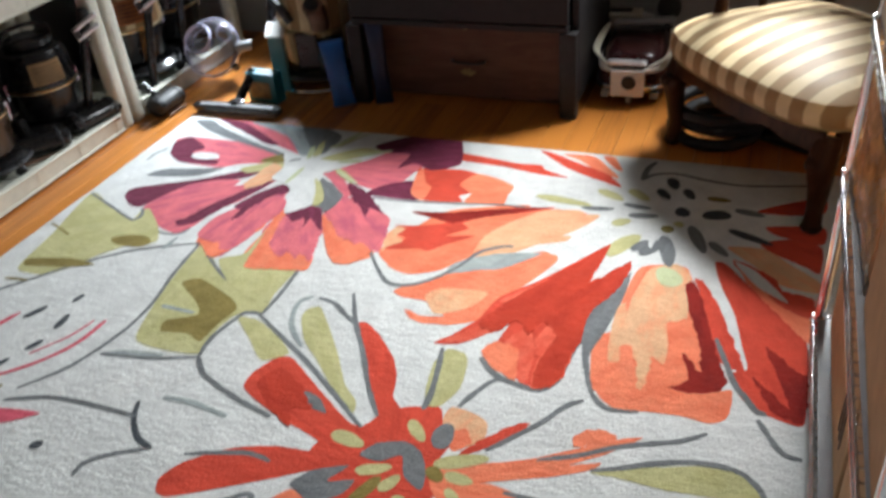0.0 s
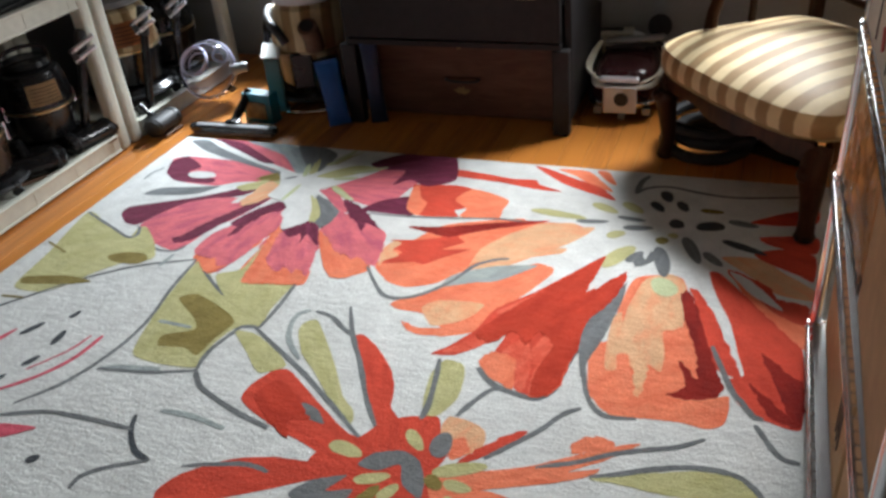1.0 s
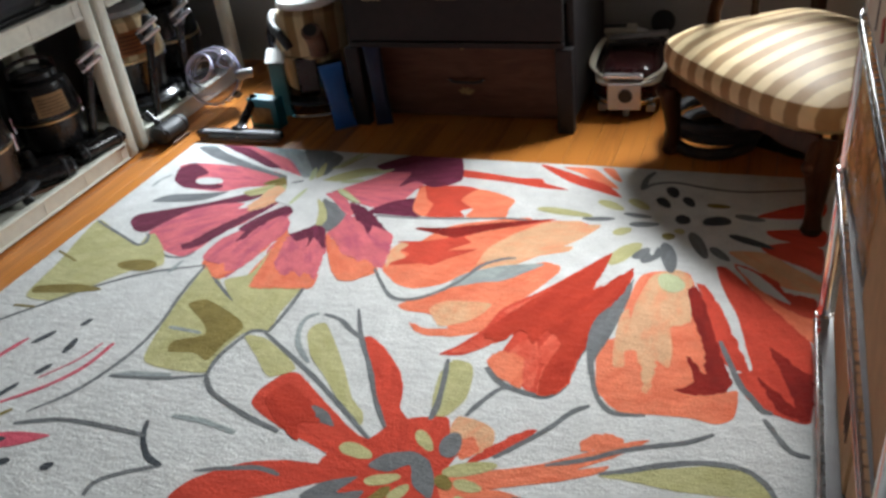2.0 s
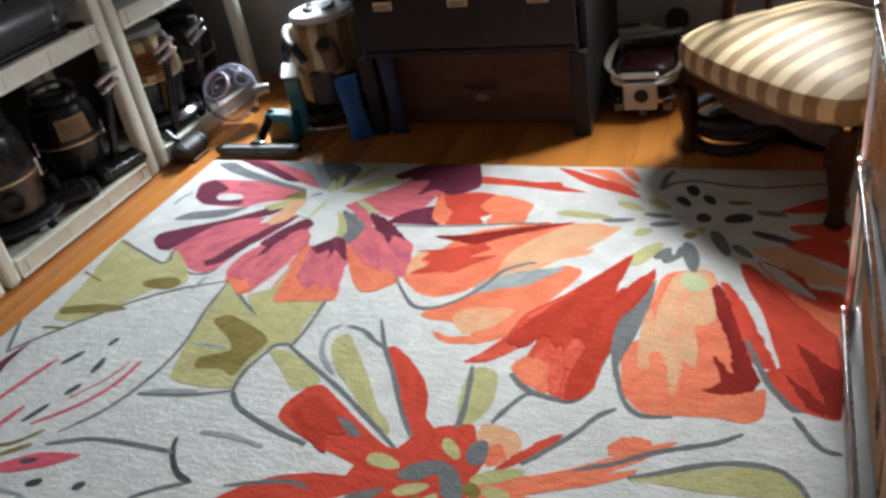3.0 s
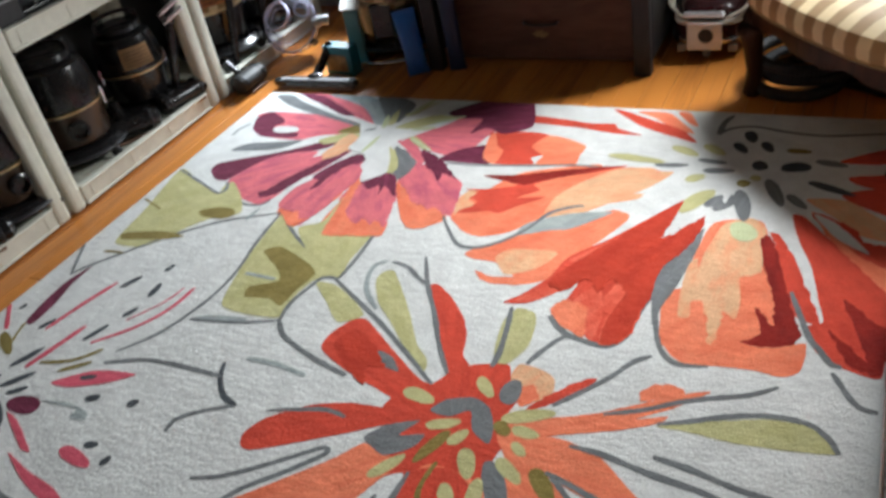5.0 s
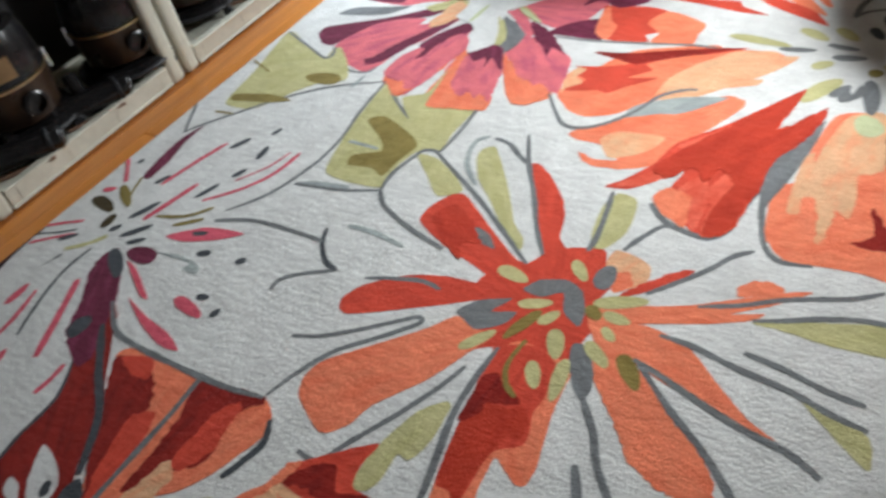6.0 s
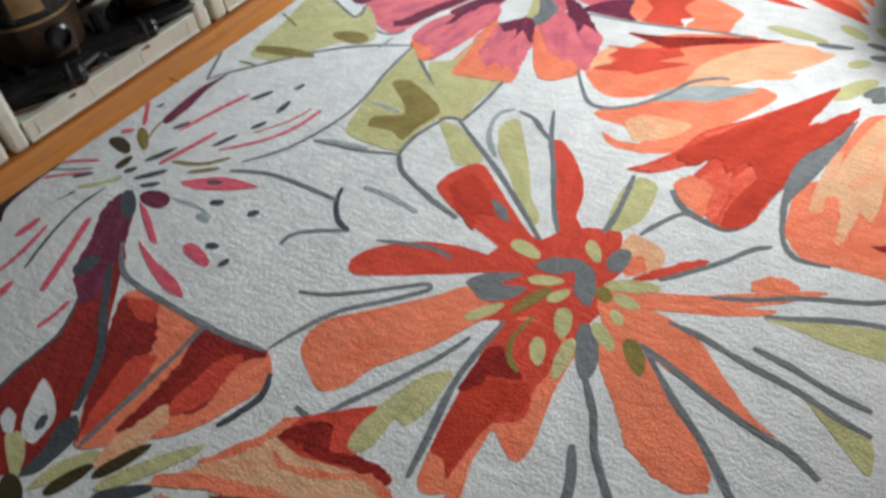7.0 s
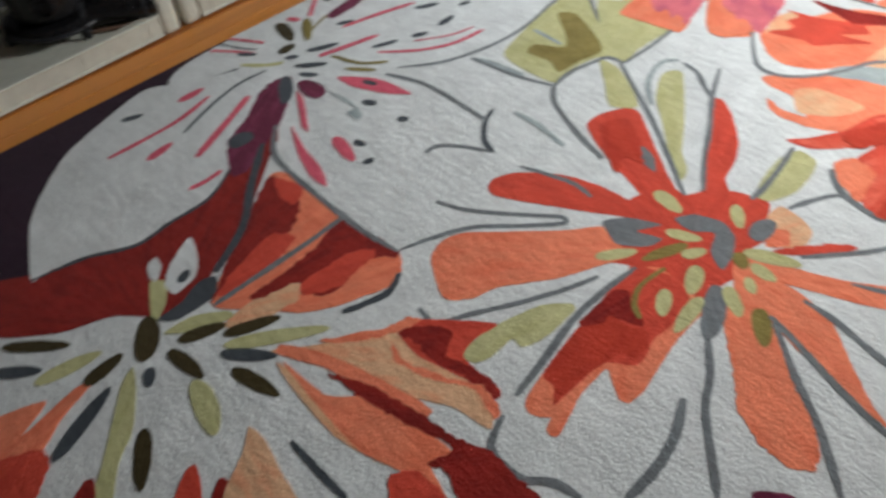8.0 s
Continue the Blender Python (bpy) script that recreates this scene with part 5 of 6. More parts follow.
figure("petal", "peach", 2, [(1.282, -0.837), (1.315, -0.796), (1.402, -0.784), (1.434, -0.792), (1.408, -0.854), (1.349, -0.897), (1.326, -0.896)])
figure("petal", "coral", 1, [(1.252, -0.9), (1.296, -0.916), (1.378, -0.897), (1.439, -0.861), (1.432, -0.885), (1.387, -0.925), (1.32, -0.942), (1.278, -0.93)])
figure("petal", "red", 2, [(1.37, -1.002), (1.4, -0.966), (1.428, -0.919), (1.446, -0.883), (1.466, -0.799), (1.544, -0.704), (1.611, -0.606), (1.682, -0.503), (1.676, -0.559), (1.626, -0.681), (1.669, -0.599), (1.685, -0.611), (1.687, -0.661), (1.717, -0.632), (1.75, -0.564), (1.748, -0.654), (1.732, -0.728), (1.677, -0.804), (1.664, -0.872), (1.68, -0.891), (1.675, -0.992), (1.654, -1.071), (1.633, -1.089), (1.592, -1.073), (1.515, -0.979), (1.519, -0.894), (1.467, -0.955), (1.423, -0.994)])
figure("petal", "lred", 3, [(1.393, -0.986), (1.455, -0.914), (1.484, -0.866), (1.518, -0.89), (1.488, -0.933), (1.433, -0.98)])
figure("petal", "lred", 3, [(1.469, -0.811), (1.524, -0.743), (1.593, -0.66), (1.558, -0.763), (1.498, -0.811)])
figure("petal", "lred", 3, [(1.62, -0.79), (1.667, -0.748), (1.65, -0.802), (1.581, -0.863)])
figure("petal", "lred", 3, [(1.533, -0.945), (1.568, -0.897), (1.604, -0.964), (1.611, -1.075), (1.587, -1.064), (1.53, -0.986)])
figure("petal", "dred", 3, [(1.608, -0.923), (1.625, -0.878), (1.67, -0.871), (1.671, -0.973), (1.654, -1.071), (1.636, -1.074), (1.625, -1.001)])
figure("petal", "coral", 4, [(1.488, -1.003), (1.504, -0.964), (1.559, -0.968), (1.576, -1.009), (1.585, -1.074), (1.55, -1.061), (1.511, -1.039)])
line("grey", 4, 0.016, [(1.493, -1.023), (1.523, -1.056), (1.561, -1.078), (1.621, -1.091), (1.651, -1.086), (1.674, -1.049), (1.683, -0.971), (1.691, -0.91), (1.705, -0.844)])
figure("leaf", "grey", 4, [(1.664, -0.872), (1.678, -0.77), (1.709, -0.754), (1.732, -0.728), (1.752, -0.628), (1.752, -0.678), (1.726, -0.775), (1.708, -0.865), (1.683, -0.869)])
line("grey", 4, 0.013, [(1.496, -1.185), (1.518, -1.131), (1.544, -1.087), (1.562, -1.082)])
figure("petal", "peach", 1, [(1.765, -0.857), (1.778, -0.768), (1.779, -0.722), (1.793, -0.623), (1.808, -0.583), (1.861, -0.552), (1.898, -0.586), (1.908, -0.658), (1.914, -0.771), (1.887, -0.818), (1.887, -0.938), (1.855, -0.924), (1.851, -1.036), (1.828, -0.948), (1.802, -0.933), (1.803, -1.027), (1.771, -0.976)])
figure("petal", "peach", 1, [(1.756, -0.879), (1.752, -0.771), (1.769, -0.746), (1.796, -0.934), (1.768, -0.958)])
figure("petal", "coral", 2, [(1.717, -0.875), (1.74, -0.861), (1.768, -0.958), (1.792, -0.954), (1.785, -0.905), (1.81, -0.901), (1.838, -1.021), (1.863, -1.034), (1.86, -0.962), (1.898, -0.936), (1.872, -0.798), (1.896, -0.784), (1.914, -0.771), (1.949, -0.909), (1.958, -0.945), (1.928, -1.005), (1.941, -1.021), (1.995, -1.002), (2.033, -0.987), (2.031, -1.064), (2, -1.094), (1.946, -1.088), (1.87, -1.094), (1.83, -1.092), (1.838, -1.065), (1.761, -1.061), (1.745, -1.037)])
figure("petal", "peach", 3, [(1.828, -0.928), (1.835, -0.846), (1.857, -0.924), (1.856, -1.021), (1.845, -1.027)])
figure("petal", "dred", 3, [(1.906, -1.013), (1.933, -0.995), (1.941, -0.957), (1.918, -0.894), (1.937, -0.911), (1.963, -0.944), (1.951, -0.849), (1.918, -0.748), (1.895, -0.635), (1.908, -0.622), (1.93, -0.655), (1.97, -0.784), (2.001, -0.901), (2.021, -0.971), (1.995, -1.002), (1.951, -1.015)])
figure("petal", "red", 3, [(1.913, -0.609), (1.933, -0.611), (1.977, -0.695), (2.013, -0.799), (2.046, -0.893), (2.058, -0.929), (2.024, -0.916), (2.001, -0.901), (1.972, -0.805), (1.93, -0.655)])
figure("petal", "red", 2, [(1.954, -0.523), (1.981, -0.525), (2.05, -0.616), (2.112, -0.677), (2.175, -0.795), (2.175, -1.046), (2.124, -1.047), (2.082, -1.03), (2.05, -1.001), (2.025, -0.934), (2.058, -0.91), (2.038, -0.826), (2.017, -0.735), (1.972, -0.602)])
figure("ground_patch", "white", 4, [(1.923, -0.552), (1.95, -0.549), (1.987, -0.648), (2.016, -0.724), (2.039, -0.828), (2.019, -0.798), (1.974, -0.684)])
figure("petal", "dred", 3, [(2.09, -0.828), (2.113, -0.844), (2.157, -0.894), (2.178, -0.909), (2.175, -1.042), (2.144, -1.043), (2.114, -1.032), (2.07, -0.936), (2.081, -0.943), (2.124, -0.988), (2.145, -1.01), (2.113, -0.901)])
figure("petal", "coral", 3, [(1.993, -0.503), (2.021, -0.521), (2.074, -0.589), (2.136, -0.674), (2.183, -0.711), (2.181, -0.794), (2.124, -0.72), (2.05, -0.616)])
figure("petal", "red", 4, [(1.994, -0.511), (2.034, -0.514), (2.099, -0.562), (2.118, -0.608), (2.185, -0.623), (2.183, -0.701), (2.124, -0.676), (2.062, -0.603)])
line("grey", 4, 0.014, [(1.985, -0.824), (2.012, -0.899), (2.038, -0.968), (2.06, -1), (2.082, -1.033), (2.103, -1.039)])
line("grey", 3, 0.013, [(2.088, -1.058), (2.114, -1.104), (2.139, -1.137), (2.172, -1.145)])
line("grey", 3, 0.012, [(1.709, -0.891), (1.722, -0.965), (1.741, -1.038), (1.765, -1.083), (1.798, -1.107), (1.859, -1.1)])
figure("petal", "peach", 2, [(1.977, -0.446), (2.071, -0.436), (2.137, -0.495), (2.199, -0.55), (2.198, -0.598), (2.112, -0.585), (2.047, -0.518)])
figure("petal", "red", 2, [(2.057, -0.41), (2.125, -0.376), (2.203, -0.396), (2.2, -0.513), (2.163, -0.492), (2.085, -0.448)])
figure("petal", "red", 2, [(2.039, -0.251), (2.125, -0.183), (2.211, -0.145), (2.208, -0.224), (2.125, -0.254)])
figure("petal", "red", 2, [(2.069, -0.324), (2.206, -0.298), (2.204, -0.383), (2.097, -0.365)])
line("grey", 2, 0.012, [(1.71, -0.141), (1.735, -0.104), (1.798, -0.083), (1.896, -0.106), (1.99, -0.115), (2.095, -0.096), (2.213, -0.069)])
line("grey", 2, 0.018, [(1.71, -0.141), (1.713, -0.069), (1.733, -0.02)])
seed("olive", 3, 0.035, (1.424, -0.297), (1.595, -0.317))
seed("grey", 3, 0.022, (1.566, -0.335), (1.66, -0.321))
seed("olive", 3, 0.035, (1.595, -0.224), (1.676, -0.269))
seed("olive", 3, 0.035, (1.682, -0.202), (1.746, -0.257))
seed("grey", 3, 0.022, (1.679, -0.288), (1.759, -0.298))
seed("grey", 3, 0.028, (1.703, -0.346), (1.786, -0.333))
seed("olive", 3, 0.035, (1.669, -0.404), (1.714, -0.369))
seed("olive", 3, 0.05, (1.686, -0.558), (1.75, -0.44))
seed("grey", 3, 0.03, (1.743, -0.519), (1.776, -0.46))
seed("grey", 3, 0.04, (1.812, -0.428), (1.846, -0.571))
seed("dolive", 4, 0.035, (1.805, -0.406), (1.832, -0.383))
seed("olive", 3, 0.03, (1.836, -0.374), (1.851, -0.352))
seed("dgrey", 3, 0.03, (1.764, -0.183), (1.8, -0.237))
seed("dgrey", 3, 0.035, (1.788, -0.112), (1.811, -0.177))
seed("dgrey", 3, 0.03, (1.838, -0.168), (1.865, -0.223))
seed("dolive", 3, 0.025, (1.901, -0.207), (1.967, -0.209))
seed("dgrey", 3, 0.05, (1.826, -0.308), (1.865, -0.296))
seed("dgrey", 3, 0.05, (1.899, -0.308), (1.974, -0.287))
seed("grey", 3, 0.035, (1.874, -0.364), (1.924, -0.489))
seed("grey", 3, 0.028, (1.931, -0.431), (1.982, -0.491))
seed("dgrey", 3, 0.03, (1.972, -0.362), (2.087, -0.413))
seed("grey", 3, 0.03, (1.981, -0.256), (2.061, -0.271))
seed("lolive", 3, 0.06, (1.828, -0.576), (1.87, -0.651))
# flower 3
figure("petal", "red", 1, [(1.244, -1.381), (1.265, -1.322), (1.303, -1.314), (1.328, -1.283), (1.341, -1.257), (1.388, -1.216), (1.459, -1.198), (1.484, -1.247), (1.516, -1.286), (1.507, -1.344), (1.537, -1.379), (1.525, -1.451), (1.533, -1.51), (1.521, -1.576), (1.488, -1.623), (1.435, -1.637), (1.379, -1.59), (1.368, -1.531), (1.317, -1.557), (1.273, -1.512), (1.302, -1.427), (1.251, -1.415)])
figure("petal", "red", 2, [(1.012, -1.262), (1.003, -1.209), (1.03, -1.15), (1.062, -1.137), (1.105, -1.164), (1.19, -1.225), (1.28, -1.286), (1.326, -1.303), (1.31, -1.349), (1.277, -1.365), (1.204, -1.341), (1.126, -1.317)])
figure("leaf", "grey", 3, [(1.136, -1.249), (1.155, -1.23), (1.195, -1.244), (1.228, -1.28), (1.192, -1.276), (1.161, -1.27)])
figure("petal", "red", 2, [(0.996, -1.567), (0.983, -1.535), (1.008, -1.484), (1.09, -1.421), (1.178, -1.393), (1.275, -1.384), (1.341, -1.353), (1.355, -1.401), (1.276, -1.43), (1.193, -1.48), (1.086, -1.542), (1.023, -1.573)])
line("grey", 3, 0.012, [(0.994, -1.467), (1.06, -1.445), (1.126, -1.428), (1.179, -1.434)])
figure("petal", "red", 2, [(1.164, -0.986), (1.181, -0.974), (1.23, -1.006), (1.3, -1.079), (1.333, -1.139), (1.348, -1.194), (1.381, -1.229), (1.388, -1.293), (1.35, -1.273), (1.294, -1.199)])
line("grey", 4, 0.012, [(1.1, -0.873), (1.155, -0.978), (1.222, -1.079), (1.284, -1.182), (1.339, -1.258)])
line("grey", 4, 0.012, [(1.021, -0.912), (1.071, -0.924), (1.115, -0.957), (1.158, -0.984)])
line("lgrey", 3, 0.014, [(1.004, -0.911), (0.982, -0.933), (0.982, -0.973), (1.01, -1.038), (1.07, -1.098)])
line("grey", 4, 0.012, [(0.902, -1.013), (0.993, -1.07), (1.106, -1.141), (1.219, -1.222), (1.319, -1.297)])
figure("leaf", "olive", 3, [(1.015, -0.998), (1.016, -0.959), (1.043, -0.948), (1.1, -1.013), (1.169, -1.102), (1.228, -1.187), (1.274, -1.228), (1.282, -1.265), (1.214, -1.214), (1.119, -1.124), (1.065, -1.076)])
figure("leaf", "olive", 2, [(1.407, -1.147), (1.395, -1.069), (1.41, -1.015), (1.454, -1.021), (1.471, -1.056), (1.48, -1.133), (1.457, -1.193), (1.426, -1.198)])
line("grey", 4, 0.014, [(1.396, -1.014), (1.413, -1.092), (1.425, -1.169), (1.425, -1.214)])
figure("petal", "peach", 2, [(1.48, -1.24), (1.482, -1.191), (1.535, -1.195), (1.569, -1.215), (1.576, -1.257), (1.533, -1.296)])
figure("petal", "coral", 3, [(1.505, -1.264), (1.532, -1.242), (1.555, -1.276), (1.526, -1.308)])
figure("petal", "red", 3, [(1.533, -1.322), (1.576, -1.257), (1.616, -1.211), (1.654, -1.188), (1.636, -1.228), (1.596, -1.274)])
line("grey", 4, 0.012, [(1.589, -1.286), (1.629, -1.24), (1.675, -1.183), (1.711, -1.125), (1.744, -1.096)])
figure("petal", "coral", 2, [(1.487, -1.379), (1.517, -1.339), (1.573, -1.328), (1.672, -1.287), (1.762, -1.231), (1.832, -1.187), (1.878, -1.169), (1.816, -1.232), (1.757, -1.277), (1.813, -1.254), (1.8, -1.276), (1.738, -1.311), (1.643, -1.351), (1.563, -1.383)])
figure("petal", "coral", 3, [(1.746, -1.217), (1.757, -1.19), (1.794, -1.169), (1.831, -1.184), (1.799, -1.216), (1.76, -1.227)])
line("grey", 4, 0.012, [(1.693, -1.282), (1.768, -1.248), (1.838, -1.205), (1.905, -1.176), (1.952, -1.156), (1.997, -1.123)])
figure("leaf", "olive", 2, [(1.798, -1.283), (1.888, -1.247), (1.987, -1.213), (2.057, -1.21), (2.091, -1.228), (2.11, -1.265), (1.996, -1.283), (1.934, -1.287), (1.854, -1.283)])
line("grey", 3, 0.013, [(1.798, -1.279), (1.848, -1.259), (1.917, -1.226), (1.987, -1.204), (2.056, -1.204), (2.096, -1.231), (2.115, -1.264)])
figure("petal", "coral", 2, [(1.626, -1.365), (1.714, -1.386), (1.792, -1.447), (1.861, -1.498), (1.912, -1.521), (1.857, -1.513), (1.78, -1.495), (1.701, -1.481), (1.634, -1.457), (1.564, -1.431), (1.554, -1.388)])
figure("petal", "coral", 3, [(1.565, -1.508), (1.554, -1.436), (1.616, -1.467), (1.669, -1.483), (1.757, -1.561), (1.792, -1.582), (1.846, -1.633), (1.857, -1.669), (1.831, -1.692), (1.765, -1.686), (1.705, -1.655), (1.643, -1.584)])
seed("dolive", 4, 0.035, (1.605, -1.449), (1.665, -1.517))
line("grey", 4, 0.014, [(1.631, -1.451), (1.696, -1.47), (1.793, -1.502), (1.881, -1.526), (1.94, -1.536), (1.997, -1.563)])
line("grey", 4, 0.014, [(1.646, -1.458), (1.735, -1.533), (1.808, -1.585), (1.867, -1.637), (1.89, -1.659), (1.913, -1.68)])
line("grey", 3, 0.014, [(1.654, -1.377), (1.723, -1.381), (1.814, -1.4), (1.907, -1.413), (1.979, -1.434), (2.04, -1.444)])
line("grey", 3, 0.014, [(1.809, -1.359), (1.884, -1.37), (1.965, -1.389), (2.026, -1.395)])
figure("leaf", "olive", 2, [(1.931, -1.427), (1.969, -1.432), (2.043, -1.455), (2.059, -1.516), (2.035, -1.507)])
seed("grey", 4, 0.045, (1.516, -1.456), (1.583, -1.573))
line("grey", 4, 0.014, [(1.575, -1.563), (1.631, -1.63), (1.672, -1.698), (1.754, -1.785), (1.782, -1.815)])
line("grey", 3, 0.018, [(1.631, -1.704), (1.666, -1.772), (1.683, -1.844), (1.685, -1.916)])
figure("petal", "coral", 2, [(1.384, -1.534), (1.408, -1.497), (1.478, -1.5), (1.536, -1.522), (1.542, -1.567), (1.548, -1.623), (1.561, -1.682), (1.574, -1.739), (1.573, -1.774), (1.557, -1.783), (1.524, -1.765), (1.498, -1.75), (1.499, -1.784), (1.503, -1.824), (1.52, -1.873), (1.531, -1.911), (1.522, -1.92), (1.507, -1.913), (1.498, -1.895), (1.482, -1.908), (1.461, -1.913), (1.441, -1.897), (1.428, -1.854), (1.409, -1.773), (1.392, -1.677), (1.38, -1.597)])
figure("petal", "red", 2, [(1.38, -1.597), (1.377, -1.525), (1.447, -1.496), (1.502, -1.521), (1.517, -1.592), (1.515, -1.642), (1.528, -1.673), (1.53, -1.708), (1.494, -1.735), (1.484, -1.753), (1.484, -1.795), (1.485, -1.854), (1.484, -1.872), (1.456, -1.844), (1.426, -1.841), (1.409, -1.773), (1.392, -1.677)])
figure("petal", "deep", 2, [(1.399, -1.699), (1.423, -1.654), (1.468, -1.648), (1.49, -1.633), (1.517, -1.658), (1.52, -1.701), (1.494, -1.704), (1.488, -1.739), (1.481, -1.785), (1.483, -1.852), (1.483, -1.871), (1.456, -1.844), (1.427, -1.84), (1.412, -1.776)])
figure("petal", "dred", 2, [(1.389, -1.679), (1.385, -1.603), (1.409, -1.584), (1.44, -1.611), (1.471, -1.617), (1.481, -1.632), (1.455, -1.644), (1.423, -1.654), (1.425, -1.675), (1.405, -1.707), (1.391, -1.705)])
figure("petal", "coral", 2, [(1.506, -1.387), (1.546, -1.377), (1.6, -1.395), (1.642, -1.459), (1.616, -1.495), (1.566, -1.464)])
seed("olive", 4, 0.035, (1.266, -1.328), (1.347, -1.344))
seed("olive", 4, 0.028, (1.412, -1.249), (1.461, -1.299))
seed("olive", 4, 0.028, (1.357, -1.408), (1.425, -1.378))
seed("olive", 4, 0.028, (1.422, -1.44), (1.448, -1.395))
seed("olive", 4, 0.035, (1.46, -1.44), (1.496, -1.51))
seed("olive", 4, 0.03, (1.455, -1.53), (1.492, -1.589))
seed("olive", 4, 0.03, (1.515, -1.5), (1.533, -1.602))
seed("olive", 4, 0.028, (1.302, -1.56), (1.352, -1.489))
seed("olive", 4, 0.03, (1.532, -1.445), (1.595, -1.49))
seed("olive", 4, 0.035, (1.501, -1.35), (1.604, -1.304))
seed("olive", 4, 0.028, (1.531, -1.366), (1.591, -1.372))
seed("olive", 4, 0.022, (1.547, -1.399), (1.581, -1.426))
seed("dolive", 4, 0.028, (1.413, -1.407), (1.374, -1.503))
line("dolive", 5, 0.012, [(1.42, -1.488), (1.415, -1.555), (1.436, -1.599), (1.467, -1.62)])
figure("leaf", "grey", 4, [(1.349, -1.367), (1.369, -1.33), (1.424, -1.309), (1.467, -1.328), (1.495, -1.375), (1.501, -1.417), (1.457, -1.394), (1.431, -1.346), (1.393, -1.373)])
seed("grey", 4, 0.045, (1.499, -1.309), (1.494, -1.237))
figure("leaf", "grey", 3, [(1.246, -1.472), (1.276, -1.43), (1.34, -1.399), (1.315, -1.447), (1.366, -1.43), (1.356, -1.47), (1.309, -1.503), (1.27, -1.487)])
seed("dolive", 4, 0.03, (1.495, -1.358), (1.531, -1.386))
figure("petal", "coral", 2, [(1.065, -1.794), (1.044, -1.748), (1.057, -1.699), (1.124, -1.63), (1.209, -1.544), (1.255, -1.486), (1.294, -1.501), (1.352, -1.506), (1.325, -1.57), (1.287, -1.654), (1.22, -1.751), (1.206, -1.804), (1.177, -1.839), (1.15, -1.842)])
line("grey", 3, 0.012, [(0.944, -1.673), (1.011, -1.646), (1.091, -1.589), (1.177, -1.521), (1.192, -1.531), (1.131, -1.6), (1.063, -1.67), (1.022, -1.751), (0.999, -1.821)])
line("grey", 3, 0.012, [(1.148, -1.897), (1.198, -1.896), (1.231, -1.835), (1.277, -1.751), (1.319, -1.66), (1.341, -1.594)])
figure("leaf", "olive", 2, [(1.289, -1.913), (1.282, -1.863), (1.289, -1.803), (1.312, -1.725), (1.349, -1.683), (1.366, -1.689), (1.372, -1.772), (1.357, -1.822), (1.331, -1.822), (1.332, -1.876), (1.32, -1.909)])
line("grey", 4, 0.014, [(1.378, -1.526), (1.374, -1.624), (1.38, -1.71), (1.407, -1.821), (1.424, -1.904)])
line("grey", 4, 0.015, [(1.437, -1.949), (1.471, -2.009), (1.541, -2.012), (1.586, -1.979), (1.635, -1.967)])
# stems and the large white leaf
line("dgrey", 3, 0.013, [(0.798, -1.362), (0.824, -1.413), (0.869, -1.457), (0.915, -1.473)])
line("grey", 3, 0.011, [(0.915, -1.473), (0.842, -1.512), (0.802, -1.548), (0.801, -1.583)])
line("grey", 3, 0.013, [(0.82, -1.404), (0.725, -1.402), (0.591, -1.407), (0.482, -1.445)])
line("lgrey", 3, 0.014, [(0.846, -1.336), (0.924, -1.334), (1.02, -1.349)])
line("grey", 2, 0.011, [(0.556, -0.763), (0.571, -0.907), (0.598, -1.044), (0.596, -1.165), (0.556, -1.305), (0.483, -1.405)])
line("grey", 2, 0.01, [(0.556, -0.763), (0.401, -0.831), (0.277, -0.929), (0.183, -1.035), (0.104, -1.129), (0.083, -1.169)])
line("grey", 2, 0.01, [(0.083, -1.169), (0.036, -1.09), (0.004, -1.035)])
line("grey", 2, 0.01, [(0.598, -1.249), (0.731, -1.23), (0.844, -1.195)])
figure("leaf", "lgrey", 1, [(0.598, -1.249), (0.646, -1.223), (0.752, -1.209), (0.736, -1.236)])
line("grey", 3, 0.014, [(0.844, -1.195), (0.894, -1.245), (1.013, -1.294), (1.114, -1.322)])
line("grey", 3, 0.012, [(0.844, -1.195), (0.835, -1.123), (0.855, -1.037), (0.867, -1.014), (0.909, -1.01)])
line("grey", 3, 0.011, [(0.905, -0.796), (0.912, -0.92), (0.909, -1.01)])
figure("leaf", "olive", 1, [(0.646, -1.176), (0.607, -1.055), (0.58, -0.918), (0.568, -0.765), (0.674, -0.853), (0.732, -0.891), (0.72, -0.805), (0.83, -0.824), (0.898, -0.813), (0.898, -0.926), (0.905, -1.004), (0.848, -1.027), (0.828, -1.114), (0.836, -1.186), (0.722, -1.196)])
figure("leaf", "dolive", 2, [(0.623, -0.947), (0.662, -0.917), (0.773, -0.961), (0.833, -1.006), (0.82, -1.078), (0.814, -1.145), (0.763, -1.127), (0.692, -1.136), (0.68, -1.095), (0.746, -1.055), (0.714, -1.013)])
line("lgrey", 3, 0.012, [(0.63, -1.046), (0.734, -1.051)])
line("grey", 3, 0.011, [(0.614, -0.813), (0.74, -0.902), (0.746, -0.841)])
figure("leaf", "olive", 1, [(0.855, -1.037), (0.919, -1.037), (1.019, -1.096), (1.05, -1.13), (0.998, -1.165), (0.932, -1.108)])
figure("leaf", "olive", 1, [(0.018, -0.589), (0.144, -0.646), (0.263, -0.699), (0.26, -0.651), (0.28, -0.632), (0.363, -0.704), (0.417, -0.774), (0.404, -0.805), (0.347, -0.827), (0.293, -0.891), (0.25, -0.967), (0.202, -1.009), (0.1, -1.001), (0.069, -0.831)])
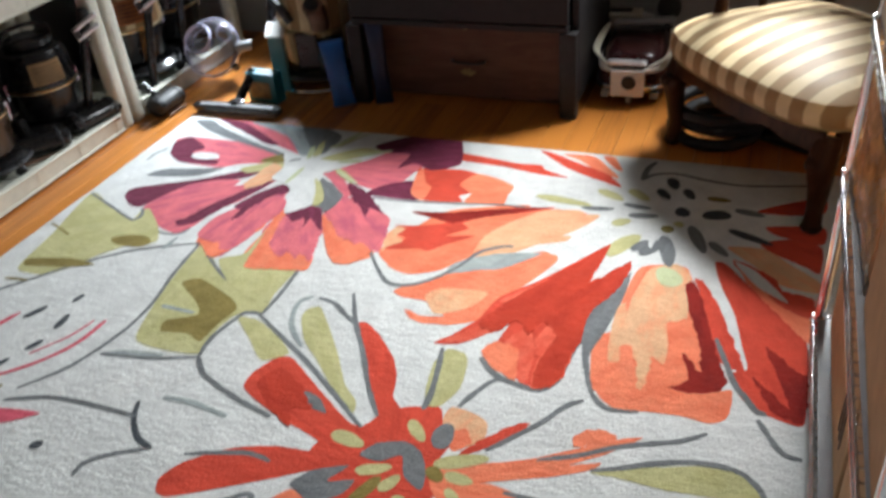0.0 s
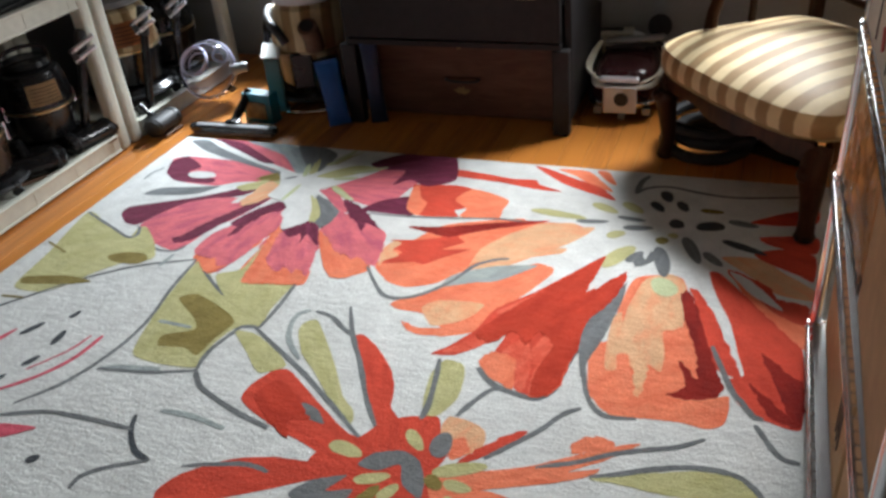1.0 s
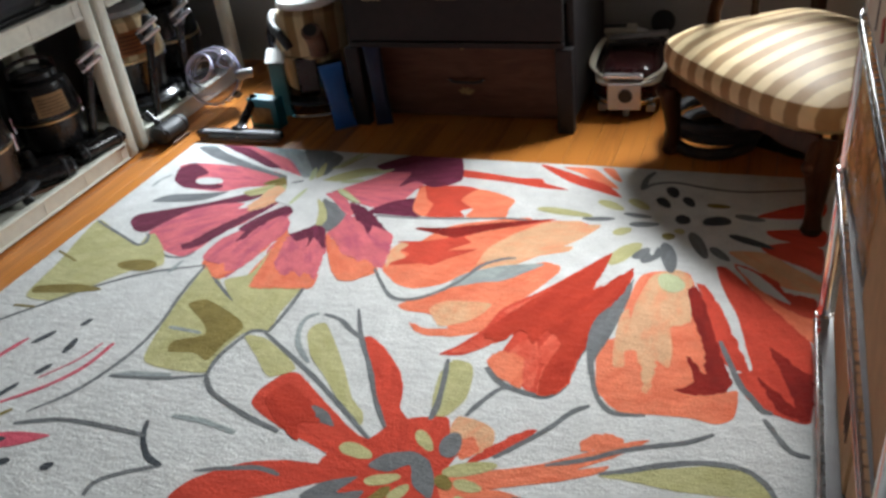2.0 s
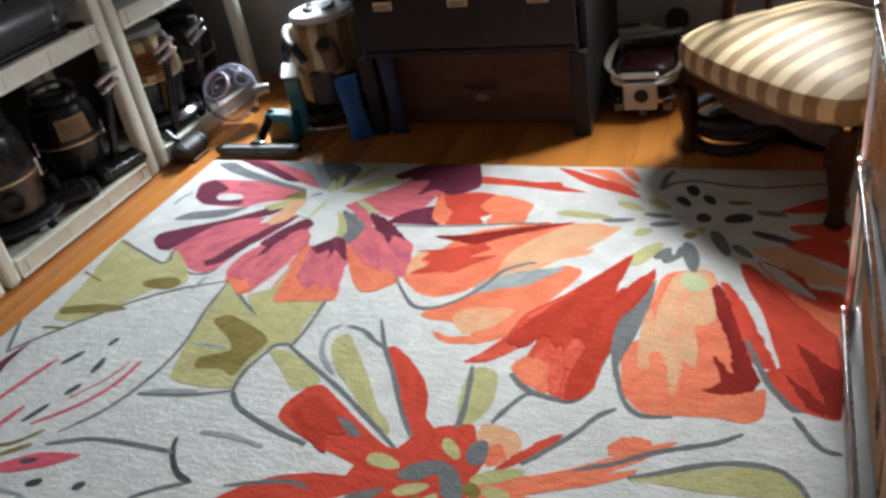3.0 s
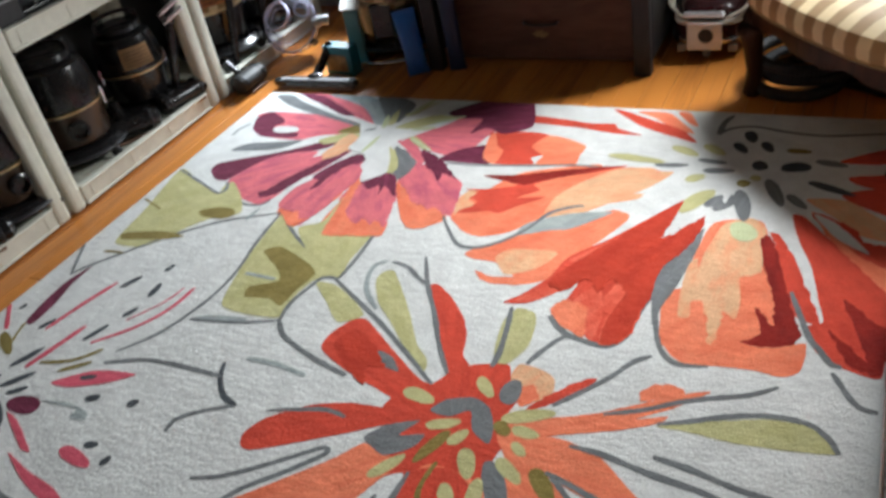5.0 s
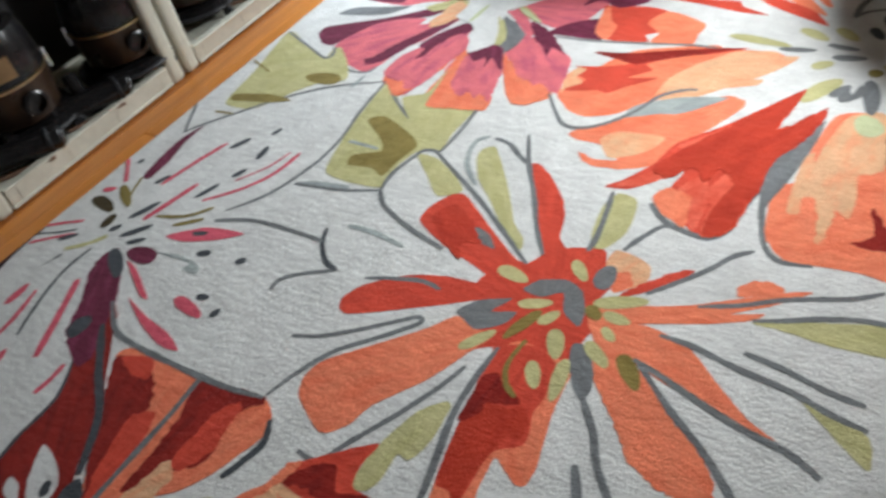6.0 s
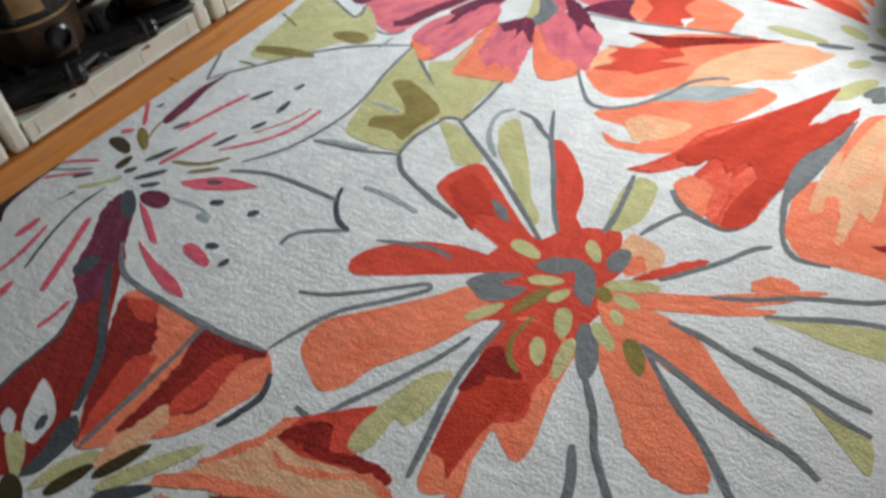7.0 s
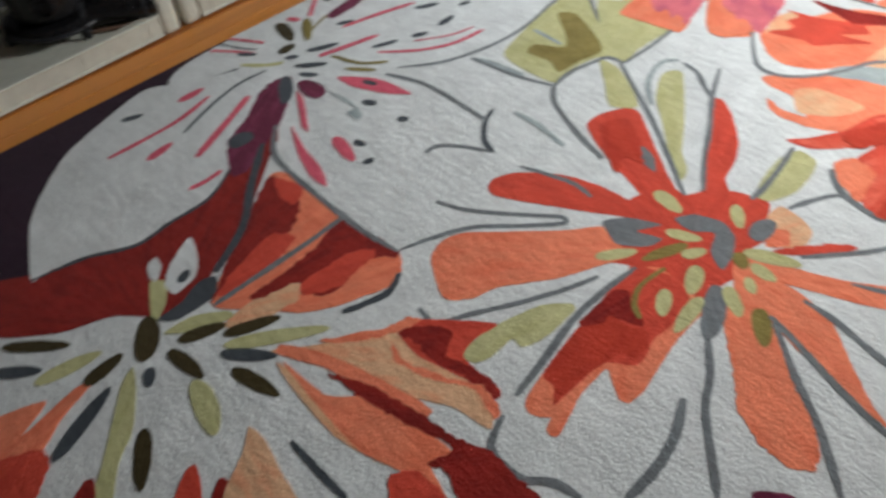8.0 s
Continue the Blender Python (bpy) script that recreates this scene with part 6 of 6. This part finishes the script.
figure("leaf", "dolive", 2, [(0.108, -0.986), (0.095, -0.96), (0.142, -0.94), (0.233, -0.922), (0.314, -0.931), (0.262, -0.957), (0.156, -0.98)])
seed("dolive", 2, 0.06, (0.273, -0.806), (0.406, -0.799))
line("dolive", 2, 0.008, [(0.02, -0.774), (0.125, -0.818)])
line("dolive", 2, 0.01, [(0.101, -1.05), (0.175, -1.044)])
line("grey", 2, 0.011, [(0.018, -0.589), (0.144, -0.646), (0.263, -0.699), (0.282, -0.681), (0.259, -0.634)])
line("lgrey", 2, 0.012, [(0.464, -0.818), (0.47, -0.753)])
line("lgrey", 2, 0.01, [(0.059, -0.347), (0.058, -0.299), (0.078, -0.256)])
# lily
line("rose", 2, 0.013, [(0.209, -1.385), (0.234, -1.275), (0.267, -1.168)])
line("rose", 2, 0.018, [(0.276, -1.515), (0.291, -1.457), (0.319, -1.344)])
line("rose", 2, 0.012, [(0.386, -1.396), (0.462, -1.319), (0.51, -1.232), (0.523, -1.136)])
line("rose", 2, 0.006, [(0.419, -1.297), (0.472, -1.215), (0.492, -1.143)])
figure("petal", "rose", 2, [(0.394, -1.538), (0.473, -1.478), (0.54, -1.461), (0.599, -1.458), (0.541, -1.503), (0.453, -1.54)])
seed("dgrey", 3, 0.018, (0.459, -1.506), (0.502, -1.489))
figure("petal", "plum", 2, [(0.122, -1.122), (0.126, -1.209), (0.147, -1.296), (0.149, -1.376), (0.119, -1.371), (0.102, -1.279), (0.098, -1.195)])
line("rose", 2, 0.014, [(0.004, -1.329), (0.042, -1.368), (0.087, -1.413)])
seed("rose", 2, 0.022, (0.045, -1.464), (0.082, -1.443))
line("rose", 2, 0.01, [(0.017, -1.706), (0.061, -1.671), (0.122, -1.629)])
line("rose", 2, 0.012, [(0.004, -1.638), (0.053, -1.608), (0.102, -1.581)])
line("dgrey", 2, 0.006, [(0.004, -1.672), (0.072, -1.641), (0.113, -1.613)])
seed("dgrey", 2, 0.02, (0.292, -1.185), (0.324, -1.125))
seed("dgrey", 2, 0.022, (0.412, -1.201), (0.406, -1.14))
seed("dgrey", 2, 0.018, (0.376, -1.093), (0.387, -1.058))
seed("dgrey", 2, 0.02, (0.395, -1.288), (0.416, -1.244))
seed("dgrey", 2, 0.018, (0.354, -1.394), (0.382, -1.323))
seed("dgrey", 2, 0.022, (0.228, -1.526), (0.267, -1.442))
seed("dgrey", 2, 0.022, (0.262, -1.589), (0.322, -1.521))
seed("dgrey", 2, 0.018, (0.302, -1.601), (0.347, -1.568))
seed("dgrey", 2, 0.022, (0.529, -1.559), (0.564, -1.541))
seed("dgrey", 2, 0.022, (0.651, -1.546), (0.672, -1.525))
seed("dgrey", 2, 0.02, (0.638, -1.669), (0.672, -1.661))
seed("dgrey", 2, 0.018, (0.72, -1.706), (0.726, -1.677))
seed("dgrey", 2, 0.02, (0.21, -1.583), (0.232, -1.553))
seed("dgrey", 2, 0.018, (0.183, -1.387), (0.205, -1.342))
seed("dgrey", 2, 0.018, (0.089, -1.664), (0.135, -1.626))
seed("dgrey", 2, 0.022, (0.153, -1.795), (0.189, -1.732))
seed("dgrey", 2, 0.014, (0.05, -1.335), (0.057, -1.312))
seed("brown", 2, 0.04, (0.046, -1.498), (0.154, -1.522))
seed("brown", 2, 0.032, (0.18, -1.583), (0.174, -1.526))
seed("dolive", 2, 0.03, (0.09, -1.426), (0.188, -1.491))
line("dolive", 2, 0.008, [(0.156, -1.462), (0.135, -1.415), (0.122, -1.378)])
line("olive", 1, 0.016, [(0.144, -1.684), (0.199, -1.64), (0.225, -1.599)])
line("dolive", 2, 0.012, [(0.302, -1.491), (0.388, -1.461), (0.441, -1.406)])
seed("dolive", 2, 0.016, (0.378, -1.503), (0.448, -1.45))
line("dgrey", 2, 0.008, [(0.065, -1.901), (0.111, -1.833), (0.143, -1.748), (0.153, -1.7)])
line("dgrey", 2, 0.01, [(0.291, -1.953), (0.26, -1.831), (0.24, -1.727), (0.244, -1.666)])
line("rose", 2, 0.024, [(0.156, -1.88), (0.164, -1.843), (0.175, -1.815)])
line("rose", 2, 0.016, [(0.251, -2.024), (0.236, -1.95), (0.218, -1.842)])
line("rose", 2, 0.022, [(0.4, -1.978), (0.366, -1.906), (0.321, -1.823), (0.289, -1.746)])
line("rose", 2, 0.028, [(0.306, -2.055), (0.305, -2.001)])
line("rose", 2, 0.014, [(0.488, -2.05), (0.484, -2.005), (0.489, -1.958)])
seed("plum", 2, 0.055, (0.333, -1.62), (0.434, -1.621))
figure("petal", "rose", 2, [(0.364, -1.651), (0.409, -1.66), (0.522, -1.723), (0.493, -1.724)])
figure("petal", "rose", 2, [(0.474, -1.742), (0.561, -1.766), (0.664, -1.785), (0.722, -1.814), (0.662, -1.818), (0.566, -1.788)])
seed("rose", 2, 0.034, (0.591, -1.694), (0.698, -1.717))
figure("leaf", "lgrey", 1, [(0.415, -1.595), (0.497, -1.581), (0.569, -1.592), (0.58, -1.614), (0.537, -1.616), (0.534, -1.591), (0.469, -1.594)])
# dark ground, white petal, red leaves
figure("ground_patch", "night", 1, [(0.05, -1.855), (0.004, -1.66), (0.004, -2.75), (0.1, -2.75), (0.56, -2.501), (0.528, -2.336), (0.446, -2.07)])
figure("petal", "dred", 1, [(0.415, -2.546), (0.478, -2.418), (0.505, -2.312), (0.55, -2.211), (0.536, -2.089), (0.486, -1.939), (0.445, -1.849), (0.377, -1.729), (0.491, -1.793), (0.559, -1.858), (0.646, -1.961), (0.711, -2.046), (0.748, -2.125), (0.818, -2.207), (0.802, -2.263), (0.717, -2.347), (0.673, -2.451), (0.542, -2.59)])
figure("ground_patch", "white", 3, [(0.493, -2.431), (0.323, -2.365), (0.232, -2.296), (0.136, -2.189), (0.072, -2.033), (0.045, -1.92), (0.111, -1.818), (0.161, -1.706), (0.234, -1.626), (0.34, -1.731), (0.426, -1.837), (0.496, -1.929), (0.552, -2.024), (0.558, -2.131), (0.566, -2.219), (0.517, -2.317), (0.495, -2.387)])
line("dgrey", 4, 0.01, [(0.493, -2.431), (0.517, -2.317), (0.565, -2.218), (0.558, -2.131), (0.552, -2.024), (0.496, -1.929)])
figure("petal", "plum", 4, [(0.296, -1.724), (0.277, -1.663), (0.3, -1.624), (0.38, -1.685), (0.448, -1.762), (0.486, -1.827), (0.537, -1.909), (0.521, -1.945), (0.407, -1.886), (0.361, -1.804)])
seed("dgrey", 5, 0.05, (0.43, -1.894), (0.427, -1.825))
seed("dgrey", 5, 0.04, (0.284, -1.631), (0.387, -1.704))
figure("ground_patch", "white", 2, [(0.566, -1.878), (0.498, -1.801), (0.597, -1.85), (0.646, -1.961)])
figure("ground_patch", "white", 4, [(0.632, -2.121), (0.699, -2.138), (0.745, -2.172), (0.757, -2.225), (0.72, -2.229), (0.676, -2.194)])
seed("dgrey", 5, 0.022, (0.735, -2.204), (0.716, -2.172))
figure("ground_patch", "white", 4, [(0.641, -2.228), (0.63, -2.204), (0.663, -2.207), (0.695, -2.236), (0.672, -2.242)])
figure("leaf", "olive", 3, [(0.688, -2.248), (0.715, -2.223), (0.769, -2.255), (0.793, -2.297)])
figure("leaf", "dgrey", 3, [(0.792, -2.284), (0.786, -2.228), (0.764, -2.176), (0.775, -2.139), (0.819, -2.165), (0.825, -2.211), (0.82, -2.26)])
line("rose", 4, 0.014, [(0.237, -2.126), (0.239, -2.021), (0.233, -1.921), (0.204, -1.82)])
line("rose", 4, 0.02, [(0.4, -1.97), (0.357, -1.885), (0.319, -1.812), (0.285, -1.748)])
seed("rose", 4, 0.026, (0.318, -2.062), (0.303, -1.984))
seed("rose", 4, 0.026, (0.163, -1.889), (0.16, -1.812))
line("rose", 4, 0.014, [(0.491, -2.042), (0.495, -1.998), (0.49, -1.954)])
seed("dgrey", 4, 0.022, (0.119, -2.035), (0.141, -1.982))
line("dgrey", 4, 0.01, [(0.291, -1.945), (0.247, -1.845), (0.218, -1.741), (0.221, -1.654)])
figure("petal", "coral", 2, [(0.593, -1.887), (0.612, -1.852), (0.824, -1.844), (0.998, -1.829), (1.034, -1.85), (1.052, -1.917), (1.028, -2.003), (0.987, -2.069), (0.925, -2.117), (0.835, -2.185), (0.714, -2.037)])
figure("petal", "dred", 3, [(0.596, -1.889), (0.678, -1.865), (0.755, -1.915), (0.794, -1.994), (0.786, -2.092), (0.835, -2.185), (0.746, -2.083), (0.675, -1.991)])
figure("petal", "red", 4, [(0.792, -2.111), (0.759, -1.996), (0.804, -1.956), (0.84, -2.055), (0.832, -2.167)])
figure("petal", "red", 4, [(0.608, -1.882), (0.684, -1.853), (0.718, -1.899), (0.674, -1.908)])
figure("petal", "dred", 3, [(0.836, -1.847), (0.982, -1.829), (1.009, -1.832), (1.012, -1.909), (0.978, -2.031), (0.936, -2.054), (0.879, -2.122), (0.873, -2.03), (0.861, -1.942)])
figure("petal", "red", 4, [(0.927, -1.907), (0.962, -1.86), (1.001, -1.914), (0.968, -2.022), (0.926, -2.031)])
figure("petal", "coral", 5, [(0.976, -1.881), (1.024, -1.839), (1.063, -1.896), (1.04, -1.968), (0.998, -2.035), (0.948, -2.079), (0.926, -2.06), (0.991, -1.998)])
figure("petal", "peach", 5, [(0.895, -2.134), (0.905, -2.072), (0.921, -2.026), (0.957, -2.057), (0.935, -2.125), (0.905, -2.163)])
line("grey", 5, 0.015, [(0.441, -1.766), (0.525, -1.828), (0.611, -1.843), (0.752, -1.846), (0.894, -1.843), (0.998, -1.829)])
line("grey", 5, 0.014, [(0.83, -1.841), (0.838, -1.938), (0.84, -2.032), (0.842, -2.135), (0.843, -2.184)])
line("dgrey", 5, 0.02, [(0.479, -1.83), (0.587, -1.931), (0.689, -2.017), (0.765, -2.134)])
line("dgrey", 5, 0.016, [(1.049, -1.865), (1.072, -1.914), (1.059, -1.972), (1.046, -2.008)])
# flower 4
figure("petal", "peach", 2, [(0.901, -2.196), (0.89, -2.116), (0.911, -2.033), (0.945, -2.021), (0.953, -2.116), (0.936, -2.172)])
figure("petal", "coral", 2, [(0.831, -2.174), (0.842, -2.1), (0.872, -2.006), (0.915, -2.008), (0.901, -2.096), (0.861, -2.166)])
figure("petal", "peach", 1, [(1.023, -2.163), (1.075, -2.093), (1.124, -2.007), (1.152, -1.96), (1.232, -1.956), (1.308, -1.953), (1.378, -1.934), (1.443, -1.982), (1.361, -2.001), (1.287, -2.043), (1.174, -2.086), (1.092, -2.131)])
line("coral", 3, 0.03, [(1.028, -2.152), (1.123, -2.101), (1.248, -2.064), (1.346, -2.04)])
figure("petal", "coral", 2, [(1.061, -2.162), (1.184, -2.145), (1.243, -2.086), (1.323, -2.073), (1.428, -2.06), (1.417, -2.101), (1.484, -2.123), (1.385, -2.149), (1.319, -2.171), (1.223, -2.173)])
figure("petal", "dred", 3, [(1.144, -2.116), (1.216, -2.079), (1.328, -2.051), (1.404, -2.038), (1.475, -2.012), (1.544, -2.015), (1.597, -2.017), (1.509, -2.108), (1.449, -2.091), (1.416, -2.1), (1.42, -2.053), (1.309, -2.087), (1.204, -2.108)])
figure("petal", "peach", 1, [(1.054, -2.17), (1.16, -2.153), (1.252, -2.144), (1.381, -2.146), (1.343, -2.165), (1.258, -2.186), (1.13, -2.183)])
figure("petal", "red", 3, [(1.387, -2.163), (1.416, -2.125), (1.5, -2.125), (1.436, -2.191)])
figure("petal", "red", 2, [(1.152, -1.96), (1.168, -1.915), (1.266, -1.828), (1.287, -1.818), (1.281, -1.871), (1.294, -1.912), (1.344, -1.916), (1.396, -1.916), (1.402, -1.943), (1.355, -1.94), (1.284, -1.959), (1.234, -1.972), (1.199, -1.97)])
figure("petal", "dred", 3, [(1.158, -1.964), (1.194, -1.909), (1.24, -1.892), (1.272, -1.935), (1.328, -1.915), (1.396, -1.916), (1.398, -1.939), (1.327, -1.942), (1.254, -1.961), (1.214, -1.955)])
figure("petal", "coral", 3, [(1.166, -1.984), (1.229, -1.995), (1.317, -1.961), (1.362, -1.933), (1.425, -1.945), (1.429, -1.969), (1.364, -1.948), (1.288, -1.99), (1.214, -2.01)])
figure("petal", "coral", 3, [(1.074, -2.079), (1.137, -1.975), (1.149, -1.928), (1.175, -1.914), (1.153, -1.988), (1.104, -2.06)])
figure("leaf", "olive", 2, [(0.833, -2.293), (0.836, -2.23), (0.874, -2.173), (0.897, -2.171), (0.877, -2.24)])
seed("olive", 2, 0.035, (0.946, -2.224), (1.061, -2.049))
seed("olive", 2, 0.045, (0.975, -2.306), (1.108, -2.339))
figure("leaf", "olive", 2, [(1.081, -2.566), (1.015, -2.513), (0.943, -2.457), (0.885, -2.411), (0.864, -2.377), (0.916, -2.397), (0.991, -2.441), (1.036, -2.491), (1.105, -2.541)])
seed("olive", 2, 0.035, (0.761, -2.535), (0.784, -2.404))
seed("brown", 4, 0.05, (0.77, -2.295), (0.866, -2.356))
seed("brown", 3, 0.032, (0.87, -2.281), (0.903, -2.191))
seed("brown", 3, 0.032, (0.879, -2.305), (0.984, -2.29))
seed("brown", 3, 0.03, (0.922, -2.209), (0.967, -2.102))
seed("brown", 3, 0.032, (1.005, -2.24), (1.121, -2.209))
seed("brown", 3, 0.032, (1.004, -2.424), (1.113, -2.489))
seed("brown", 3, 0.032, (0.835, -2.466), (0.819, -2.376))
seed("brown", 3, 0.03, (0.625, -2.548), (0.722, -2.442))
seed("dgrey", 3, 0.03, (0.958, -2.237), (1.043, -2.162))
seed("dgrey", 3, 0.025, (0.889, -2.352), (0.929, -2.375))
seed("dgrey", 3, 0.032, (0.949, -2.578), (0.874, -2.428))
seed("dgrey", 3, 0.03, (0.672, -2.591), (0.741, -2.509))
figure("petal", "coral", 2, [(0.784, -2.643), (0.815, -2.534), (0.856, -2.595), (0.829, -2.484), (0.839, -2.448), (0.874, -2.526), (0.913, -2.586), (0.895, -2.683)])
figure("petal", "red", 3, [(0.872, -2.675), (0.907, -2.584), (0.957, -2.589), (0.995, -2.641), (0.938, -2.699)])
figure("petal", "red", 2, [(1.176, -2.461), (1.132, -2.409), (1.14, -2.393), (1.21, -2.425)])
figure("petal", "dred", 2, [(1.223, -2.412), (1.189, -2.381), (1.197, -2.369), (1.263, -2.37)])
figure("petal", "peach", 2, [(1.236, -2.398), (1.173, -2.32), (1.137, -2.285), (1.183, -2.279), (1.259, -2.294), (1.322, -2.309)])
figure("petal", "dred", 2, [(1.052, -2.589), (1.026, -2.551), (1.035, -2.539), (1.082, -2.558)])
line("dgrey", 3, 0.013, [(1.215, -2.247), (1.291, -2.246), (1.369, -2.242)])
figure("petal", "plum", 2, [(1.813, -1.769), (1.82, -1.758), (1.836, -1.744), (1.853, -1.732), (1.868, -1.729), (1.876, -1.744), (1.867, -1.769), (1.843, -1.785), (1.825, -1.781)])
# flower 1, finer strokes
figure("leaf", "olive", 2, [(0.71, -0.649), (0.717, -0.704), (0.716, -0.781), (0.66, -0.822), (0.713, -0.884), (0.76, -0.915), (0.755, -0.846), (0.741, -0.791)])
figure("petal", "coral", 3, [(0.751, -0.84), (0.733, -0.762), (0.718, -0.671), (0.702, -0.592), (0.708, -0.538), (0.746, -0.617), (0.752, -0.697), (0.792, -0.766), (0.835, -0.742), (0.908, -0.757), (0.919, -0.812), (0.829, -0.831)])
figure("petal", "pink", 4, [(0.764, -0.726), (0.729, -0.586), (0.749, -0.549), (0.821, -0.535), (0.874, -0.609), (0.887, -0.655), (0.9, -0.699), (0.913, -0.741), (0.916, -0.773), (0.874, -0.737), (0.868, -0.768), (0.834, -0.739), (0.823, -0.771)])
figure("petal", "plum", 5, [(0.721, -0.554), (0.749, -0.531), (0.782, -0.499), (0.822, -0.518), (0.873, -0.618), (0.832, -0.584), (0.81, -0.571), (0.816, -0.623), (0.793, -0.571), (0.765, -0.597)])
figure("petal", "pink", 4, [(0.54, -0.738), (0.546, -0.655), (0.583, -0.597), (0.61, -0.521), (0.638, -0.461), (0.685, -0.489), (0.703, -0.539), (0.693, -0.61), (0.682, -0.71), (0.664, -0.776), (0.655, -0.808), (0.612, -0.756)])
figure("petal", "coral", 5, [(0.544, -0.745), (0.59, -0.754), (0.609, -0.744), (0.629, -0.786), (0.662, -0.774), (0.625, -0.822), (0.581, -0.785)])
figure("petal", "plum", 5, [(0.574, -0.624), (0.581, -0.508), (0.618, -0.407), (0.642, -0.422), (0.638, -0.47), (0.614, -0.493), (0.614, -0.529), (0.591, -0.542), (0.596, -0.603)])
figure("petal", "pink", 4, [(0.815, -0.484), (0.846, -0.424), (0.968, -0.474), (1.041, -0.512), (1.071, -0.603), (1.065, -0.681), (1.029, -0.661), (1.01, -0.671), (0.97, -0.642), (0.958, -0.657), (0.897, -0.588)])
figure("petal", "coral", 4, [(0.835, -0.533), (0.912, -0.666), (0.98, -0.757), (1.032, -0.754), (1.064, -0.689), (1.02, -0.652), (1, -0.667), (0.953, -0.645), (0.904, -0.603)])
figure("petal", "plum", 5, [(0.831, -0.352), (0.895, -0.379), (0.962, -0.44), (1.001, -0.489), (0.963, -0.475), (0.971, -0.525), (0.928, -0.472), (0.899, -0.451)])
figure("ground_patch", "white", 5, [(0.506, -0.176), (0.571, -0.221), (0.602, -0.227), (0.638, -0.221), (0.729, -0.228), (0.758, -0.265), (0.722, -0.301), (0.735, -0.368), (0.778, -0.49), (0.757, -0.526), (0.718, -0.558), (0.674, -0.445), (0.64, -0.403), (0.567, -0.373), (0.567, -0.296)])
figure("leaf", "grey", 6, [(0.731, -0.339), (0.792, -0.377), (0.848, -0.424), (0.851, -0.495), (0.831, -0.525), (0.792, -0.434)])
figure("leaf", "olive", 6, [(0.71, -0.343), (0.768, -0.401), (0.802, -0.468), (0.784, -0.502), (0.753, -0.422)])
figure("petal", "peach", 6, [(0.503, -0.446), (0.506, -0.326), (0.525, -0.281), (0.559, -0.297), (0.554, -0.389), (0.525, -0.446)])
seed("olive", 6, 0.022, (0.428, -0.343), (0.513, -0.275))
seed("lolive", 6, 0.02, (0.622, -0.228), (0.596, -0.136))
seed("lolive", 6, 0.02, (0.669, -0.133), (0.72, -0.006))
seed("lolive", 6, 0.018, (0.777, -0.174), (0.884, -0.114))
seed("lolive", 6, 0.018, (0.732, -0.223), (0.812, -0.202))
seed("lolive", 6, 0.018, (0.754, -0.282), (0.862, -0.347))
seed("lolive", 6, 0.016, (0.629, -0.395), (0.638, -0.28))
seed("dolive", 7, 0.016, (0.47, -0.264), (0.523, -0.218))
seed("grey", 6, 0.012, (0.564, -0.254), (0.601, -0.231))
# flower 2, finer strokes
figure("ground_patch", "white", 5, [(2.001, -0.512), (2.06, -0.604), (2.13, -0.654), (2.103, -0.607), (2.049, -0.538)])
figure("ground_patch", "white", 5, [(1.625, -0.691), (1.649, -0.647), (1.688, -0.585), (1.695, -0.569), (1.718, -0.576), (1.712, -0.638), (1.687, -0.616), (1.666, -0.665)])
figure("leaf", "grey", 5, [(1.756, -0.498), (1.771, -0.468), (1.788, -0.499), (1.797, -0.453), (1.814, -0.487), (1.793, -0.522), (1.767, -0.534)])
figure("petal", "lred", 5, [(1.617, -0.996), (1.595, -0.931), (1.62, -0.867), (1.689, -0.892), (1.689, -0.945), (1.687, -1.029), (1.665, -1.079), (1.624, -1.085)])
figure("petal", "deep", 6, [(1.447, -0.909), (1.483, -0.827), (1.534, -0.74), (1.588, -0.653), (1.681, -0.504), (1.679, -0.59), (1.672, -0.68), (1.751, -0.57), (1.743, -0.686), (1.703, -0.78), (1.692, -0.84), (1.698, -0.908), (1.687, -0.963), (1.684, -1.033), (1.663, -1.079), (1.628, -1.081), (1.622, -1.003), (1.635, -0.908), (1.592, -0.862), (1.575, -0.921), (1.536, -0.874), (1.5, -0.925)])
# flower 3, finer strokes
figure("ground_patch", "white", 3, [(1.637, -0.708), (1.662, -0.638), (1.695, -0.573), (1.695, -0.637), (1.666, -0.682)])
figure("leaf", "grey", 3, [(1.69, -0.87), (1.697, -0.845), (1.678, -0.792), (1.715, -0.761), (1.734, -0.706), (1.759, -0.616), (1.76, -0.709), (1.745, -0.846), (1.727, -0.936), (1.721, -0.998)])
figure("petal", "deep", 5, [(1.031, -1.237), (1.059, -1.178), (1.126, -1.214), (1.19, -1.275), (1.147, -1.286), (1.167, -1.337), (1.1, -1.299)])

# ---- floor boards ----
BOARD = 0.083
plank_meshes = {}


def plank(x, y0, y1):
    key = round(y1 - y0, 2)
    if key not in plank_meshes:
        b = box((BOARD - 0.0016, key - 0.0016, 0.018), (0, 0, -0.009), bevel=0.0015, seg=1)
        me = bpy.data.meshes.new("plank")
        b.to_mesh(me)
        b.free()
        me.materials.append(PLANK)
        plank_meshes[key] = me
    ob = new("plank", plank_meshes[key])
    ob.location = (x, (y0 + y1) / 2, 0)
    ob.parent = floor


x, k = X0 + BOARD / 2, 0
while x < X1:
    cut = [-2.1, 0.3, -1.2, -0.5, -2.9, 0.55][k % 6]
    plank(x, cut, Y1)
    plank(x, Y0, cut)
    x += BOARD
    k += 1
